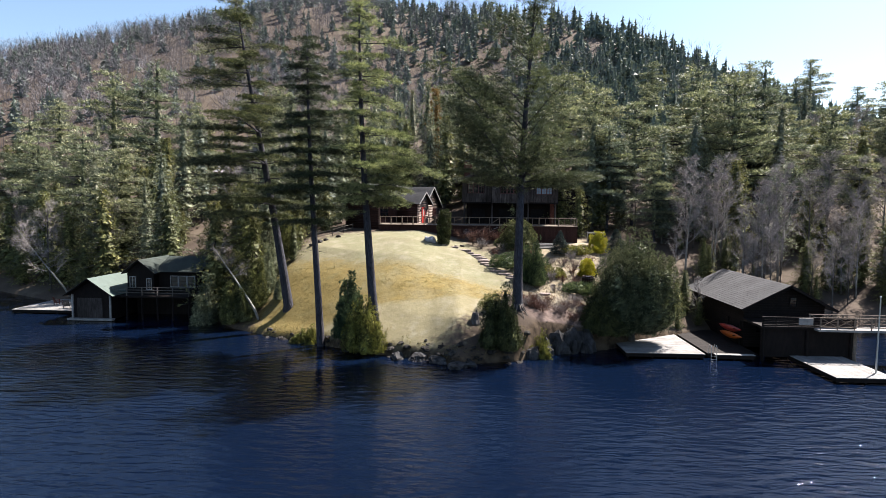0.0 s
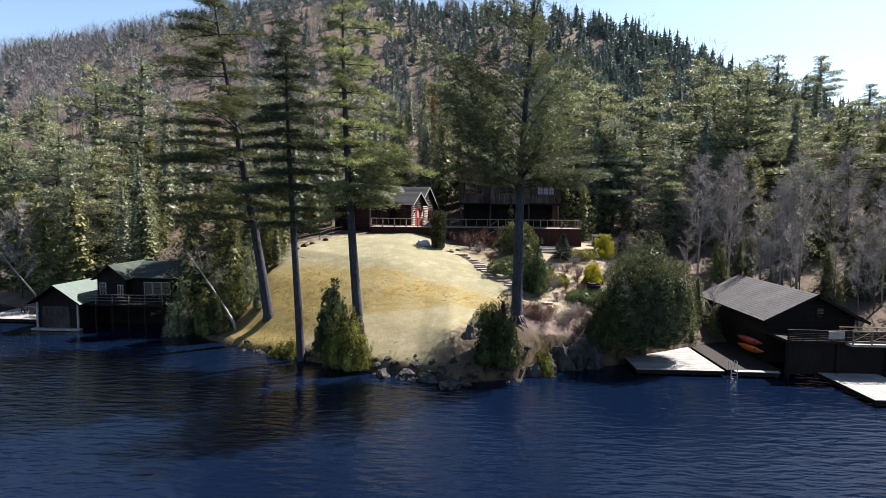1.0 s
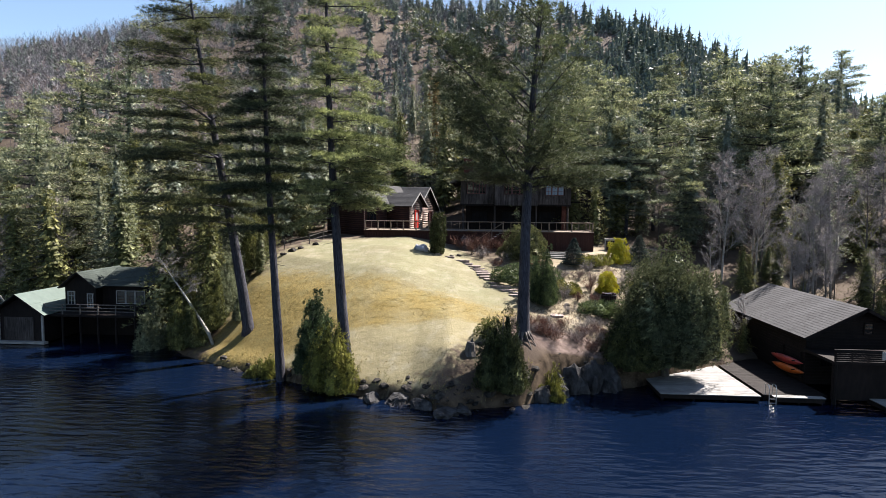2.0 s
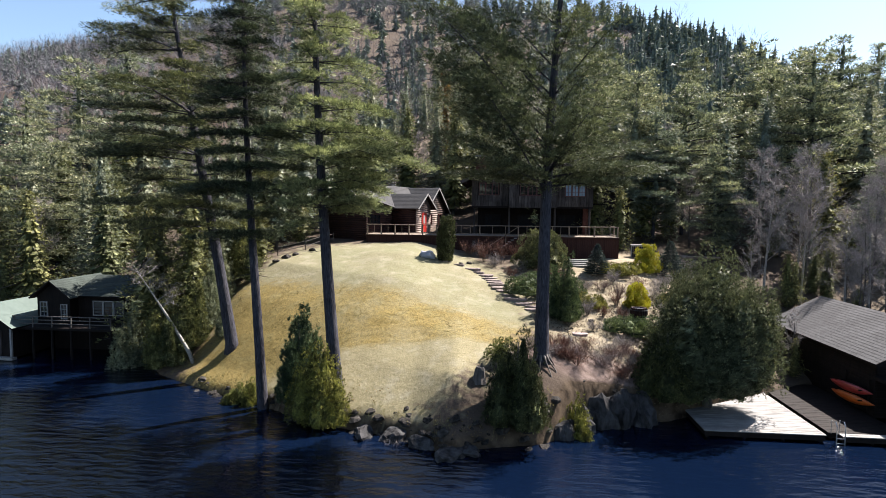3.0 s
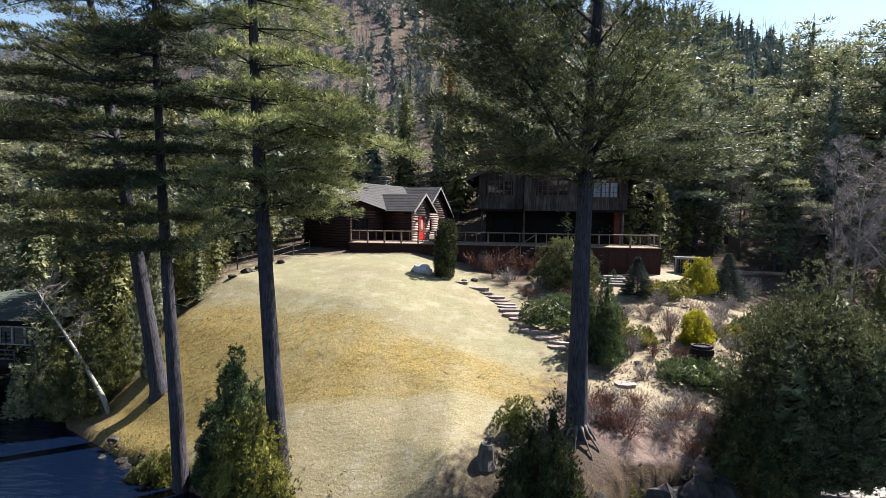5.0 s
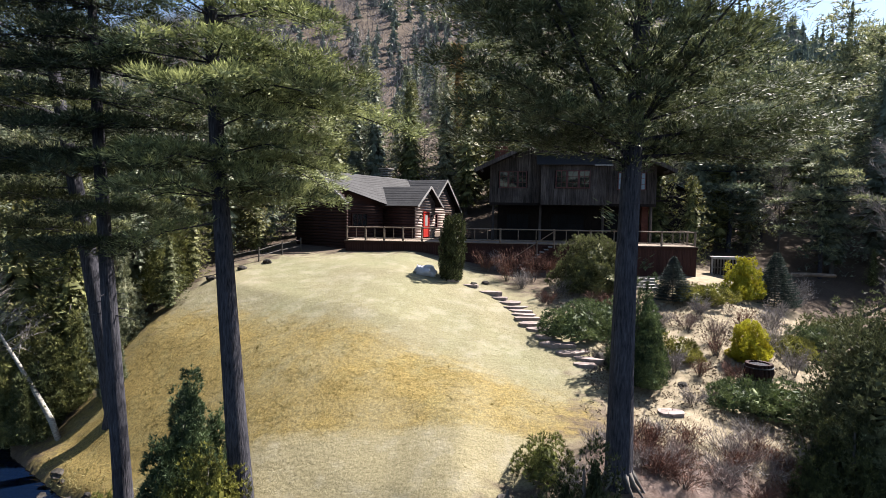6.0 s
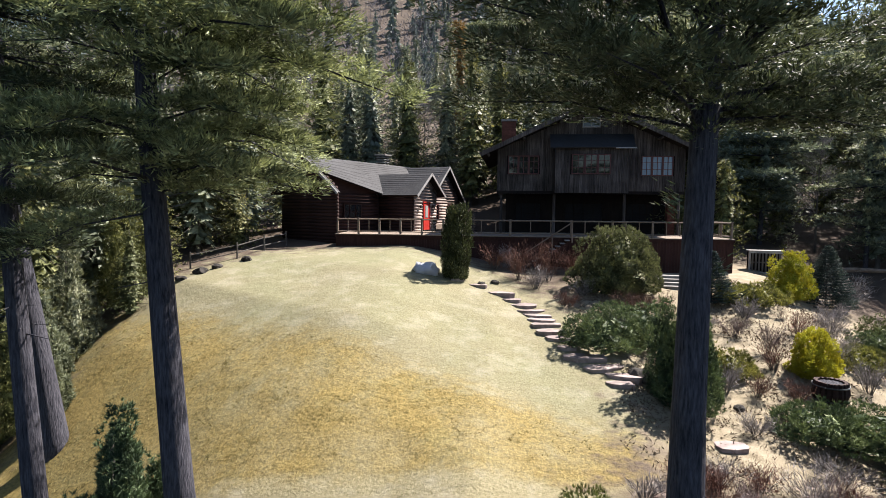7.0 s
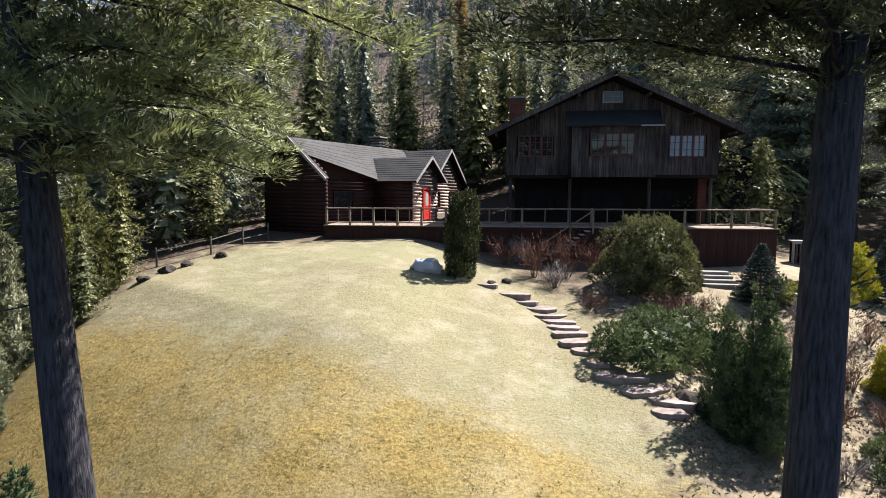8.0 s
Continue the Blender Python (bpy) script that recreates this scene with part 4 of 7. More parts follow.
# trees that stand out, one by one
for k, x, y, H, v in (
        ("white_pine", -65, 103, 27, 0), ("white_pine", -56.6, 103, 28, 1), ("white_pine", -47, 76, 17, 2), ("white_pine", 40.7, 105, 26, 1), ("white_pine", 41.4, 90, 24, 2), ("white_pine", 52, 104, 25, 0), ("hemlock", -36, 69, 12, 0), ("hemlock", -45, 70, 13, 1), ("spruce", -52, 78, 17, 0),
        ("hemlock", -26.5, 60.5, 13, 0), ("hemlock", -23.5, 62.5, 12, 1), ("spruce", -25, 67, 15, 1), ("hemlock", -21.5, 59.0, 9, 0), ("spruce", -22.5, 69, 14, 2), ("hemlock", -29, 66, 12, 1),
        ("spruce", -24, 75, 15, 0), ("spruce", -20.5, 78, 14, 1), ("hemlock", -28.8, 73, 10, 0), ("spruce", -18, 83, 15, 2), ("fir", -16, 88, 15, 0), ("spruce", -12.5, 92, 16, 0),
        ("fir", -9.0, 93, 14.5, 1), ("spruce", -5.5, 95, 15, 1), ("fir", -2.8, 92, 15, 0), ("fir", 0.2, 95, 14, 1), ("spruce", 3.0, 98, 15, 2), ("rust", -5.0, 105, 18, 0), ("spruce", -15, 97, 19, 1),
        ("white_pine", 21.5, 85, 16, 2), ("hemlock", 15.9, 77.5, 7.0, 1), ("hemlock", 13.9, 79.5, 9.0, 2), ("spruce", 19.5, 86, 17, 0), ("white_pine", 21, 90, 21, 0), ("white_pine", 17, 98, 24, 1), ("spruce", 12, 96, 19, 2),
        ("spruce", 28.25, 81, 15.5, 1), ("spruce", 33, 84, 18, 0), ("white_pine", 27, 92, 20, 2), ("spruce", 24, 87, 14, 2), ("white_pine", 38, 92, 22, 1),
        ("birch", 27.5, 69.5, 13, 0), ("birch", 31, 71, 12.5, 1), ("bare", 33.5, 74, 14, 0), ("bare", 37, 70, 12, 2), ("birch", 40, 72, 14, 1), ("spruce", 41, 75, 12, 1), ("hemlock", 37, 78, 13, 0),
        ("spruce", -19.0, 70.5, 14, 0), ("spruce", -17.6, 74.5, 15, 1), ("hemlock", -21, 73.5, 13, 1), ("spruce", -22.5, 65.5, 14, 2), ("spruce", -16.8, 79.5, 15, 2), ("hemlock", -19.5, 76.5, 12, 0),
        ("hemlock", -52, 72.5, 11, 0), ("hemlock", -57, 75.5, 13, 1), ("spruce", -61, 79, 15, 1), ("hemlock", -66, 80.5, 12, 2), ("white_pine", -56, 82, 20, 0), ("hemlock", -72, 84, 13, 0), ("spruce", -78, 87, 15, 2), ("hemlock", -47.5, 69, 8, 2), ("spruce", -42, 74, 13, 1), ("hemlock", -62, 77, 9, 1),
        ("hemlock", 44, 69, 7, 1), ("hemlock", 49, 71, 8, 0), ("birch", 46, 67, 11, 0), ("bare", 52, 69, 12, 1), ("hemlock", 56, 71, 9, 2), ("birch", 36, 68.5, 12, 2), ("bare", 30, 76, 13, 2), ("hemlock", 34, 71.5, 5, 0), ("hemlock", 40.5, 67.5, 6, 2), ("bare", 43, 72, 13, 0), ("hemlock", 61, 73, 9, 1), ("bare", 58, 68, 11, 2), ("hemlock", 66, 72, 10, 0), ("hemlock", -18.9, 66.0, 5.5, 1), ("hemlock", -18.6, 63.0, 4.6, 0), ("hemlock", -16.9, 71.5, 6, 2),
        ("bare", -31.5, 82, 12, 0), ("bare", -35, 88, 13, 1), ("bare", -54, 72, 12, 2)):
    wood(k, x, y, H, v, (x * 37 + y * 11) % 360)


def keep_clear(x, y):
    """Clearings: house plot, garden, boathouses, lanes."""
    if -21 < x < 20 and y < 86:
        return True
    if 14 < x < 26 and y < 82:
        return True
    if -14 < x < 14 and y < 91:
        return True
    if 20 <= x < 36 and y < 67:
        return True
    if -44 < x < -27 and y < 70:
        return True
    if -36 < x < -27 and y < 104:
        return True
    if abs(x + 39.5 + 0.385 * (y - 106)) < 2.6 and 60 < y < 112:
        return True
    if -49 < x < -36 and 100 < y < 114:
        return True
    return y < np.interp(x, [p[0] for p in SHORE], [p[1] for p in SHORE]) + 3


def scatter(seed, n, x0, x1, y0, y1, mix, gap, hscale=1.0):
    rng = random.Random(seed)
    done = []
    tries = 0
    while len(done) < n and tries < n * 40:
        tries += 1
        x, y = rng.uniform(x0, x1), rng.uniform(y0, y1)
        if keep_clear(x, y) or any((x - a) ** 2 + (y - b) ** 2 < gap * gap for a, b in done):
            continue
        done.append((x, y))
        k = rng.choices(list(mix), list(mix.values()))[0]
        if 18 < x < 44 and y < 76 and hscale > 0.6:
            if rng.random() < 0.45:
                continue
            k = "birch" if rng.random() < 0.4 else "bare"
        full = {"spruce": 16, "fir": 14, "white_pine": 20, "hemlock": 13, "bare": 13, "birch": 12, "rust": 13}[k]
        if 24 < x < 50 and 76 <= y < 98:
            full *= 0.6
        wood(k, x, y, full * hscale * rng.uniform(0.75, 1.2), rng.randrange(3), rng.uniform(0, 360))


scatter(1, 80, 20, 78, 64, 118, {"spruce": 2, "white_pine": 3, "bare": 6, "hemlock": 3, "fir": 1}, 3.8, 1.0)
scatter(2, 64, -95, -20, 66, 118, {"spruce": 2, "white_pine": 2, "bare": 4, "hemlock": 4, "fir": 2}, 4.0)
scatter(3, 30, -22, 22, 90, 118, {"spruce": 4, "white_pine": 2, "bare": 2, "fir": 2}, 4.2)
scatter(6, 34, 28, 75, 64, 95, {"hemlock": 3, "spruce": 1}, 3.5, 0.5)
scatter(7, 16, -80, -19, 64, 112, {"hemlock": 3, "spruce": 1}, 3.5, 0.5)
scatter(4, 46, -120, 10, 118, 170, {"spruce": 2, "bare": 6, "white_pine": 1, "fir": 1}, 5.5)
scatter(5, 36, 5, 140, 118, 170, {"spruce": 5, "white_pine": 3, "bare": 1, "fir": 1}, 5.5, 0.8)


UNDER = random.Random(12)
# small hemlocks added to darken ground that cedar and boathouse should shade
for i, (x, y, tall) in enumerate(((21.6, 57.6, 3.4), (22.9, 59.0, 4.0), (24.3, 60.6, 4.6), (21.2, 60.2, 4.0), (23.2, 62.6, 5.0), (25.0, 58.6, 3.0), (22.2, 56.4, 2.4), (20.3, 58.6, 3.2))):
    wood("hemlock", x, y, tall, i % 3, 77 * i)
for i in range(46):
    x, y = UNDER.uniform(20.8, 50), UNDER.uniform(57.5, 73)
    if 25.2 < x < 34.8 and y < 65.5 or y < np.interp(x, [p[0] for p in SHORE], [p[1] for p in SHORE]) + 1.5 or x < 24 and y > 63:
        continue
    kind = UNDER.choices(("bare", "hemlock", "birch"), (5, 3, 1))[0]
    if x < 26:
        kind = "bare" if i % 3 else "hemlock"
    tall = {"bare": 7.5, "hemlock": 4.0, "birch": 9.0}[kind] * (0.6 if x < 26 else 1.0)
    wood(kind, x, y, tall * UNDER.uniform(0.7, 1.25), UNDER.randrange(3), UNDER.uniform(0, 360))


def far_conifers(rng, x, y, H):
    """Small conifers for the hillside: ragged boughs set radially up the stem, over a narrow inner cone that blocks
    light.
    """
    n, tiers, q = len(x), 9, 5
    z = land(x, y)
    out = []
    for i in range(tiers):
        s = i / tiers
        r = H * 0.27 * (1 - s) ** 0.8 + 0.15
        for k in range(q):
            a = 6.283 * k / q + rng.uniform(0, 6.28, n)
            rr = r * rng.uniform(0.6, 1.3, n)
            zb = z + H * (0.05 + 0.9 * s) + rng.uniform(-0.3, 0.3, n)
            w = rr * rng.uniform(-0.35, 0.35, n)
            out.append(np.stack([np.stack([x - w * np.sin(a), y + w * np.cos(a), zb + 0.17 * H * (1.1 - s)], 1), np.stack([x + w * np.sin(a), y - w * np.cos(a), zb - 0.02 * H], 1), np.stack([x + rr * np.cos(a), y + rr * np.sin(a), zb - 0.03 * H * rng.uniform(-0.5, 1.5, n)], 1)], 1))
    for k in range(4):
        a = 1.571 * k
        c = np.stack([x + 0.11 * H * math.cos(a), y + 0.11 * H * math.sin(a), z + 0.05 * H], 1)
        d = np.stack([x + 0.11 * H * math.cos(a + 1.571), y + 0.11 * H * math.sin(a + 1.571), z + 0.05 * H], 1)
        out.append(np.stack([c, d, np.stack([x, y, z + H], 1)], 1))
    return np.concatenate(out)


def far_bare(rng, x, y, H):
    """A thin stem and a rounded crown of fine twigs for each tree."""
    n, q = len(x), 66
    z = land(x, y)
    out = [np.stack([np.stack([x - 0.06, y, z], 1), np.stack([x + 0.06, y, z], 1), np.stack([x, y, z + 0.8 * H], 1)], 1)]
    for k in range(q):
        v = unit(rng.normal(0, 1, (n, 3)))
        r = rng.uniform(0.3, 1.0, (n, 1)) ** 0.6
        p = np.stack([x, y, z + 0.6 * H], 1) + v * r * np.stack([0.27 * H, 0.27 * H, 0.36 * H], 1)
        d = unit(v * (1, 1, 0.5) + (0, 0, 0.7) + rng.normal(0, 0.3, (n, 3))) * (H * rng.uniform(0.09, 0.19, n))[:, None]
        w = unit(np.cross(d, rng.normal(0, 1, (n, 3)))) * 0.05
        out.append(np.stack([p - w, p + w, p + d], 1))
    return np.concatenate(out)


def hillside(seed, n, mix_conifer, x0, x1, y0, y1, name, mat, H):
    rng = np.random.default_rng(seed)
    x, y = rng.uniform(x0, x1, n * 3), rng.uniform(y0, y1, n * 3)
    pick = rng.random(n * 3) < mix_conifer(x, y)
    x, y = x[pick][:n], y[pick][:n]
    h = H * rng.uniform(0.65, 1.3, len(x))
    tri = (far_bare if mat == "haze" else far_conifers)(rng, x, y, h)
    me = tri_mesh(name, tri, M[mat])
    tagged(new(name, me), "distant conifers on the hillside" if mat != "haze" else "distant leafless hardwoods on the hillside", "forest", kind="stuff")


def share_conifer(x, y):
    """Conifers clothe the summit and the east shoulder; hardwoods the western slope."""
    e = 1 / (1 + np.exp(-(x + 15 + 0.25 * (y - 260)) / 35))
    top = np.clip((y - 300) / 50, 0, 1)
    patch = 0.5 + 0.5 * np.sin(x * 0.045 + 1.3) * np.sin(y * 0.05 + x * 0.012)
    return np.clip(0.27 + 0.78 * np.maximum(e, 0.8 * top) + 0.25 * (patch - 0.5), 0.05, 1)


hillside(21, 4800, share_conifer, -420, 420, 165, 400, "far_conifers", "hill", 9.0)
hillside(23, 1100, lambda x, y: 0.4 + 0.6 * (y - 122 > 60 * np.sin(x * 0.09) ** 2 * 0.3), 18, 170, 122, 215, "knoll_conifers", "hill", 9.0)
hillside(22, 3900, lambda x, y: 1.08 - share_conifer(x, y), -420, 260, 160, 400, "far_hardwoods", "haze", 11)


# ---- buildings ----
def cut(a, b, holes):
    """What is left of the stretch a..b outside the holes."""
    out = [(a, b)]
    for h0, h1 in holes:
        nxt = []
        for p, q in out:
            if h1 <= p or h0 >= q:
                nxt.append((p, q))
            else:
                if h0 - p > 0.05:
                    nxt.append((p, h0))
                if q - h1 > 0.05:
                    nxt.append((h1, q))
        out = nxt
    return out


def log_wall(parent, p0, p1, z0, z1, mat, gable=None, holes=(), r=0.125, fill="dark"):
    """Courses of logs from p0 to p1; gable: ridge height over the middle; holes: (from, to, low, high) along the wall."""
    p0, p1 = Vector((*p0, 0)), Vector((*p1, 0))
    L = (p1 - p0).length
    d = (p1 - p0) / L
    nrm = Vector((-d.y, d.x, 0))
    w = part("wall", bmesh.new(), M[mat], parent)
    bm = bmesh.new()
    for s0, s1 in cut(0, L, [(h[0], h[1]) for h in holes]):
        q = [p0 + d * s0 - nrm * 0.06, p0 + d * s1 - nrm * 0.06]
        slab(bm, [(*q[0].xy, z0), (*q[1].xy, z0), (*q[1].xy, z1), (*q[0].xy, z1)], 0.05)
    for h in holes:
        q = [p0 + d * h[0] - nrm * 0.06, p0 + d * h[1] - nrm * 0.06]
        for lo, hi in ((z0, h[2]), (h[3], z1)):
            if hi - lo > 0.05:
                slab(bm, [(*q[0].xy, lo), (*q[1].xy, lo), (*q[1].xy, hi), (*q[0].xy, hi)], 0.05)
    if gable:
        v = [bm.verts.new(c) for c in ((*(p0 - nrm * 0.06).xy, z1), (*(p1 - nrm * 0.06).xy, z1), (*((p0 + p1) / 2 - nrm * 0.06).xy, gable))]
        bm.faces.new(v)
    part("infill", bm, M[fill], w)
    z, shared = z0 + r, {}
    while z < (gable or z1) - 0.1:
        a, b = 0.0, L
        if z > z1:
            f = (gable - z) / (gable - z1)
            a, b = L / 2 * (1 - f), L / 2 * (1 + f)
        for s0, s1 in cut(a, b, [(h[0], h[1]) for h in holes if h[2] < z < h[3]]):
            key = round(s1 - s0, 2)
            if key not in shared:
                shared[key] = mesh_of(bar((0, 0, 0), (key, 0, 0), r, 8), "log", M[mat], True)
            o = part("log", shared[key], None, w)
            o.matrix_basis = Matrix.Translation((*(p0 + d * s0).xy, z)) @ Matrix.Rotation(math.atan2(d.y, d.x), 4, "Z")
        z += 2 * r * 0.93
    return w


def roof_plane(parent, e0, e1, r1, r0, mat="shingle", course=0.24, thick=0.10):
    """A pitched plane from the eave e0-e1 to the ridge r0-r1, laid in overlapping courses."""
    e0, e1, r0, r1 = (Vector(p) for p in (e0, e1, r0, r1))
    base = bmesh.new()
    slab(base, [e0, e1, r1, r0], thick)
    rp = part("roof", base, M["dark"], parent)
    nrm = (e1 - e0).cross(r0 - e0).normalized()
    if nrm.z < 0:
        nrm = -nrm
    n = max(2, int((r0 - e0).length / course))
    bm = bmesh.new()
    for i in range(n):
        a, b = i / n, min(1, (i + 1.12) / n)
        lift, low = nrm * 0.02, nrm * 0.006
        slab(bm, [e0.lerp(r0, a) + lift, e1.lerp(r1, a) + lift, e1.lerp(r1, b) + low, e0.lerp(r0, b) + low], 0.014)
    part("shingle_layer", bm, M[mat], rp)
    return rp


def rake(parent, p, q, mat="trim", w=0.14, t=0.05):
    """A trim board along a roof edge."""
    p, q = Vector(p), Vector(q)
    d = (q - p).normalized()
    s = d.cross(Vector((0, 0, 1))).normalized()
    u = s.cross(d).normalized()
    bm = bmesh.new()
    v = [bm.verts.new(e + s * a * t + u * b * w) for e in (p, q) for a, b in ((-0.5, -1), (0.5, -1), (0.5, 0.1), (-0.5, 0.1))]
    for f in ((0, 1, 2, 3), (7, 6, 5, 4), (0, 4, 5, 1), (1, 5, 6, 2), (2, 6, 7, 3), (3, 7, 4, 0)):
        bm.faces.new([v[i] for i in f])
    bmesh.ops.recalc_face_normals(bm, faces=bm.faces)
    return part("rake_board", bm, M[mat], parent)


def window(parent, m, w, h, cols, rows, frame_mat, name="window", depth=0.08, glass="glass"):
    """A sash window in the plane x-z of m, facing -y, origin at the lower left corner."""
    e = part(name, bmesh.new(), M[frame_mat], parent)
    e.matrix_basis = m
    bm = bmesh.new()
    f = 0.07
    for a in ((0, w, -depth, 0.03, 0, f), (0, w, -depth, 0.03, h - f, h), (0, f, -depth, 0.03, f, h - f), (w - f, w, -depth, 0.03, f, h - f)):
        box(bm, *a)
    part("frame", bm, M[frame_mat], e)
    bm = bmesh.new()
    for i in range(1, cols):
        x = w * i / cols
        box(bm, x - 0.02, x + 0.02, -depth * 0.7, 0.0, f, h - f)
    for j in range(1, rows):
        z = h * j / rows
        box(bm, f, w - f, -depth * 0.65, -0.005, z - 0.015, z + 0.015)
    if cols * rows > 1:
        part("muntins", bm, M[frame_mat], e)
    else:
        bm.free()
    part("pane", boxed(f, w - f, -0.02, -0.008, f, h - f), M[glass], e)
    return e


# the log cabin: two wings and a porch, turned 22 degrees from the deck
CABIN = pose(-12.8, 74.5, 0, 0, 0, -22)
cabin = thing("log_cabin", CABIN, "dark log cabin with grey shingle roofs and a red door", "cabin")
# gables facing the sun get the sunlit log colour, other walls the shaded one
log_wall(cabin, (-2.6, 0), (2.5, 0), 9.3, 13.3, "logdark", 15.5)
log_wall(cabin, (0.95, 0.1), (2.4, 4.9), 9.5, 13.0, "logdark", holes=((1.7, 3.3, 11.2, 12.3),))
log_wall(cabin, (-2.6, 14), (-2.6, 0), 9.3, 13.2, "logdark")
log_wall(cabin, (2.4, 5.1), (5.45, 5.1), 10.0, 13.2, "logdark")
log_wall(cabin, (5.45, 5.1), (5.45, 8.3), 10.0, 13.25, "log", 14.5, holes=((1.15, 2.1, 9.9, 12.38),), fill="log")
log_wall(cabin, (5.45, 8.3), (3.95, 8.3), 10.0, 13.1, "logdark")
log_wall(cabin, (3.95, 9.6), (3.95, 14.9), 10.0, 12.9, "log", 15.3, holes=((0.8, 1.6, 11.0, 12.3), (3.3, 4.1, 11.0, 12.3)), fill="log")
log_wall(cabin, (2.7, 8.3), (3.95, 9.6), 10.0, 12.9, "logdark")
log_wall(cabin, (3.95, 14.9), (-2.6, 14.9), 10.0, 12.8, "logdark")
# the wall beside the gable runs askew, so the eave above it climbs towards the gable
bm = bmesh.new()
slab(bm, [(0.95, 0.1, 13.0), (2.4, 4.9, 13.0), (2.4, 4.9, 13.45), (0.95, 0.1, 14.68)], 0.05)
part("wall_head", bm, M["logdark"], cabin)
roof_plane(cabin, (-3.1, -0.6, 12.95), (-3.1, 14, 12.95), (0, 14, 15.6), (0, -0.6, 15.6))
roof_plane(cabin, (1.3, -0.3, 14.48), (3.05, 4.9, 12.98), (0, 4.9, 15.6), (0, -0.3, 15.6))
roof_plane(cabin, (3.05, 4.9, 12.98), (3.05, 14, 12.98), (0, 14, 15.6), (0, 4.9, 15.6))
roof_plane(cabin, (2.95, -0.6, 13.04), (2.95, -0.3, 13.04), (0, -0.3, 15.58), (0, -0.6, 15.58))
roof_plane(cabin, (0.6, 4.6, 12.95), (6.05, 4.6, 12.95), (6.05, 6.7, 14.62), (0.6, 6.7, 14.62))
roof_plane(cabin, (0.6, 8.8, 12.95), (6.05, 8.8, 12.95), (6.05, 6.7, 14.62), (0.6, 6.7, 14.62))
roof_plane(cabin, (-1, 9.1, 12.5), (4.5, 9.1, 12.5), (4.5, 12.4, 15.5), (-1, 12.4, 15.5))
roof_plane(cabin, (-1, 15.4, 12.5), (4.5, 15.4, 12.5), (4.5, 12.4, 15.5), (-1, 12.4, 15.5))
for p, q in (((0, -0.64, 15.62), (3.0, -0.64, 13.02)), ((0, -0.64, 15.62), (-3.14, -0.64, 12.93)), ((6.09, 6.7, 14.64), (6.09, 4.56, 12.93)), ((6.09, 6.7, 14.64), (6.09, 8.84, 12.93)), ((4.54, 12.4, 15.52), (4.54, 9.06, 12.48)), ((4.54, 12.4, 15.52), (4.54, 15.44, 12.48))):
    rake(cabin, p, q, "trim" if p[1] > 0 or q[0] > 0 else "logdark")
EAST = pose(0, 0, 0, 0, 0, 90)
door = part("door", boxed(0.06, 0.89, -0.07, -0.01, 0.0, 2.0, bev=0.01), M["red"], cabin, "red panelled door with a tall light")
door.matrix_basis = Matrix.Translation((5.53, 6.25, 10.35)) @ EAST
bm = bmesh.new()
for a in ((0, 0.06, -0.10, 0.02, 0, 2.06), (0.89, 0.95, -0.10, 0.02, 0, 2.06), (-0.03, 0.98, -0.11, 0.02, 2.06, 2.15)):
    box(bm, *a)
part("door_frame", bm, M["red"], door)
part("door_light", boxed(0.28, 0.67, -0.085, -0.065, 0.95, 1.85), M["trim"], door, "pale curtained glass")
part("door_handle", bar((0.8, -0.12, 1.0), (0.8, -0.06, 1.0), 0.02), M["metal"], door)
for b in (10.4, 12.9):
    window(cabin, Matrix.Translation((4.1, b, 11.0)) @ EAST, 0.8, 1.3, 2, 3, "redwin")
window(cabin, Matrix.Translation((1.57, 1.73, 11.2)) @ pose(0, 0, 0, 0, 0, 73.2), 1.6, 1.1, 3, 2, "logdark")
for b in (5.75, 7.6):
    lamp = part("porch_lantern", boxed(-0.06, 0.06, -0.16, -0.02, 0, 0.22), M["black"], cabin)
    lamp.matrix_basis = Matrix.Translation((5.57, b, 12.0)) @ EAST
ch = part("chimney", bmesh.new(), M["stone"], cabin, "grey fieldstone chimney")
rng = random.Random(5)
for i in range(9):
    for k in range(4):
        bm = lump(i * 4 + k + 1, 0.34 * rng.uniform(0.9, 1.1), 0.34, 0.13, 0.2, 1)
        s = part("chimney_stone", bm, M["stone"], ch)
        s.location = (-1.6 + (-0.22, 0.22, -0.22, 0.22)[k] + 0.05 * (i % 2), 11.2 + (-0.22, -0.22, 0.22, 0.22)[k], 14.6 + i * 0.22)
part("flue_cap", boxed(-2.14, -1.0, 10.66, 11.74, 16.5, 16.62, bev=0.02), M["stone"], ch)

# the deck in front of both houses
deck = thing("deck", pose(0, 72.3, 10.3), "red-brown raised timber deck with a boarded skirt", "deck")
XL, XR = -10.3, 15.0
frame_bm = boxed(XL + 0.1, XR - 0.1, 0.12, 5.6, -0.28, -0.05)
part("deck_frame", frame_bm, M["dark"], deck)
for i in range(28):
    part("plank", boxed(XL, XR, i * 0.2 - 0.08, i * 0.2 + 0.10, -0.045, 0.0), M["deck"], deck)
sk = part("skirt", boxed(XL + 0.1, XR - 0.1, 0.1, 0.16, -3.2, -0.06), M["dark"], deck)
bd = mesh_of(boxed(0, 0.168, 0.03, 0.075, -3.4, -0.06), "skirt_board", M["skirt"])
for i in range(140):
    o = part("skirt_board", bd, None, sk)
    o.location = (XL + 0.05 + i * 0.18, 0.02 + 0.008 * (i % 3), 0)
part("fascia", boxed(XL - 0.02, XR + 0.02, -0.02, 0.045, -0.24, -0.05), M["skirt"], deck)
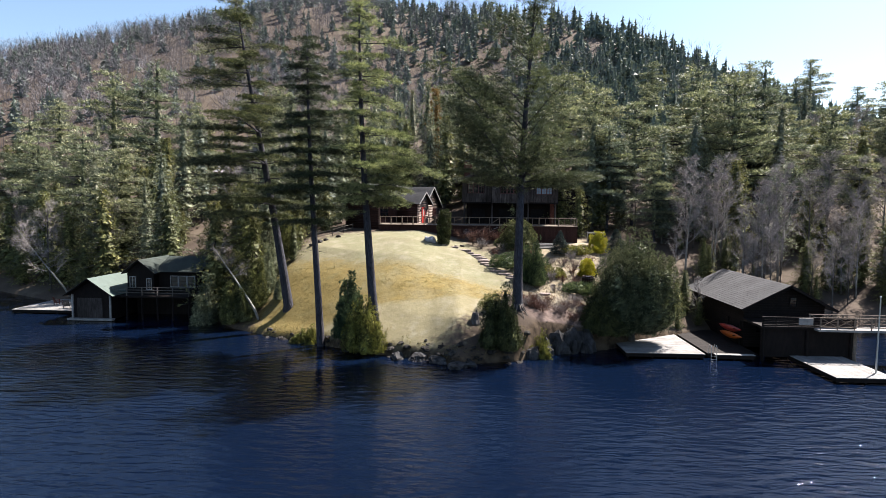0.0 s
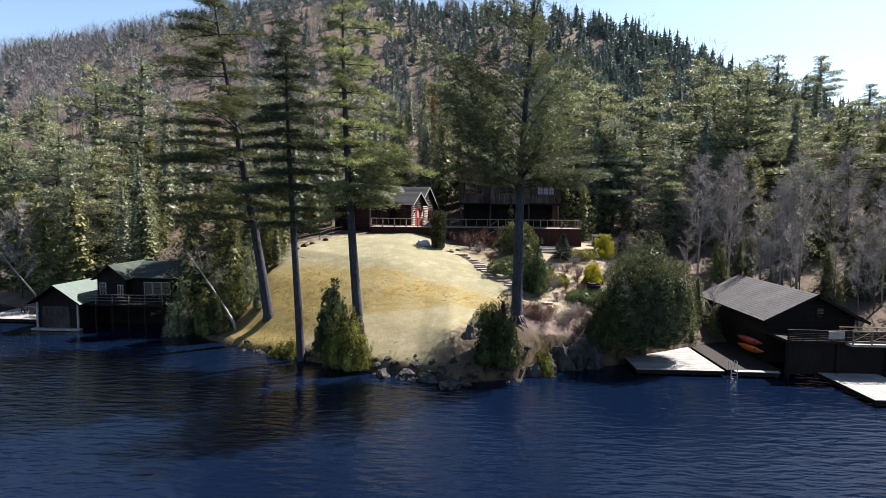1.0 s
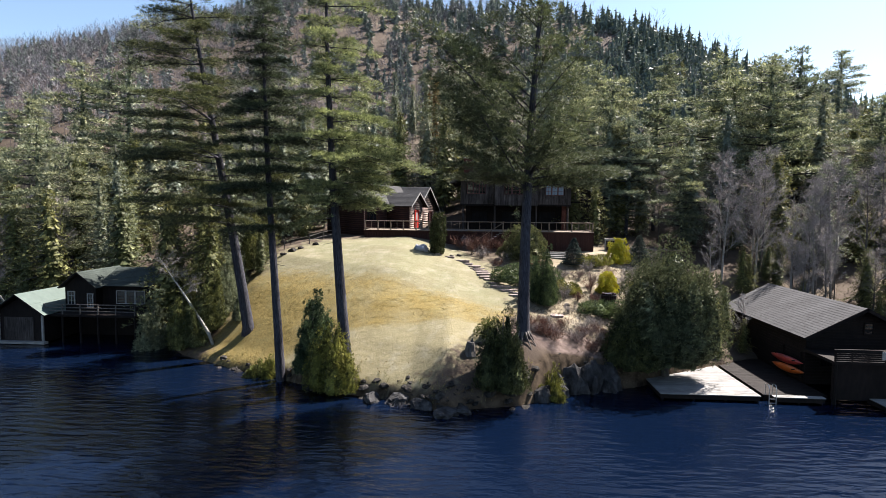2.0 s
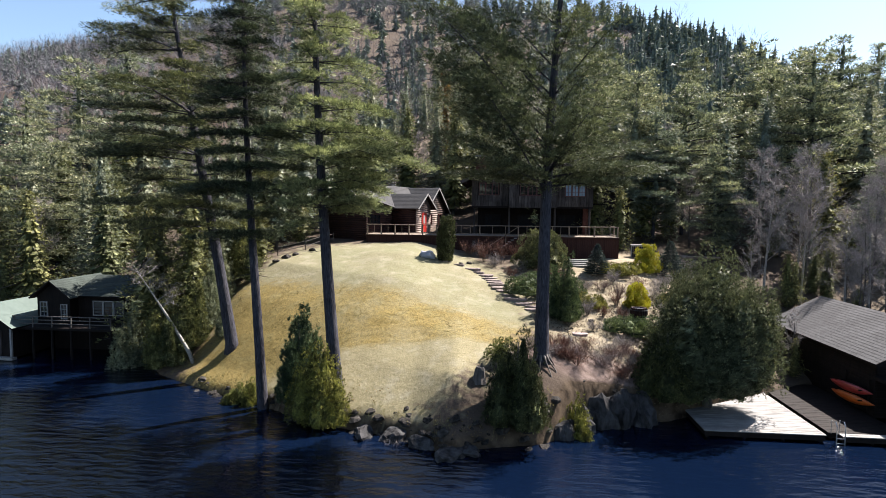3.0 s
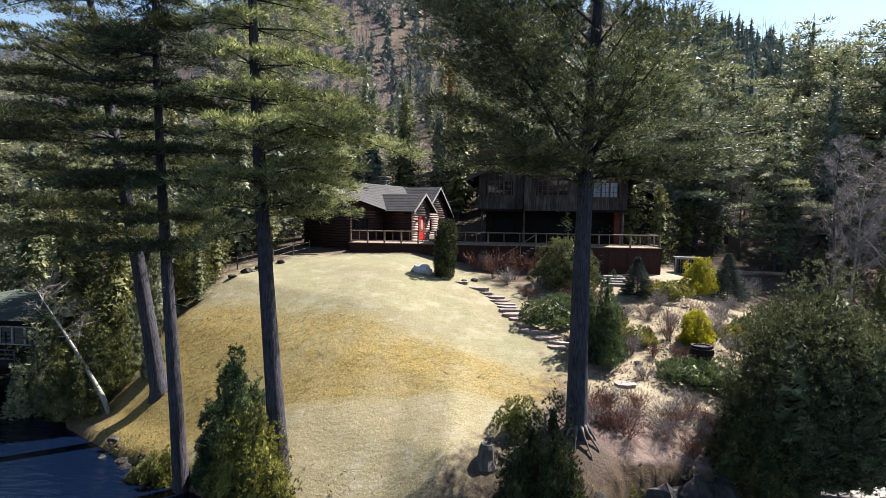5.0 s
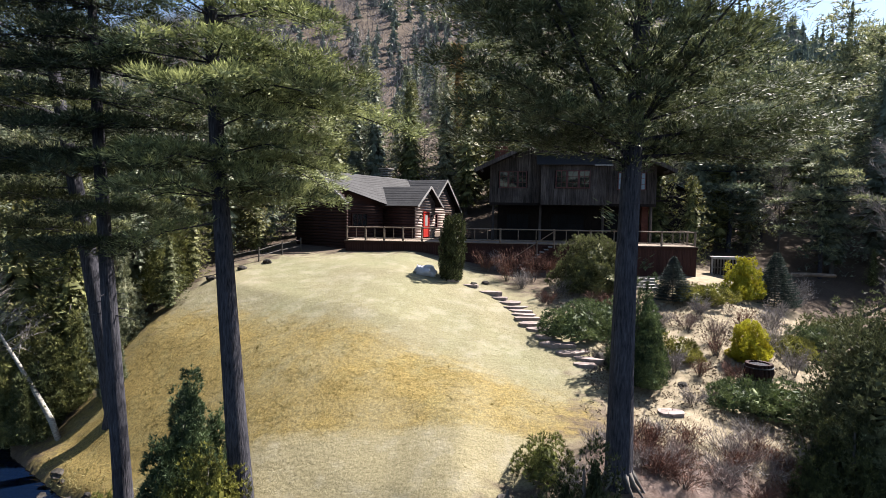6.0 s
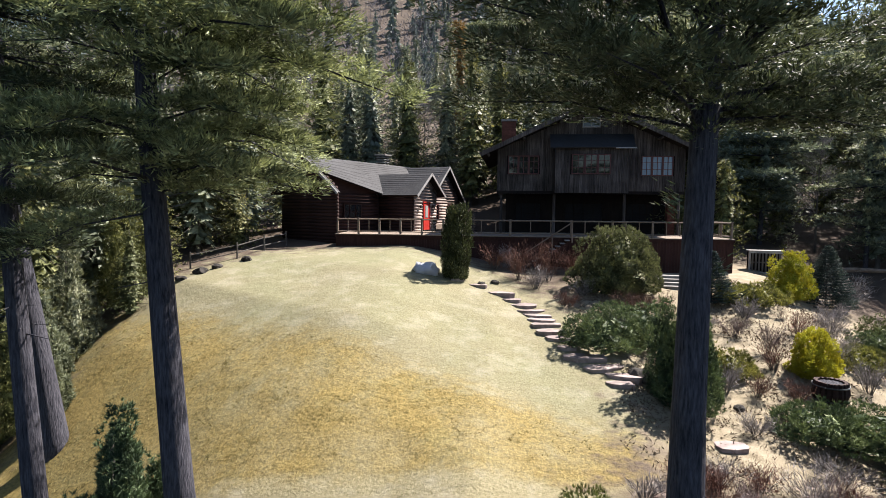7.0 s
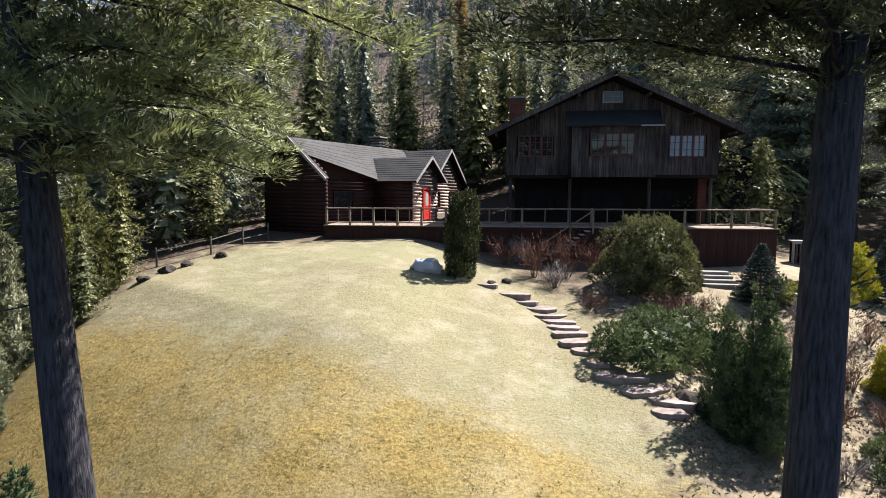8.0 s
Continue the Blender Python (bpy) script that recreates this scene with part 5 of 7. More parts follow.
for k in range(15):
    part("side_board", boxed(XR - 0.04, XR, 0.15 + k * 0.36, 0.48 + k * 0.36, -3.2, -0.06), M["skirt"], deck)

railing = thing("railing", pose(0, 72.42, 10.3), "rustic peeled-log railing along the deck edge", "railing")
LEFT = [-10.15 + 1.42 * i for i in range(6)]
RIGHT = [-1.5, 1.3, 5.15, 7.7, 10.15, 12.6, 14.85]
posts = LEFT + RIGHT
for x in posts:
    part("post", tube(bmesh.new(), [(x, 0, -0.1), (x, 0, 1.06)], [0.075, 0.07], 8), M["rail"], railing)
for a, b in zip(posts, posts[1:]):
    for z, r in ((0.98, 0.05), (0.16, 0.04)):
        part("rail", tube(bmesh.new(), [(a, 0, z), ((a + b) / 2, 0, z + 0.015), (b, 0, z)], [r, r * 0.9, r], 6), M["rail"], railing)
    n = 1 if b - a < 1.6 else 2
    for i in range(n):
        x = a + (b - a) * (i + 1) / (n + 1)
        part("baluster", bar((x, 0, 0.16), (x, 0, 0.98), 0.032, 6), M["rail"], railing)
for y in (0.0, 1.8, 3.6):
    part("post", tube(bmesh.new(), [(14.85, y + 0.01, -0.1), (14.85, y + 0.01, 1.06)], [0.07, 0.065], 8), M["rail"], railing)
for z in (0.98, 0.16):
    part("rail", bar((14.85, 0, z), (14.85, 3.6, z), 0.045, 6), M["rail"], railing)

stair = thing("deck_stairs", pose(5.0, 71.85, 10.3), "timber stair running down along the deck skirt", "stairs")
for i in range(9):
    part("tread", boxed(-0.3 - i * 0.29, 0.0 - i * 0.29, -0.55, 0.35, -0.21 - i * 0.19, -0.17 - i * 0.19), M["dock"], stair)
for y in (-0.55, 0.33):
    bm = bmesh.new()
    slab(bm, [(0.1, y, -0.1), (0.1, y + 0.05, -0.1), (-2.8, y + 0.05, -2.0), (-2.8, y, -2.0)], 0.22)
    part("stringer", bm, M["skirt"], stair)
part("handrail", bar((0.1, -0.55, 0.95), (-2.7, -0.55, -0.95), 0.04, 6), M["rail"], stair)
for i in (0, 4, 9):
    part("newel", bar((0.1 - i * 0.3, -0.55, -0.3 - i * 0.2), (0.1 - i * 0.3, -0.55, 1.0 - i * 0.2), 0.045, 6), M["rail"], stair)

# the lodge
lodge = thing("lodge", pose(0, 0, 0), "two-storey weathered board lodge with a broad gable", "house")
bm = bmesh.new()
prism(bm, [(0.35, 13.3), (12.95, 13.3), (12.95, 16.3), (6.65, 19.0), (0.35, 16.3)], 76.25, 88)
part("upper_storey", bm, M["dark"], lodge)
part("lower_storey", boxed(0.9, 12.4, 78.6, 88, 9.0, 13.3), M["dark"], lodge)
wall = part("front_boarding", boxed(0.3, 13.0, 76.18, 76.24, 13.25, 13.45), M["barn"], lodge)
x, k = 0.3, 0
rng = random.Random(9)
while x < 12.98:
    w = rng.uniform(0.17, 0.24)
    x1 = min(13.0, x + w - 0.012)
    top = 16.25 + (19.05 - 16.25) * (1 - abs((x + x1) / 2 - 6.65) / 6.35) - 0.1
    holes = [(hz0, hz1) for hx0, hx1, hz0, hz1 in ((1.05, 3.2, 14.45, 15.75), (10.1, 12.2, 14.35, 15.7), (6.1, 7.3, 17.65, 18.35)) if hx0 < (x + x1) / 2 < hx1]
    for z0, z1 in cut(13.25 + rng.uniform(-0.05, 0.04), top, holes):
        part("board", boxed(x, x1, 76.12 + rng.uniform(-0.012, 0.012), 76.18, z0, z1), M["barn"], wall)
    x += w
for xa, wd, z, h, c, mat in ((1.05, 2.15, 14.45, 1.3, 6, "redwin"), (10.1, 2.1, 14.35, 1.35, 6, "redwin")):
    for j in range(3):
        window(lodge, Matrix.Translation((xa + j * wd / 3, 76.13, z)), wd / 3, h, 2, 3, mat, glass="skypane" if xa > 9 else "glass")
window(lodge, Matrix.Translation((6.1, 76.13, 17.65)), 1.2, 0.7, 2, 2, "trim")
bay = part("bay", boxed(4.25, 9.15, 75.35, 76.1, 13.2, 16.2), M["dark"], lodge, "boarded central bay with dark red windows")
for i in range(24):
    x = 4.25 + i * 0.204
    hole = [(14.4, 15.8)] if 5.3 < x + 0.1 < 7.95 else []
    for z0, z1 in cut(13.15, 16.2, hole):
        part("board", boxed(x + 0.006, x + 0.196, 75.29, 75.345, z0, z1), M["barn"], bay)
for j in range(3):
    window(bay, Matrix.Translation((5.35 + j * 0.87, 75.3, 14.42)), 0.85, 1.36, 2, 3, "redwin")
bm = bmesh.new()
slab(bm, [(3.9, 75.0, 16.2), (9.5, 75.0, 16.2), (9.5, 76.1, 17.2), (3.9, 76.1, 17.2)], 0.08)
part("awning", bm, M["black"], lodge, "dark awning over the bay")
part("awning_edge", boxed(8.2, 9.55, 74.93, 74.99, 16.12, 16.2), M["trim"], lodge)
for s in (-1, 1):
    ex, ez = 6.65 + s * 7.55, 15.82
    roof_plane(lodge, (ex, 74.9, ez), (ex, 88.6, ez), (6.65, 88.6, 19.32), (6.65, 74.9, 19.32), course=0.3, thick=0.22)
    rake(lodge, (6.65, 74.86, 19.34), (ex, 74.86, ez), "barn", 0.26, 0.06)
    for f in (0.28, 0.62, 0.95):
        px, pz = 6.65 + s * 7.3 * f, 19.1 - 3.4 * f
        part("purlin", bar((px, 75.0, pz - 0.14), (px, 76.3, pz - 0.14), 0.09, 8), M["barn"], lodge)
part("soffit_beam", boxed(0.3, 13.0, 76.1, 76.5, 13.1, 13.3), M["dark"], lodge)
for x in (0.6, 4.3, 9.1, 12.7):
    part("porch_post", tube(bmesh.new(), [(x, 76.4, 10.2), (x, 76.4, 13.15)], [0.11, 0.10], 8), M["barn"], lodge)
for x, w in ((1.6, 1.9), (5.2, 2.8), (9.6, 2.0)):
    window(lodge, Matrix.Translation((x, 78.6, 10.9)), w, 1.6, 4, 2, "dark", glass="dimpane")
pier = part("brick_pier", boxed(12.15, 12.6, 76.9, 77.4, 10.2, 13.2), M["brick"], lodge, "red brick pier")
for i in range(14):
    part("brick_course", boxed(12.12, 12.63, 76.86, 77.44, 10.3 + i * 0.2, 10.48 + i * 0.2), M["brick"], pier)
bc = part("brick_chimney", boxed(0.45, 1.55, 84.0, 84.9, 15.5, 19.2), M["brick"], lodge, "tall red brick chimney")
for i in range(16):
    part("brick_course", boxed(0.42, 1.58, 83.97, 84.93, 16.2 + i * 0.19, 16.38 + i * 0.19), M["brick"], bc)
part("chimney_cap", boxed(0.35, 1.65, 83.9, 85.0, 19.25, 19.4), M["stone"], bc)
bal = part("side_balcony", boxed(13.0, 14.9, 78.5, 81.5, 13.55, 13.7), M["dark"], lodge)
for x in (13.2, 13.9, 14.85):
    part("balcony_post", boxed(x - 0.04, x + 0.04, 78.5, 78.58, 13.7, 14.75), M["barn"], bal)
for z in (13.95, 14.7):
    part("balcony_rail", boxed(13.0, 14.9, 78.48, 78.54, z, z + 0.07), M["barn"], bal)
part("balcony_brace", bar((13.0, 78.55, 15.1), (15.2, 78.55, 16.6), 0.05, 6), M["barn"], bal)
bm = bmesh.new()
prism(bm, [(13, 9.5), (18.5, 9.5), (18.5, 14.2), (13, 15.8)], 84, 90)
part("rear_wing", bm, M["dark"], lodge)
roof_plane(lodge, (18.9, 83.6, 14.2), (18.9, 90.3, 14.2), (12.9, 90.3, 16.6), (12.9, 83.6, 16.6), mat="trim", course=0.5)


# ---- boathouses and docks ----
bh = thing("boathouse", pose(0, 0, 0), "dark timber boathouse with a low grey shingle roof", "boathouse")
BX0, BX1, BY0, BY1 = 26.3, 33.2, 51.4, 63.8
bm = bmesh.new()
prism(bm, [(BX0, 0.3), (BX1, 0.3), (BX1, 4.0), (29.75, 5.8), (BX0, 4.0)], BY0 + 0.1, BY1)
part("shell", bm, M["dark"], bh)
fw = part("front_boarding", boxed(BX0, BX1, BY0 + 0.02, BY0 + 0.1, 0.3, 0.6), M["dark"], bh)
for i in range(16):
    z = 0.45 + i * 0.22
    part("plank", boxed(BX0 - 0.02, BX1 + 0.02, BY0 - 0.03 + 0.01 * (i % 2), BY0 + 0.05, z, z + 0.205), M["dark"], fw)
for i in range(8):
    z = 3.97 + i * 0.22
    hw = 3.45 * (5.75 - z) / 1.75
    part("plank", boxed(29.75 - hw, 29.75 + hw, BY0 - 0.03, BY0 + 0.05, z, z + 0.205), M["dark"], fw)
sw = part("side_boarding", boxed(BX0 - 0.06, BX0, BY0, BY1, 0.3, 0.6), M["dark"], bh)
for i in range(16):
    z = 0.45 + i * 0.22
    part("plank", boxed(BX0 - 0.10 + 0.01 * (i % 2), BX0 - 0.02, BY0, BY1, z, z + 0.205), M["dark"], sw)
for s in (-1, 1):
    ex = 29.75 + s * 4.15
    roof_plane(bh, (ex, 50.5, 3.85), (ex, 64.4, 3.85), (29.75, 64.4, 6.05), (29.75, 50.5, 6.05), course=0.26, thick=0.14)
    rake(bh, (29.75, 50.46, 6.06), (ex, 50.46, 3.86), "dark", 0.2, 0.05)
window(bh, Matrix.Translation((30.1, BY0 - 0.04, 4.0)), 0.7, 0.9, 1, 1, "dark")
window(bh, Matrix.Translation((27.2, BY0 - 0.04, 1.6)), 1.0, 0.9, 2, 2, "dark")
up = part("upper_deck", boxed(26.0, 33.6, 47.6, 51.4, 2.75, 2.95), M["dark"], bh)
for i in range(8):
    x = 26.1 + i * 1.05
    part("deck_post", bar((x, 47.7, 2.9), (x, 47.7, 3.7), 0.05, 6), M["dark"], up)
part("deck_rail", boxed(26.0, 33.6, 47.64, 47.74, 3.66, 3.76), M["dark"], up)
for i in range(5):
    part("deck_board", boxed(26.0, 33.6, 47.62, 47.70, 2.98 + i * 0.135, 3.09 + i * 0.135), M["dark"], up)
for x in (26.2, 29.8, 33.4):
    part("piling", tube(bmesh.new(), [(x, 47.8, -1.5), (x, 47.8, 2.8)], [0.14, 0.12], 8), M["dark"], up)
part("lower_front", boxed(26.1, 33.5, 47.9, 48.05, 0.3, 2.75), M["dark"], up)
sign = tagged(part("sign_board", boxed(0, 1.15, -0.03, 0.03, 0, 0.55, bev=0.01), M["trim"]), "pale blank board fixed to the boathouse balcony", "sign")
sign.matrix_basis = pose(28.9, 47.52, 3.15)

bridge = thing("footbridge", pose(33.6, 46.9, 2.9), "rustic footbridge with crossed-log railings", "bridge")
part("bridge_floor", boxed(-3.4, 14, 0, 1.6, -0.18, 0.0), M["dock"], bridge)
for y in (0.02, 1.55):
    for i in range(13):
        x = -3.3 + i * 1.35
        part("post", bar((x, y, 0), (x, y, 1.0), 0.055, 6), M["rail"], bridge)
    for z in (0.22, 0.98):
        part("rail", bar((-3.4, y, z), (13.6, y, z), 0.045, 6), M["rail"], bridge)
    for i in range(12):
        x = -3.3 + i * 1.35
        part("cross", bar((x, y, 0.22), (x + 1.35, y, 0.98), 0.026, 5), M["rail"], bridge)
        part("cross", bar((x, y - 0.03, 0.98), (x + 1.35, y - 0.03, 0.22), 0.026, 5), M["rail"], bridge)
for x in (0, 4.5, 9):
    part("piling", tube(bmesh.new(), [(x, 0.8, -4.4), (x, 0.8, -0.1)], [0.15, 0.13], 8), M["rail"], bridge)


def dock(name, x0, x1, y0, y1, label, along_x=True, pitch=0.24, z=0.45, mat="dock"):
    d = thing(name, pose(0, 0, z), label, "dock")
    part("dock_frame", boxed(x0 + 0.05, x1 - 0.05, y0 + 0.05, y1 - 0.05, -0.35, -0.05), M["dark"], d)
    n = int(((y1 - y0) if along_x else (x1 - x0)) / pitch)
    for i in range(n):
        if along_x:
            a = (x0, x1, y0 + i * pitch, y0 + (i + 1) * pitch - 0.012)
        else:
            a = (x0 + i * pitch, x0 + (i + 1) * pitch - 0.012, y0, y1)
        part("plank", boxed(*a, -0.045, 0.006 * ((i * 7) % 3)), M[mat], d)
    k = int((x1 - x0) // 3) + 1
    for i in range(k + 1):
        x = x0 + 0.2 + (x1 - x0 - 0.4) * i / k
        part("piling", bar((x, y0 + 0.2, -2.2), (x, y0 + 0.2, -0.06), 0.11, 8), M["dark"], d)
    return d


dock("swim_dock", 14.9, 21.5, 47.7, 56.0, "bleached plank dock beside the boathouse")
dock("boat_dock", 28.5, 32.9, 41.6, 48.2, "bleached plank dock reaching into the lake", False)
dock("side_walk", 21.9, 26.1, 48.3, 58, "dark plank walk along the boathouse wall", True, 0.24, 0.4, "dark")
dock("slip_float", 22.3, 25.6, 47.6, 48.3, "narrow pale float across the boat slip")
dock("west_dock", -50.6, -42.6, 61.2, 68.5, "bleached plank dock by the green-roofed boathouse")
lad = thing("swim_ladder", pose(21.9, 47.55, 0.45), "bent tube swimming ladder on the dock edge", "ladder")
for x in (0, 0.45):
    part("ladder_rail", tube(bmesh.new(), [(x, 0.5, 0), (x, 0.5, 0.75), (x, 0.1, 0.8), (x, -0.05, 0.6), (x, -0.05, -1.0)], [0.03] * 5, 6), M["metal"], lad)
for i in range(3):
    part("rung", bar((0, -0.05, -0.1 - 0.28 * i), (0.45, -0.05, -0.1 - 0.28 * i), 0.02, 6), M["metal"], lad)
fp = thing("flagpole", pose(32.2, 43.0, 0.45), "bare grey metal flagpole on the dock", "flagpole")
part("pole", tube(bmesh.new(), [(0, 0, 0), (0, 0, 5.75)], [0.07, 0.04], 8), M["metal"], fp)
part("finial", lump(3, 0.09, 0.09, 0.1, 0.0, 1), M["metal"], fp).location = (0, 0, 5.8)
part("pole_foot", boxed(-0.2, 0.2, -0.2, 0.2, 0, 0.05), M["metal"], fp)


def kayak(m, mat, label):
    L = 2.0
    bm = bmesh.new()
    n, q = 13, 10
    rings = []
    for i in range(n):
        s = -1 + 2 * i / (n - 1)
        w, h = 0.33 * (1 - abs(s) ** 2.2) + 0.01, 0.2 * (1 - abs(s) ** 2.6) + 0.01
        rings.append([bm.verts.new((s * L, w * math.cos(2 * math.pi * k / q), h * math.sin(2 * math.pi * k / q) + 0.12 * s * s)) for k in range(q)])
    for a, b in zip(rings, rings[1:]):
        for k in range(q):
            bm.faces.new((a[k], a[(k + 1) % q], b[(k + 1) % q], b[k]))
    bm.faces.new(rings[0]); bm.faces.new(rings[-1])
    bmesh.ops.recalc_face_normals(bm, faces=bm.faces)
    e = thing("kayak", m, label, "kayak", "kayaks on the boathouse wall")
    part("hull", bm, M[mat], e, smooth=True)
    bm = bmesh.new()
    tube(bm, [(0.42 * math.cos(a) - 0.1, 0.2 * math.sin(a), 0.19) for a in [6.283 * k / 14 for k in range(15)]], [0.025] * 15, 5)
    part("cockpit_rim", bm, M["black"], e)
    return e


kayak(pose(25.75, 53.0, 1.05, 62, 3, 94), "orange", "orange kayak hung on its side on the rack")
kayak(pose(25.7, 53.1, 1.7, 62, 3, 94), "crimson", "red kayak hung above the orange one")
rack = thing("kayak_rack", pose(26.05, 53.0, 0.45), "timber kayak rack against the boathouse", "rack")
for y in (-1.2, 1.2):
    part("rack_post", boxed(0.0, 0.1, y - 0.05, y + 0.05, 0, 2.1), M["dark"], rack)
    for z in (0.75, 1.4):
        part("rack_arm", boxed(-0.55, 0.05, y - 0.04, y + 0.04, z, z + 0.07), M["dark"], rack)

# the green-roofed boathouse and the house on stilts beside it
gb = thing("green_boathouse", pose(-39.2, 61.6, 0), "small boathouse with a green metal roof", "boathouse")
bm = bmesh.new()
prism(bm, [(-2.2, 0.1), (2.2, 0.1), (2.2, 2.95), (0, 4.3), (-2.2, 2.95)], -3.2, 4)
part("shell", bm, M["dark"], gb)
part("boat_door", boxed(-1.6, 1.2, -3.27, -3.2, 0.2, 2.4), M["barn"], gb, "grey plank boat doors")
for s in (-1, 1):
    roof_plane(gb, (s * 2.75, -3.9, 2.72), (s * 2.75, 4.4, 2.72), (0, 4.4, 4.6), (0, -3.9, 4.6), mat="greenroof", course=5.0)
for x in (-2.1, 2.1):
    part("corner_post", boxed(x - 0.08, x + 0.08, -3.35, -3.19, 0, 2.8), M["trim"], gb)
part("sill_float", boxed(-2.4, 2.6, -3.8, -3.3, 0.05, 0.25), M["dock"], gb)

sh = thing("stilt_house", pose(-33.2, 63.0, 0), "dark two-storey house on stilts over the water", "house")
bm = bmesh.new()
prism(bm, [(-3.2, 2.7), (-0.2, 2.7), (-0.2, 5.1), (-1.7, 6.3), (-3.2, 5.1)], -2.6, 3)
part("gabled_wing", bm, M["dark"], sh)
bm = bmesh.new()
prism(bm, [(-0.2, 2.7), (4.4, 2.7), (4.4, 5.2), (-0.2, 5.2)], -1.6, 3)
part("main_wing", bm, M["dark"], sh)
for s in (-1, 1):
    roof_plane(sh, (-1.7 + s * 1.9, -3.1, 4.95), (-1.7 + s * 1.9, 3.4, 4.95), (-1.7, 3.4, 6.45), (-1.7, -3.1, 6.45), mat="rooftop")
roof_plane(sh, (-0.6, -2.1, 5.05), (4.9, -2.1, 5.05), (4.9, 1.6, 6.5), (-0.6, 1.6, 6.5), mat="rooftop")
dk = part("stilt_deck", boxed(-4.2, 4.6, -4.2, 3, 2.45, 2.65), M["dark"], sh)
for x in (-4.1, -2.4, -0.7, 1.0, 2.7, 4.5):
    part("stilt", bar((x, -4.1, -1.5), (x, -4.1, 2.5), 0.1, 6), M["dark"], dk)
    part("deck_post", boxed(x - 0.04, x + 0.04, -4.14, -4.06, 2.65, 3.6), M["bark2"], dk)
for z in (2.95, 3.25, 3.55):
    part("deck_rail", boxed(-4.2, 4.6, -4.16, -4.1, z, z + 0.07), M["bark2"], dk)
window(sh, Matrix.Translation((-2.9, -2.64, 3.3)), 0.7, 1.3, 2, 3, "trim")
window(sh, Matrix.Translation((-1.0, -2.64, 3.1)), 0.6, 1.3, 2, 3, "trim")
for j in range(3):
    window(sh, Matrix.Translation((1.2 + j * 0.95, -1.64, 3.3)), 0.93, 1.3, 1, 1, "trim")
part("skirt_wall", boxed(-3.4, 4.4, -0.5, 3, -0.5, 2.5), M["dark"], sh)


hh = thing("hillside_house", pose(-39.5, 106, height(-39.5, 106)), "pale-gabled house half hidden among trees on the slope", "house")
GZ = 24.6 - height(-39.5, 106)
bm = bmesh.new()
prism(bm, [(-1.7, 0), (1.7, 0), (1.7, GZ - 2.8), (0, GZ - 0.1), (-1.7, GZ - 2.8)], 0, 7)
part("gable_wall", bm, M["barn"], hh)
bm = bmesh.new()
prism(bm, [(-1.1, GZ - 2.5), (1.1, GZ - 2.5), (0, GZ - 0.5)], -0.06, -0.01)
part("gable_panel", bm, M["trim"], hh, "pale painted gable panel")
for sg in (-1, 1):
    roof_plane(hh, (sg * 2.2, -0.5, GZ - 3.2), (sg * 2.2, 7.4, GZ - 3.2), (0, 7.4, GZ + 0.1), (0, -0.5, GZ + 0.1), mat="rooftop")
    rake(hh, (0, -0.55, GZ + 0.12), (sg * 2.24, -0.55, GZ - 3.22), "trim", 0.22)
window(hh, Matrix.Translation((-0.6, -0.07, GZ - 4.6)), 1.2, 1.5, 2, 2, "trim")
part("wing_wall", boxed(-7.5, -1.7, 1.0, 6.0, 0, GZ - 6.2), M["barn"], hh)
roof_plane(hh, (-8.0, 0.3, GZ - 6.0), (-1.72, 0.3, GZ - 6.0), (-1.72, 3.5, GZ - 4.2), (-8.0, 3.5, GZ - 4.2), mat="trim", course=0.5)
roof_plane(hh, (-8.0, 6.7, GZ - 6.0), (-1.72, 6.7, GZ - 6.0), (-1.72, 3.5, GZ - 4.2), (-8.0, 3.5, GZ - 4.2), mat="trim", course=0.5)


def deck_chair(x, y, turn, mat, label):
    e = thing("deck_chair", pose(x, y, 0.46, 0, 0, turn), label, "chair", "chairs on the west dock")
    for i in range(5):
        part("seat_slat", boxed(-0.3, 0.3, -0.3 + i * 0.12, -0.2 + i * 0.12, 0.32 - i * 0.02, 0.345 - i * 0.02), M[mat], e)
        bm = bmesh.new()
        slab(bm, [(-0.29 + i * 0.12, 0.28, 0.3), (-0.19 + i * 0.12, 0.28, 0.3), (-0.19 + i * 0.12, 0.55, 1.0), (-0.29 + i * 0.12, 0.55, 1.0)], 0.02)
        part("back_slat", bm, M[mat], e)
    for sx in (-0.34, 0.34):
        for sy in (-0.28, 0.3):
            part("leg", boxed(sx - 0.03, sx + 0.03, sy - 0.04, sy + 0.04, 0, 0.55), M[mat], e)
        part("armrest", boxed(sx - 0.07, sx + 0.07, -0.35, 0.4, 0.55, 0.58), M[mat], e)


deck_chair(-47.6, 64.6, 150, "brick", "reddish slatted deck chair on the dock")
deck_chair(-45.0, 62.6, 200, "black", "dark slatted deck chair on the dock")


# ---- garden, shrubs and stones ----
CB = (0.26, 0.045, 5, 0.45)


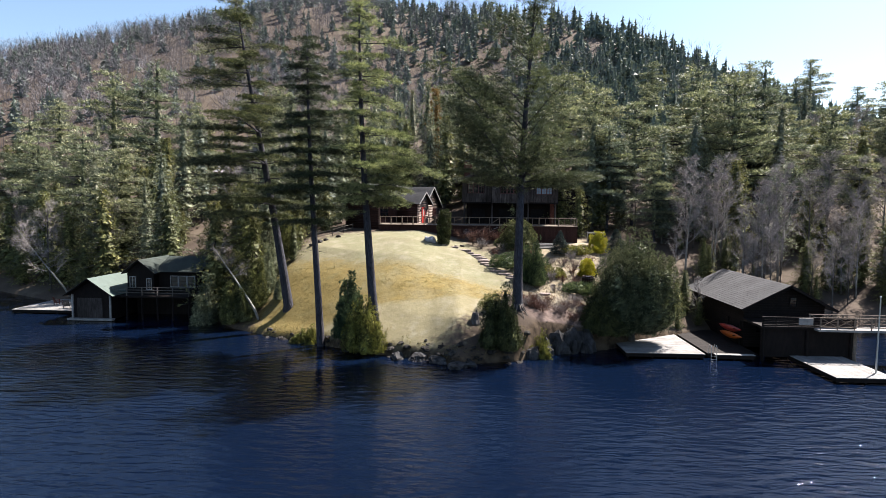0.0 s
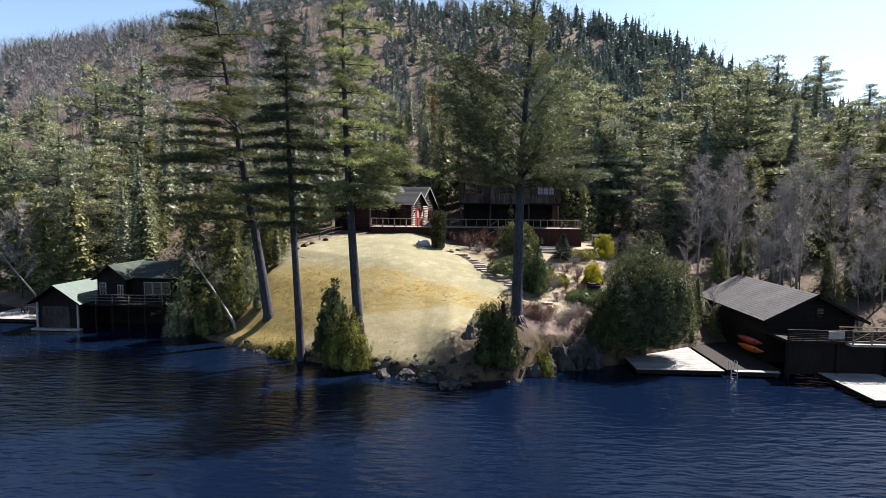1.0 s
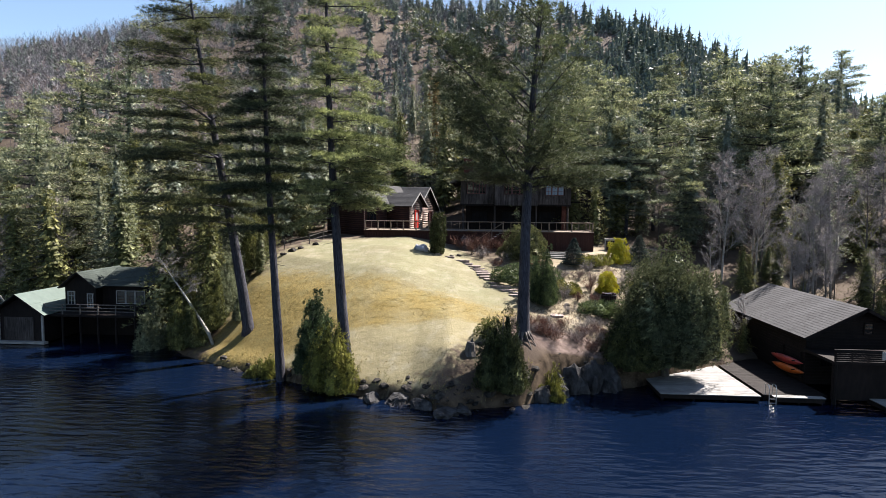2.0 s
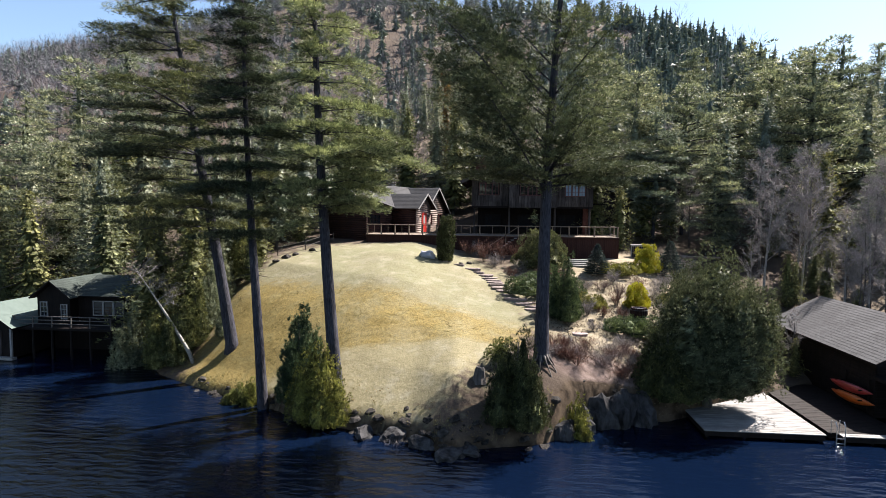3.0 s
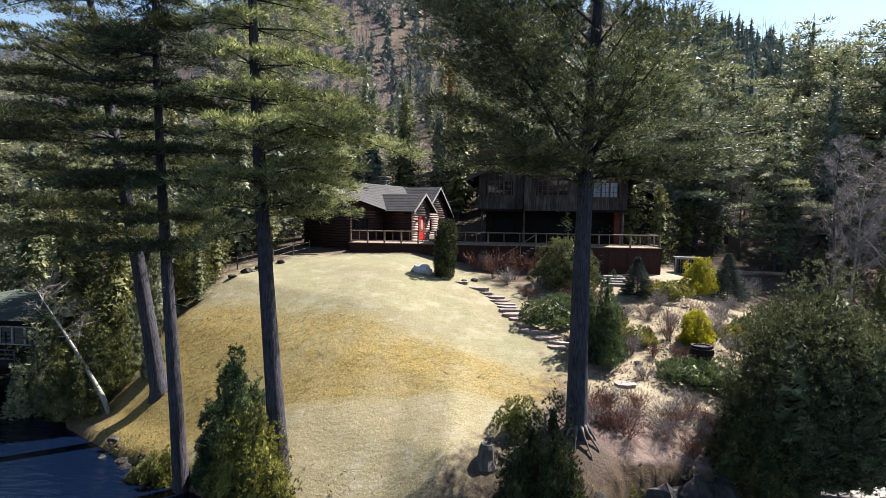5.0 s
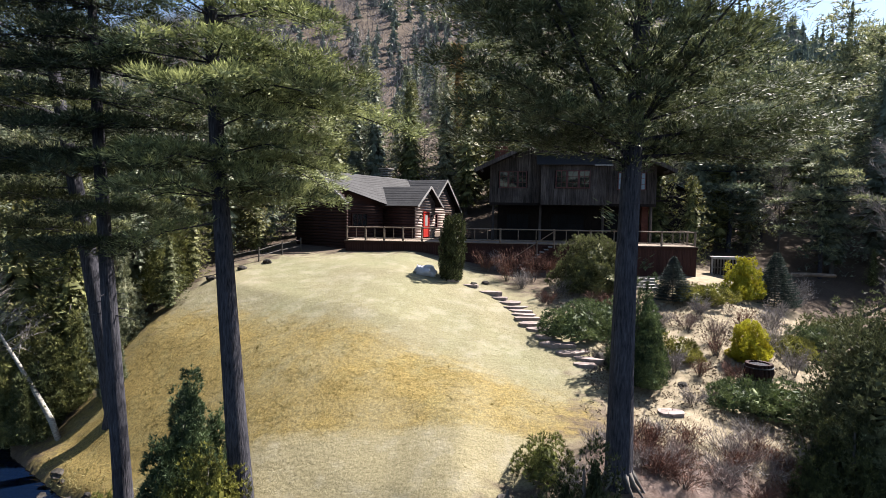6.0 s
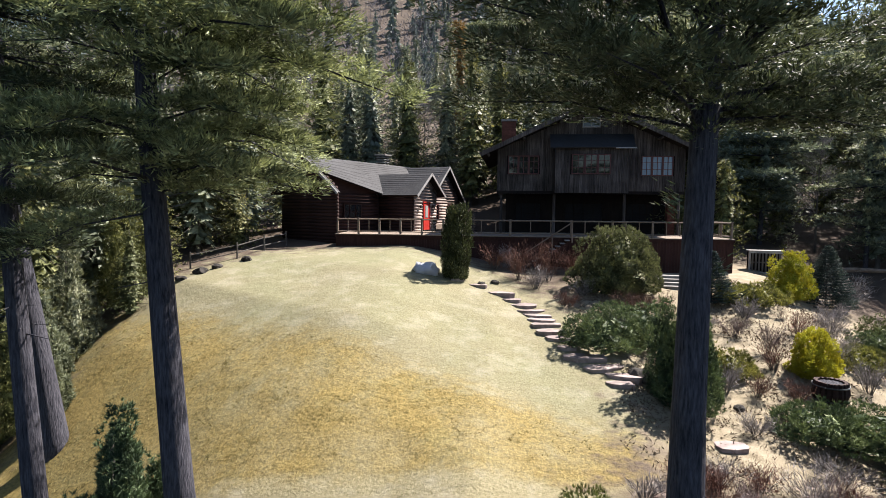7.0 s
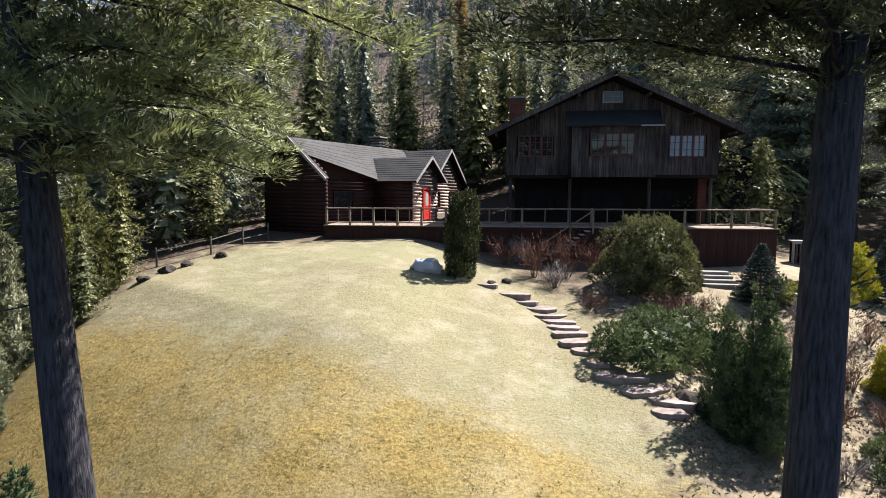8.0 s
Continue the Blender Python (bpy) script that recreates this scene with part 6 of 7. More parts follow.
def leaders_of(seed, H, R, blade, n, shape, low, flare, lift, clumps, count):
    """A bushy cedar of several pointed leaders that crowd one foot."""
    rng = np.random.default_rng(seed + 900)
    out = []
    for k in range(count):
        a = 2.4 * k + rng.uniform(-0.4, 0.4)
        q = math.sqrt((k + 0.3) / count)
        d = 0.58 * R * q
        fall, least = (0.4, 0.72) if shape > 0.3 else (0.2, 0.86)
        h = H * (1.0 - fall * q * q) * (rng.uniform(least, 1.03) if k else 1.0)
        r = R * rng.uniform(0.4, 0.52)
        tri = cloud(seed + 13 * k, h, r, blade, int(1.15 * n / count), shape + 0.3, low * rng.uniform(0.7, 1.3), flare, 7, lift, max(90, clumps // count), 0.36)
        tri = tri + np.array((d * math.cos(a), d * math.sin(a), 0.0))
        tri[..., 0] += 0.06 * q * math.cos(a) * tri[..., 2]
        tri[..., 1] += 0.06 * q * math.sin(a) * tri[..., 2]
        out.append(tri)
    return np.concatenate(out)


def shrub(name, x, y, H, R, mat, label, n, seed, shape=0.55, flare=1.0, blade=CB, category="shrub", lift=0.5, stem="bark2", group="", dz=-0.05, turn=0, trunk=True, low=0.0, clumps=0, leaders=0):
    bm = None
    if trunk:
        bm = tube(bmesh.new(), [(0, 0, -0.3), (0.02 * R, 0, 0.45 * H), (0, 0.02 * R, 0.85 * H)], [0.03 * H, 0.02 * H, 0.006 * H], 6)
    if leaders:
        tri = leaders_of(seed, H, R, blade, n, shape, low, flare, lift, clumps, leaders)
    else:
        tri = cloud(seed, H, R, blade, n, shape, low, flare, 7, lift, clumps)
    return plant(name, at(x, y, dz, turn), (bm, tri), stem, mat, label, category, group, "foliage")


def brush(x, y, H, R, n, seed, mat="twig", label="leafless brushwood with thin grey stems", group="leafless garden shrubs"):
    """A leafless shrub: stems fanning from one foot."""
    rng = np.random.default_rng(seed)
    e = thing("bare_shrub", at(x, y, -0.05), label, "shrub", group)
    bm = bmesh.new()
    tips = []
    for k in range(12):
        a, r = rng.uniform(0, 6.283), R * rng.uniform(0.2, 0.9)
        p = Vector((r * math.cos(a), r * math.sin(a), H * rng.uniform(0.6, 1.0)))
        tube(bm, [(0.1 * p.x, 0.1 * p.y, -0.1), (0.5 * p.x, 0.5 * p.y, 0.55 * p.z), p], [0.02, 0.012, 0.004], 4)
        tips.append(p)
    part("stem_fan", bm, M["bark2"], e)
    t = np.array([tips[i] for i in rng.integers(0, 12, n)])
    q = rng.uniform(0.25, 1, (n, 1))
    P = t * q + rng.normal(0, 0.12 * R, (n, 3))
    P[:, 2] = np.maximum(P[:, 2], 0.05)
    D = unit(t * (1, 1, 0.5) / R + (0, 0, 0.7))
    part("twiggy_top", tri_mesh("twiggy_top", blades(rng, P, D, 0.32 * min(1.4, H ** 0.5), 0.008, 2, 0.5), M[mat]), None, e)
    return e


def whorled_cone(seed, H, R):
    """A neat young spruce: close whorls of short boughs, each a flat spray with side shoots, down to the ground."""
    rng = np.random.default_rng(seed)
    P, D = [], []
    z = 0.1
    while z < 0.97 * H:
        q = 1 - z / H
        reach = R * (q ** 0.85) * 1.02
        for a in rng.uniform(0, 0.6) + np.linspace(0, 6.283, int(9 + 13 * q), endpoint=False):
            a = a + rng.normal(0, 0.12)
            u, v = np.array((math.cos(a), math.sin(a), 0.0)), np.array((-math.sin(a), math.cos(a), 0.0))
            ln = max(0.06, reach * rng.uniform(0.86, 1.1))
            for k in np.linspace(0.3, 1.0, int(4 + 9 * q)):
                spot = u * ln * k + (0, 0, z + 0.16 * ln * k * k - 0.1 * ln * k)
                for side in (-1, 0, 1):
                    P.append(spot + v * side * 0.16 * ln * (1.15 - k) + rng.normal(0, 0.012, 3))
                    D.append(u + v * 0.75 * side + (0, 0, 0.22))
        z += 0.1 + 0.07 * q
    P, D = np.array(P), unit(np.array(D))
    return np.concatenate([blades(rng, P, D, 0.12, 0.012, 5, 0.38), blades(rng, np.array([(0, 0, 0.93 * H)] * 8), np.array([(0, 0, 1.0)] * 8), 0.2, 0.012, 2, 0.16)])


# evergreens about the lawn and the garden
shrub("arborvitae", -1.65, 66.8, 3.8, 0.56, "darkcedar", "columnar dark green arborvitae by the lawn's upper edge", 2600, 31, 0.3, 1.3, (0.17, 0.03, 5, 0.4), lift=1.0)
shrub("yew_bush", 7.2, 67.3, 3.3, 2.3, "suncedar", "large rounded yew clipped before the deck", 5200, 32, 0.42, 1.2, (0.15, 0.0125, 12, 0.45), clumps=90)
shrub("garden_cedar", 7.9, 57.2, 4.6, 1.7, "juniper", "dense conical cedar beside the stone path", 5200, 33, 0.6, 1.3, (0.15, 0.0125, 12, 0.45), lift=0.8, clumps=60, leaders=4)
shrub("gold_cypress", 16.9, 69.2, 2.35, 1.02, "gold", "bright golden cypress mound", 2900, 34, 0.8, 1.2, (0.13, 0.022, 6, 0.5), clumps=40, group="golden cypresses")
shrub("gold_cypress", 13.95, 60.2, 1.75, 0.84, "gold", "smaller golden cypress beside the barrel", 2400, 35, 0.72, 1.2, (0.13, 0.022, 6, 0.5), clumps=40, group="golden cypresses")
for x, y, H, R, s in ((12.0, 66.9, 2.75, 1.2, 36), (19.2, 69.9, 3.6, 1.6, 37)):
    trunk = tube(bmesh.new(), [(0, 0, -0.2), (0, 0, 0.95 * H)], [0.05, 0.008], 6)
    plant("blue_spruce", at(x, y, -0.05, 30 * s), (trunk, whorled_cone(s, H, R)), "bark2", "blue", "small dense blue-grey spruce cone", "tree", "small blue spruces", "foliage")
for x, y, H, R, s, mt in ((5.6, 60.6, 1.2, 1.8, 41, "juniper"), (6.9, 62.6, 1.0, 1.5, 42, "juniper"), (8.6, 61.6, 1.1, 1.4, 43, "juniper"), (14.2, 56.3, 0.9, 1.9, 44, "juniper"), (12.2, 56.3, 0.8, 1.4, 45, "juniper"), (14.0, 67.0, 0.9, 1.5, 46, "olive"), (16.8, 62.0, 0.9, 1.1, 47, "olive"), (18.9, 64.6, 1.0, 1.2, 48, "juniper"), (10.5, 60.0, 0.8, 0.9, 49, "olive"), (20.9, 66.8, 1.3, 1.4, 50, "cedar")):
    shrub("juniper", x, y, H, R, mt, "low spreading juniper over the mulch", int(1000 * R), s, 0.32, 1.4, (0.15, 0.016, 9, 0.5), lift=0.35, group="low junipers", clumps=int(14 * R))
shrub("overhanging_cedar", 16.45, 51.8, 10.9, 3.75, "suncedar", "huge bushy cedar overhanging the dock", 24000, 51, 0.08, 1.0, (0.17, 0.018, 8, 0.5), "tree", 0.45, "bark2", low=2.0, clumps=260, leaders=15)
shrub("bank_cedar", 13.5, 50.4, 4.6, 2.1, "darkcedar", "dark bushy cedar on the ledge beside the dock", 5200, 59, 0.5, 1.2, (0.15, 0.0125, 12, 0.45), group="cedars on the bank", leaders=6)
shrub("bank_cedar", -9.3, 49.1, 5.7, 1.9, "juniper", "young pointed cedar on the bank", 7000, 52, 0.6, 1.2, (0.17, 0.016, 11, 0.5), lift=0.3, group="cedars on the bank", clumps=44, leaders=4)
shrub("bank_cedar", -7.4, 47.3, 4.7, 2.2, "olive", "yellow-green cedar at the water's edge", 5200, 53, 0.5, 1.2, (0.15, 0.0125, 12, 0.45), lift=0.3, group="cedars on the bank", clumps=46, leaders=7)
shrub("bank_cedar", -14.0, 50.5, 1.7, 1.1, "olive", "small olive cedar at the water's edge", 1100, 54, 0.5, 1.2, (0.15, 0.0125, 12, 0.45), group="cedars on the bank", leaders=5)
shrub("bank_cedar", -12.9, 50.2, 1.9, 0.9, "olive", "small olive cedar at the water's edge", 900, 55, 0.5, 1.2, (0.15, 0.0125, 12, 0.45), group="cedars on the bank", leaders=4)
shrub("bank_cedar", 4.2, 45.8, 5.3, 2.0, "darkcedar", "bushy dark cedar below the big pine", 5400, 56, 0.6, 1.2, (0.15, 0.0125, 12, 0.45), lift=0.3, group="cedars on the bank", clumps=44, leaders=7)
shrub("bank_cedar", 7.6, 47.4, 3.2, 1.5, "olive", "bright bushy cedar on the rock ledge", 2000, 57, 0.42, 1.2, (0.15, 0.0125, 12, 0.45), group="cedars on the bank", dz=-0.6, clumps=26, leaders=6)
shrub("bank_cedar", 3.4, 49.6, 1.2, 0.8, "olive", "low sprout at the lawn's edge", 500, 58, 0.45, 1.2, (0.15, 0.0125, 12, 0.45), group="cedars on the bank")
for i, (x, y, H, R) in enumerate(((-20.6, 57.6, 5.0, 1.5), (-18.3, 57.4, 2.4, 0.8), (-22.6, 58.2, 6.5, 1.9), (-20.5, 61.0, 6.0, 1.6), (-20.0, 64.5, 6.5, 1.8), (-26.5, 58.2, 6, 2.0), (-21.4, 56.3, 4.6, 1.5), (-20.2, 58.9, 5.0, 1.4), (-22.9, 56.6, 5.4, 1.6))):
    shrub("shore_cedar", x, y, H, R, "spruce" if i % 2 else "cedar", "dark shaggy cedar crowding the lawn's west edge", int(1600 * R), 60 + i, 0.55, 1.1, (0.22, 0.022, 9, 0.5), "tree", 0.4, group="cedars west of the lawn", clumps=40, leaders=4)

# leafless shrubs
for i, (x, y, H, R, mt) in enumerate(((1.9, 68.3, 2.1, 1.2, "twig_red"), (3.5, 68.7, 2.2, 1.2, "twig_red"), (2.8, 67.2, 1.2, 0.9, "twig"), (7.6, 64.5, 1.0, 1.5, "twig_red"), (8.8, 65.0, 0.9, 1.2, "twig_red"), (6.0, 61.2, 1.0, 0.9, "twig"),
                                      (8.4, 51.6, 0.6, 1.3, "twig_rose"), (9.8, 50.9, 0.6, 1.2, "twig_rose"), (7.2, 50.4, 0.5, 1.0, "twig_rose"), (10.9, 52.3, 0.7, 1.3, "twig_rose"), (11.8, 53.7, 0.8, 1.1, "twig"), (12.3, 57.9, 0.9, 0.7, "twig_red"),
                                      (12.8, 61.7, 1.3, 0.8, "twig_rose"), (11.8, 63.2, 0.8, 0.9, "twig_rose"), (15.2, 61.4, 1.3, 1.2, "twig"), (16.8, 64.6, 1.2, 1.2, "twig"), (4.3, 48.9, 0.9, 0.9, "twig"), (9.9, 58.4, 1.2, 1.0, "twig"), (20.6, 70.6, 2.2, 1.5, "twig"), (19.5, 61.5, 2.0, 1.4, "twig_red"), (13.0, 52.4, 1.3, 1.2, "twig"), (-2.5, 44.9, 0.9, 0.9, "twig"), (22.5, 64.5, 3.0, 1.6, "twig_red"), (0.4, 69.6, 1.5, 1.1, "twig_red"), (4.9, 69.9, 1.7, 1.2, "twig_red"), (1.4, 70.5, 1.4, 1.0, "twig"), (3.0, 70.4, 1.6, 1.1, "twig_red"))):
    brush(x, y, H, R, int(420 * R), 80 + i, mt)

# the leaning dead birch over the stilt house
lb = plant("leaning_birch", pose(-19.7, 55.7, height(-19.7, 55.7) - 0.1), bare(7, 7.4, 2.8, 0.17, 260, lean=(-4.6, 0.3), first=0.55, tw=(0.8, 0.012), up=0.5, fork=12), "birch", "twig", "leaning dead white birch over the water")
plant("fallen_birch", pose(-49.5, 69.5, height(-49.5, 69.5)), bare(8, 9, 3.4, 0.14, 420, lean=(-5.5, -1.5), first=0.3, tw=(1.1, 0.018), up=0.6, fork=16), "birch", "twig", "pale dead birch leaning from the west shore")

# stones
ROCKS = random.Random(77)
sx, sy = [p[0] for p in SHORE], [p[1] for p in SHORE]
for i in range(90):
    x = ROCKS.uniform(-18.5, 12.5)
    y = float(np.interp(x, sx, sy)) + ROCKS.uniform(-0.5, 0.75)
    s = ROCKS.choice((0.1, 0.15, 0.22, 0.32)) * ROCKS.uniform(0.8, 1.3)
    o = part("rock", lump(i + 3, s * 1.25, s, s * 0.75, 0.45, 2), M["rock"])
    tagged(o, "grey lichened boulder at the waterline", "rock", "boulders along the shore")
    o.matrix_basis = pose(x, y, max(-0.12, height(x, y) - 0.1), ROCKS.uniform(-15, 15), ROCKS.uniform(-15, 15), ROCKS.uniform(0, 360))
for i in range(70):
    x = ROCKS.uniform(-3, 6.5)
    y = float(np.interp(x, sx, sy)) + ROCKS.uniform(-0.3, 1.5)
    s = ROCKS.choice((0.09, 0.13, 0.18, 0.26)) * ROCKS.uniform(0.8, 1.3)
    o = part("rock", lump(i + 120, s * 1.3, s, s * 0.7, 0.6, 2), M["rock"])
    tagged(o, "broken grey stone on the bank", "rock", "boulders along the shore")
    o.matrix_basis = pose(x, y, height(x, y) - 0.06, ROCKS.uniform(-25, 25), ROCKS.uniform(-25, 25), ROCKS.uniform(0, 360))
for i, (x, y, z, a, b, c) in enumerate(((9.2, 49.0, 0.1, 1.3, 0.9, 1.9), (10.6, 49.6, 0.1, 1.5, 1.0, 1.8), (12.0, 50.0, 0.0, 1.3, 0.9, 1.7), (8.0, 48.3, 0.1, 0.9, 0.7, 1.2), (6.9, 47.0, 0.0, 0.9, 0.7, 0.9), (0.6, 43.8, -0.1, 1.1, 0.7, 0.5), (1.7, 44.2, -0.1, 0.8, 0.6, 0.5), (-0.8, 44.7, -0.1, 0.9, 0.6, 0.6), (-2.6, 45.6, 0.0, 0.8, 0.6, 0.6), (-4.4, 46.1, 0.0, 1.0, 0.5, 0.55))):
    o = part("rock_ledge", lump(200 + i, a, b, c, 0.4, 3), M["ledge"])
    tagged(o, "dark cracked ledge rock dropping into the lake", "rock", "ledges along the shore")
    o.matrix_basis = pose(x, y, z, 0, 0, i * 50)
for i, (x, y, s) in enumerate(((-16.4, 66.2, 0.35), (-15.8, 67.0, 0.28), (-14.6, 68.3, 0.3), (-17.0, 65.2, 0.25), (19.0, 63.4, 0.6), (19.9, 63.0, 0.5), (18.2, 62.6, 0.45), (6.6, 58.2, 0.5), (9.6, 63.2, 0.35), (-0.2, 66.4, 0.22), (0.5, 66.9, 0.2), (10.0, 57.3, 0.2), (11.2, 60.7, 0.25))):
    o = part("garden_rock", lump(300 + i, s * 1.3, s, s * 0.8, 0.35, 2), M["rock"])
    tagged(o, "pale weathered rock set in the garden", "rock", "rocks in the garden")
    o.matrix_basis = pose(x, y, height(x, y) + 0.02, 0, 0, i * 70)


def flagstone(seed, w, d, h):
    """An uneven flat stone with a broken outline."""
    rng = random.Random(seed)
    bm = bmesh.new()
    n = 9
    turns = [6.283 * (k + rng.uniform(-0.3, 0.3)) / n for k in range(n)]
    square = [1 / max(abs(math.cos(a)), abs(math.sin(a))) ** 0.6 for a in turns]
    ring = [(w * math.cos(a) * q * rng.uniform(0.78, 1.02), d * math.sin(a) * q * rng.uniform(0.78, 1.02)) for a, q in zip(turns, square)]
    top = [bm.verts.new((x * 0.98, y * 0.98, h + rng.uniform(-0.012, 0.012))) for x, y in ring]
    mid = [bm.verts.new((x, y, h - 0.016)) for x, y in ring]
    low = [bm.verts.new((x * 0.97, y * 0.97, -0.25)) for x, y in ring]
    bm.faces.new(top)
    for a, b in ((top, mid), (mid, low)):
        for k in range(n):
            bm.faces.new((a[k], b[k], b[(k + 1) % n], a[(k + 1) % n]))
    bmesh.ops.recalc_face_normals(bm, faces=bm.faces)
    return bm


STEPS = ((0.75, 65.5, 0.9, 0.42), (1.4, 65.0, 0.6, 0.35), (2.1, 64.6, 0.8, 0.42), (2.45, 63.95, 0.75, 0.32), (2.7, 63.4, 0.8, 0.32), (2.9, 62.9, 0.75, 0.32), (3.1, 62.35, 0.85, 0.36), (3.35, 61.65, 0.9, 0.40), (3.55, 60.95, 0.7, 0.36), (3.9, 60.1, 0.5, 0.32), (4.6, 59.3, 1.05, 0.5), (5.2, 58.55, 0.9, 0.42), (5.9, 58.0, 0.8, 0.4), (5.6, 57.3, 0.6, 0.35), (8.8, 54.8, 0.6, 0.36), (-1.6, 66.5, 0.5, 0.3), (-0.4, 66.2, 0.6, 0.3))
for i, (x, y, w, d) in enumerate(STEPS):
    o = part("stone_step", flagstone(400 + i, w, d, 0.075), M["flag"])
    tagged(o, "flat reddish-grey flagstone step in the grass", "step", "flagstone steps up the lawn")
    o.matrix_basis = pose(x, y, height(x, y) - 0.0, 2 * (i % 3 - 1), 0, -12 + 9 * (i % 4))
for i in range(4):
    o = part("terrace_step", boxed(-1.1 + 0.1 * i, 1.1 - 0.05 * i, -0.22, 0.25, -0.3, 0.0, bev=0.02), M["stone"])
    tagged(o, "broad pale stone step below the deck", "step", "terrace steps")
    o.matrix_basis = pose(10.6, 68.4 + 0.42 * i, height(10.6, 68.4) + 0.12 + 0.15 * i, 0, 0, -4)

tarp = tagged(part("tarpaulin", lump(9, 0.75, 0.5, 0.5, 0.5, 3), M["cloth"], smooth=True), "crumpled pale tarpaulin heaped on the lawn", "tarpaulin")
tarp.matrix_basis = pose(-3.3, 66.3, height(-3.3, 66.3) + 0.1, 0, 12, 20)
stump = thing("tree_stump", at(2.05, 48.0, -0.05), "grey weathered tree stump at the lawn's edge", "stump")
part("stump_body", tube(bmesh.new(), [(0, 0, -0.2), (0, 0, 0.15), (0.03, 0, 0.6), (0.05, 0, 0.75)], [0.5, 0.36, 0.3, 0.24], 9), M["bark2"], stump)
part("splinter", tube(bmesh.new(), [(0.1, 0, 0.6), (0.14, 0.02, 1.0)], [0.12, 0.03], 5), M["bark2"], stump)
barrel = thing("barrel_planter", at(13.65, 58.3, -0.02), "half-barrel planter with iron hoops", "planter")
for k in range(18):
    a = 6.283 * k / 18
    bm = bmesh.new()
    tube(bm, [(0.46 * math.cos(a), 0.46 * math.sin(a), 0), (0.55 * math.cos(a), 0.55 * math.sin(a), 0.4), (0.5 * math.cos(a), 0.5 * math.sin(a), 0.85)], [0.085, 0.1, 0.09], 5)
    part("stave", bm, M["logdark"], barrel)
for z, r in ((0.15, 0.57), (0.7, 0.62)):
    part("hoop", tube(bmesh.new(), [(r * math.cos(6.283 * k / 20), r * math.sin(6.283 * k / 20), z) for k in range(21)], [0.03] * 21, 5), M["black"], barrel)
part("soil", tube(bmesh.new(), [(0, 0, 0.6), (0, 0, 0.78)], [0.48, 0.46], 14), M["bark"], barrel)

# slatted white garden frame, log wall, fence, firewood
gf = thing("garden_lattice", pose(17.6, 74.0, height(17.6, 74.0), 0, 0, -6), "white-framed lattice bin standing by the deck", "lattice bin")
for a in ((-1.05, 1.05, -0.05, 0.05, 1.32, 1.45), (-1.05, 1.05, -0.05, 0.05, 0, 0.12), (-1.05, -0.93, -0.05, 0.05, 0.12, 1.32), (0.93, 1.05, -0.05, 0.05, 0.12, 1.32)):
    part("frame_bar", boxed(*a), M["trim"], gf)
for i in range(9):
    part("slat", boxed(-0.86 + i * 0.2, -0.76 + i * 0.2, -0.02, 0.03, 0.12, 1.32), M["bark2"], gf)
part("cross_bar", boxed(-0.93, 0.93, -0.03, 0.02, 0.68, 0.76), M["bark2"], gf)
part("back_panel", boxed(-1.0, 1.0, 0.5, 0.55, 0, 1.35), M["dark"], gf)
part("lid", boxed(-1.08, 1.08, -0.06, 0.6, 1.452, 1.5), M["trim"], gf)
lw = thing("log_border", pose(19.5, 76.5, height(19.5, 76.5)), "long peeled logs edging the drive", "log border")
for i, (x0, x1, y, z) in enumerate(((-1.6, 3.4, 0, 0.18), (-2.0, 1.0, 0.8, 0.2), (2.6, 6.5, -0.5, 0.1))):
    part("log", tube(bmesh.new(), [(x0, y, z), ((x0 + x1) / 2, y + 0.1, z + 0.04), (x1, y, z)], [0.17, 0.16, 0.13], 8), M["rail"], lw)

fence = thing("split_rail_fence", pose(0, 0, 0), "grey split-rail fence along the lawn's edge", "fence")
fpts = [(-17.6, 67.2), (-15.4, 68.7), (-14.4, 70.4), (-13.6, 72.0)]
for x, y in fpts:
    h = height(x, y)
    part("fence_post", tube(bmesh.new(), [(x, y, h - 0.3), (x, y, h + 1.0)], [0.055, 0.05], 6), M["bark2"], fence)
for (x0, y0), (x1, y1) in zip(fpts, fpts[1:]):
    for z in (0.35, 0.8):
        part("fence_rail", tube(bmesh.new(), [(x0, y0, height(x0, y0) + z), (x1, y1, height(x1, y1) + z + 0.04)], [0.032, 0.028], 5), M["bark2"], fence)

pile = thing("firewood_stack", pose(-2.4, 82.0, 11.2), "stack of split firewood beside the cabin", "firewood")
rng = random.Random(3)
fw_mesh = [mesh_of(tube(bmesh.new(), [(0, -0.25, 0), (0, 0.25, 0)], [0.09 + 0.02 * k, 0.085 + 0.02 * k], 5), "split_log", M["rail"]) for k in range(2)]
for r in range(7):
    for c in range(7):
        o = part("split_log", fw_mesh[rng.randrange(2)], None, pile)
        o.matrix_basis = pose(-0.75 + c * 0.23 + 0.1 * (r % 2), rng.uniform(-0.05, 0.05), -0.9 + r * 0.19, 0, rng.uniform(0, 60), 0)
part("bearer", boxed(-0.9, 0.95, -0.2, 0.2, -1.9, -1.0), M["dark"], pile)
part("cover", boxed(-0.95, 1.0, -0.35, 0.35, 0.42, 0.47), M["dark"], pile)


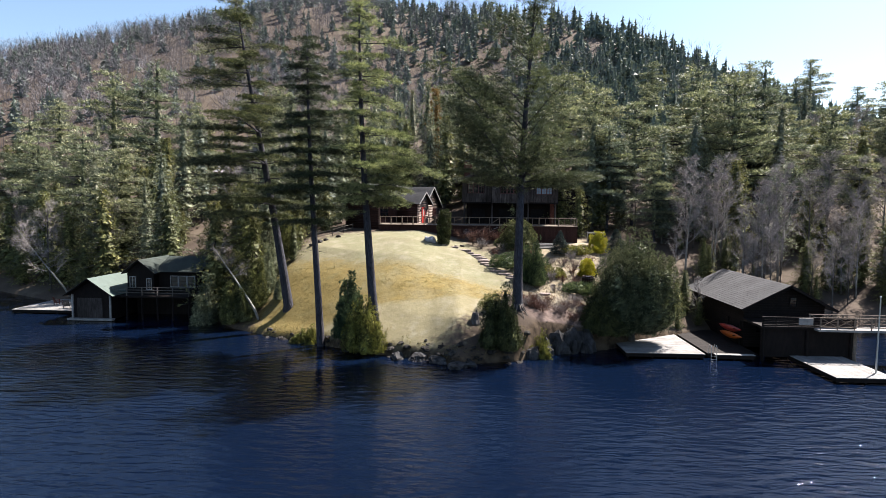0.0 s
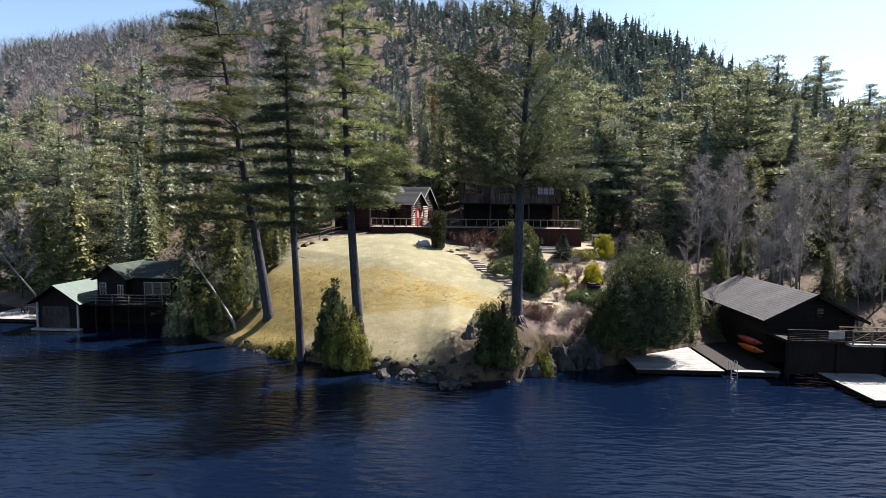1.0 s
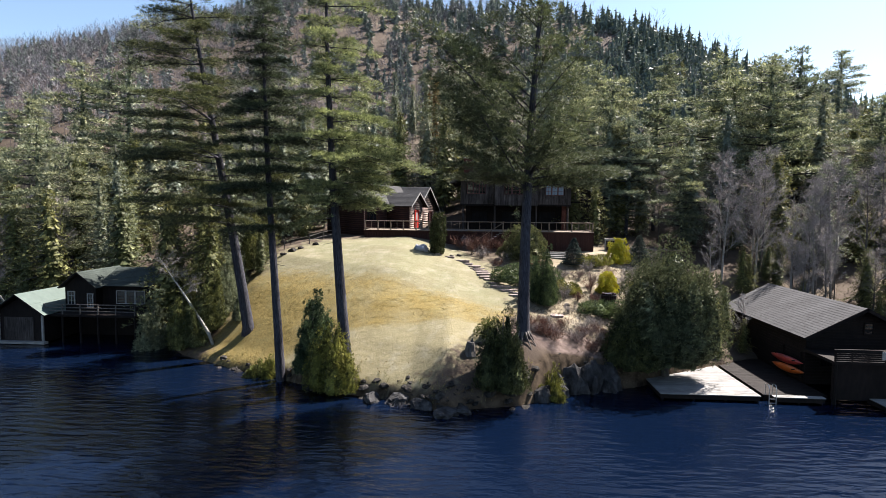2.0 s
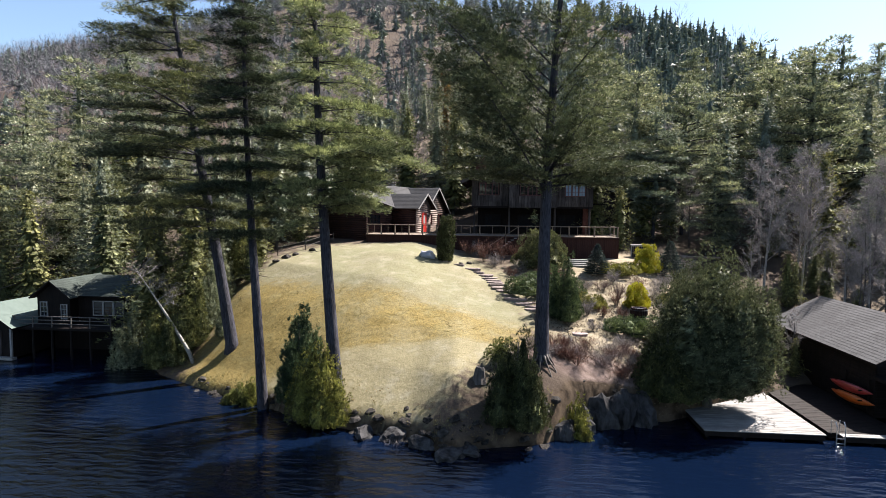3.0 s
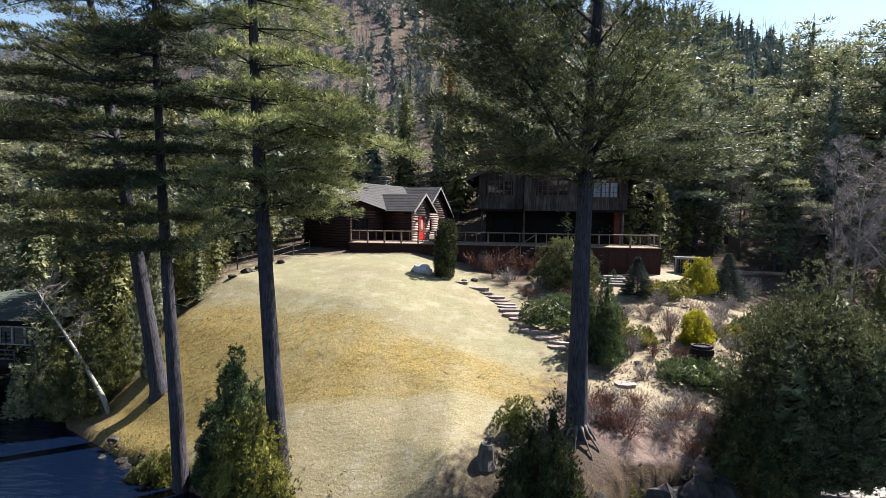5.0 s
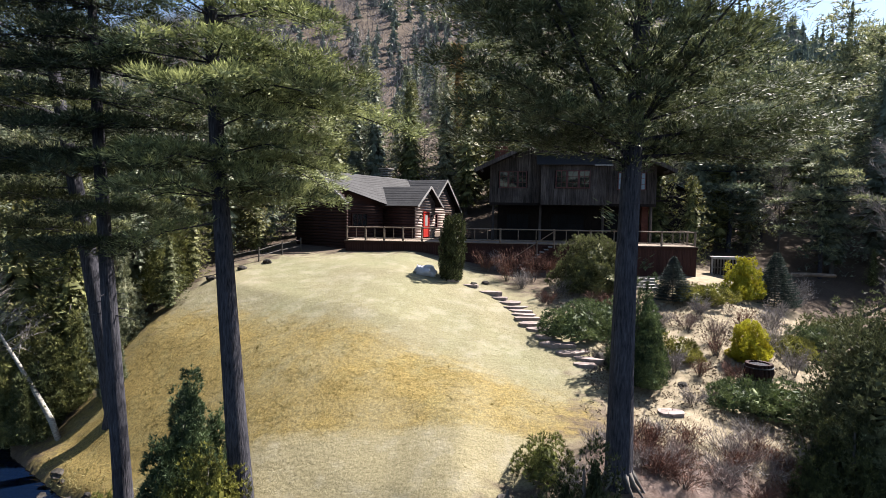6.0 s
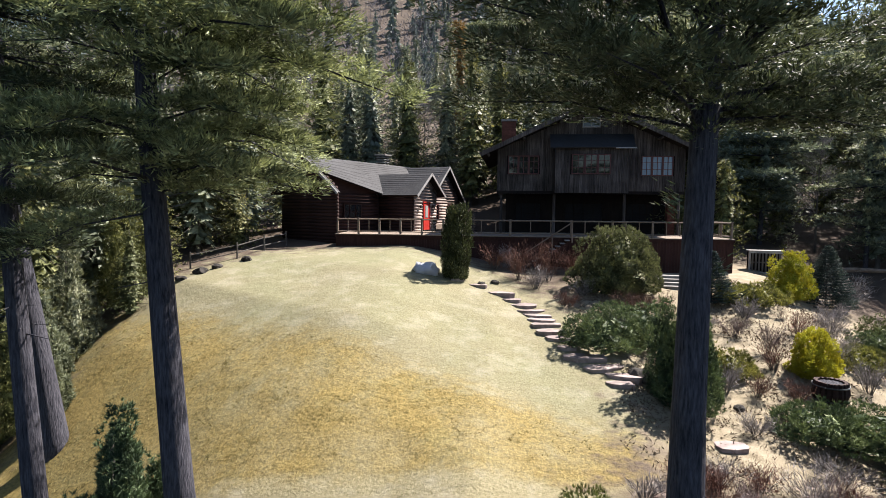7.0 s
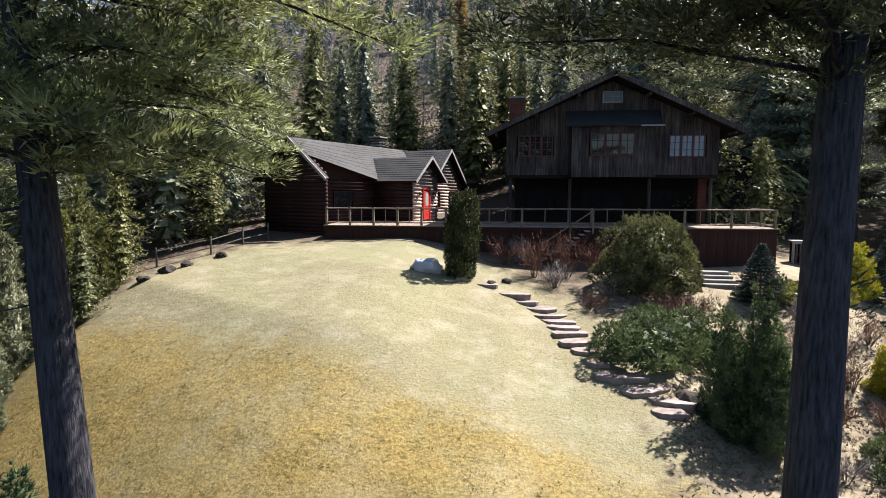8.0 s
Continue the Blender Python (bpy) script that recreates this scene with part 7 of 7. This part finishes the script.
def grass(seed, n, x0, x1, y0, y1, name, label, length, ok):
    rng = np.random.default_rng(seed)
    x, y = rng.uniform(x0, x1, n), rng.uniform(y0, y1, n)
    keep = ok(x, y)
    x, y = x[keep], y[keep]
    P = np.stack([x, y, land(x, y) - 0.01], 1)
    D = np.tile((0.15, -0.1, 1.0), (len(x), 1)) + rng.normal(0, 0.35, (len(x), 3))
    tagged(new(name, tri_mesh(name, blades(rng, P, unit(D), length, 0.010, 3, 0.5), M["grass"])), label, "grass", kind="stuff")


def on_lawn(x, y):
    return ((x + 6.5) / 12.2) ** 2 + ((y - 58.5) / 12.6) ** 2 < 1.0


grass(5, 16000, -17, 5, 48, 62, "lawn_grass", "dry straw-coloured grass blades on the lawn", 0.032, on_lawn)


def thatched(x, y):
    return (y + 0.37 * x < 55.6) & (y > 52.2) & (((x + 6.5) / 12.6) ** 2 + ((y - 58.5) / 13) ** 2 < 1.0) & (np.sin(x * 1.9 + 2 * np.sin(y * 1.3)) + np.sin(y * 2.3 - x * 0.7) > -0.9)


def tufts(seed, n, x0, x1, y0, y1, name, label, mat, length, spread, blades_each, ok):
    """Grass in separate clumps."""
    rng = np.random.default_rng(seed)
    x, y = rng.uniform(x0, x1, n), rng.uniform(y0, y1, n)
    keep = ok(x, y)
    x, y = x[keep], y[keep]
    x, y = np.repeat(x, blades_each) + rng.normal(0, spread, len(x) * blades_each), np.repeat(y, blades_each) + rng.normal(0, spread, len(y) * blades_each)
    P = np.stack([x, y, land(x, y) - 0.01], 1)
    D = np.tile((0.1, -0.45, 0.8), (len(x), 1)) + rng.normal(0, 0.4, (len(x), 3))
    tagged(new(name, tri_mesh(name, blades(rng, P, unit(D), length, 0.012, 1, 0.3), M[mat])), label, "grass", kind="stuff")


tufts(61, 2400, -19, 4, 51, 62, "lawn_tufts", "ochre tufts of matted grass on the lawn's steep face", "ochregrass", 0.065, 0.07, 10, thatched)
tufts(62, 1500, -20, 7, 43, 58, "bank_grass", "dry grass hanging over the edge of the bank", "grass", 0.3, 0.1, 14, lambda x, y: (y - np.interp(x, sx, sy) < 1.3) & (y - np.interp(x, sx, sy) > 0.35))


def in_garden(x, y):
    return (((x - 12) / 8.5) ** 2 + ((y - 60) / 11) ** 2 < 1.0) & ~on_lawn(x, y)


def litter(seed, n, x0, x1, y0, y1, name, label, mat, ok):
    """Dead stalks and leaves lying about."""
    rng = np.random.default_rng(seed)
    x, y = rng.uniform(x0, x1, n), rng.uniform(y0, y1, n)
    keep = ok(x, y) & (np.sin(x * 1.1 + 1.7 * np.sin(y * 0.8)) + np.sin(y * 1.4 + x * 0.5) + rng.normal(0, 0.6, n) > -0.2)
    x, y = x[keep], y[keep]
    P = np.stack([x, y, land(x, y) + 0.01], 1)
    D = rng.normal(0, 1, (len(x), 3)) * (1, 1, 0.45) + (0, 0, 0.35)
    tagged(new(name, tri_mesh(name, blades(rng, P, unit(D), 0.17, 0.02, 2, 0.4), M[mat])), label, "litter", kind="stuff")


litter(9, 42000, 2, 22, 48, 72, "garden_litter", "dead stalks and leaves over the garden mulch", "stalk", in_garden)
litter(10, 4000, -20, 6, 44, 58, "bank_litter", "dead leaves along the bank above the water", "rust", lambda x, y: (y - np.interp(x, sx, sy) < 2.2) & (y - np.interp(x, sx, sy) > 0.2))
for i, (x, y, H, R, mt) in enumerate(((9.0, 52.8, 0.8, 1.0, "twig_red"), (10.0, 55.8, 0.7, 0.8, "twig"), (9.3, 60.6, 0.8, 0.8, "twig_red"), (11.0, 58.3, 0.8, 0.7, "twig_red"), (12.4, 60.2, 1.0, 0.8, "twig_red"), (14.8, 63.6, 1.1, 1.0, "twig_red"), (10.4, 63.6, 0.8, 0.9, "twig"), (5.2, 66.2, 1.0, 1.0, "twig"), (4.2, 64.6, 0.7, 0.8, "twig_red"), (13.0, 65.0, 0.9, 0.9, "twig"), (6.6, 51.8, 0.8, 0.9, "twig_red"), (5.2, 51.0, 0.7, 0.8, "twig"), (12.2, 51.0, 1.0, 1.1, "twig_red"), (8.0, 50.0, 0.8, 1.0, "twig_red"), (17.8, 66.4, 1.2, 1.1, "twig"), (15.8, 59.6, 1.3, 1.0, "twig"))):
    brush(x, y, H, R, int(420 * R), 120 + i, mt)
DUFF = random.Random(31)
for i in range(16):
    brush(DUFF.uniform(6.6, 12.4), DUFF.uniform(49.9, 53.0), DUFF.uniform(0.5, 0.9), DUFF.uniform(0.7, 1.2), 420, 160 + i, "twig_red" if i % 3 else "twig")
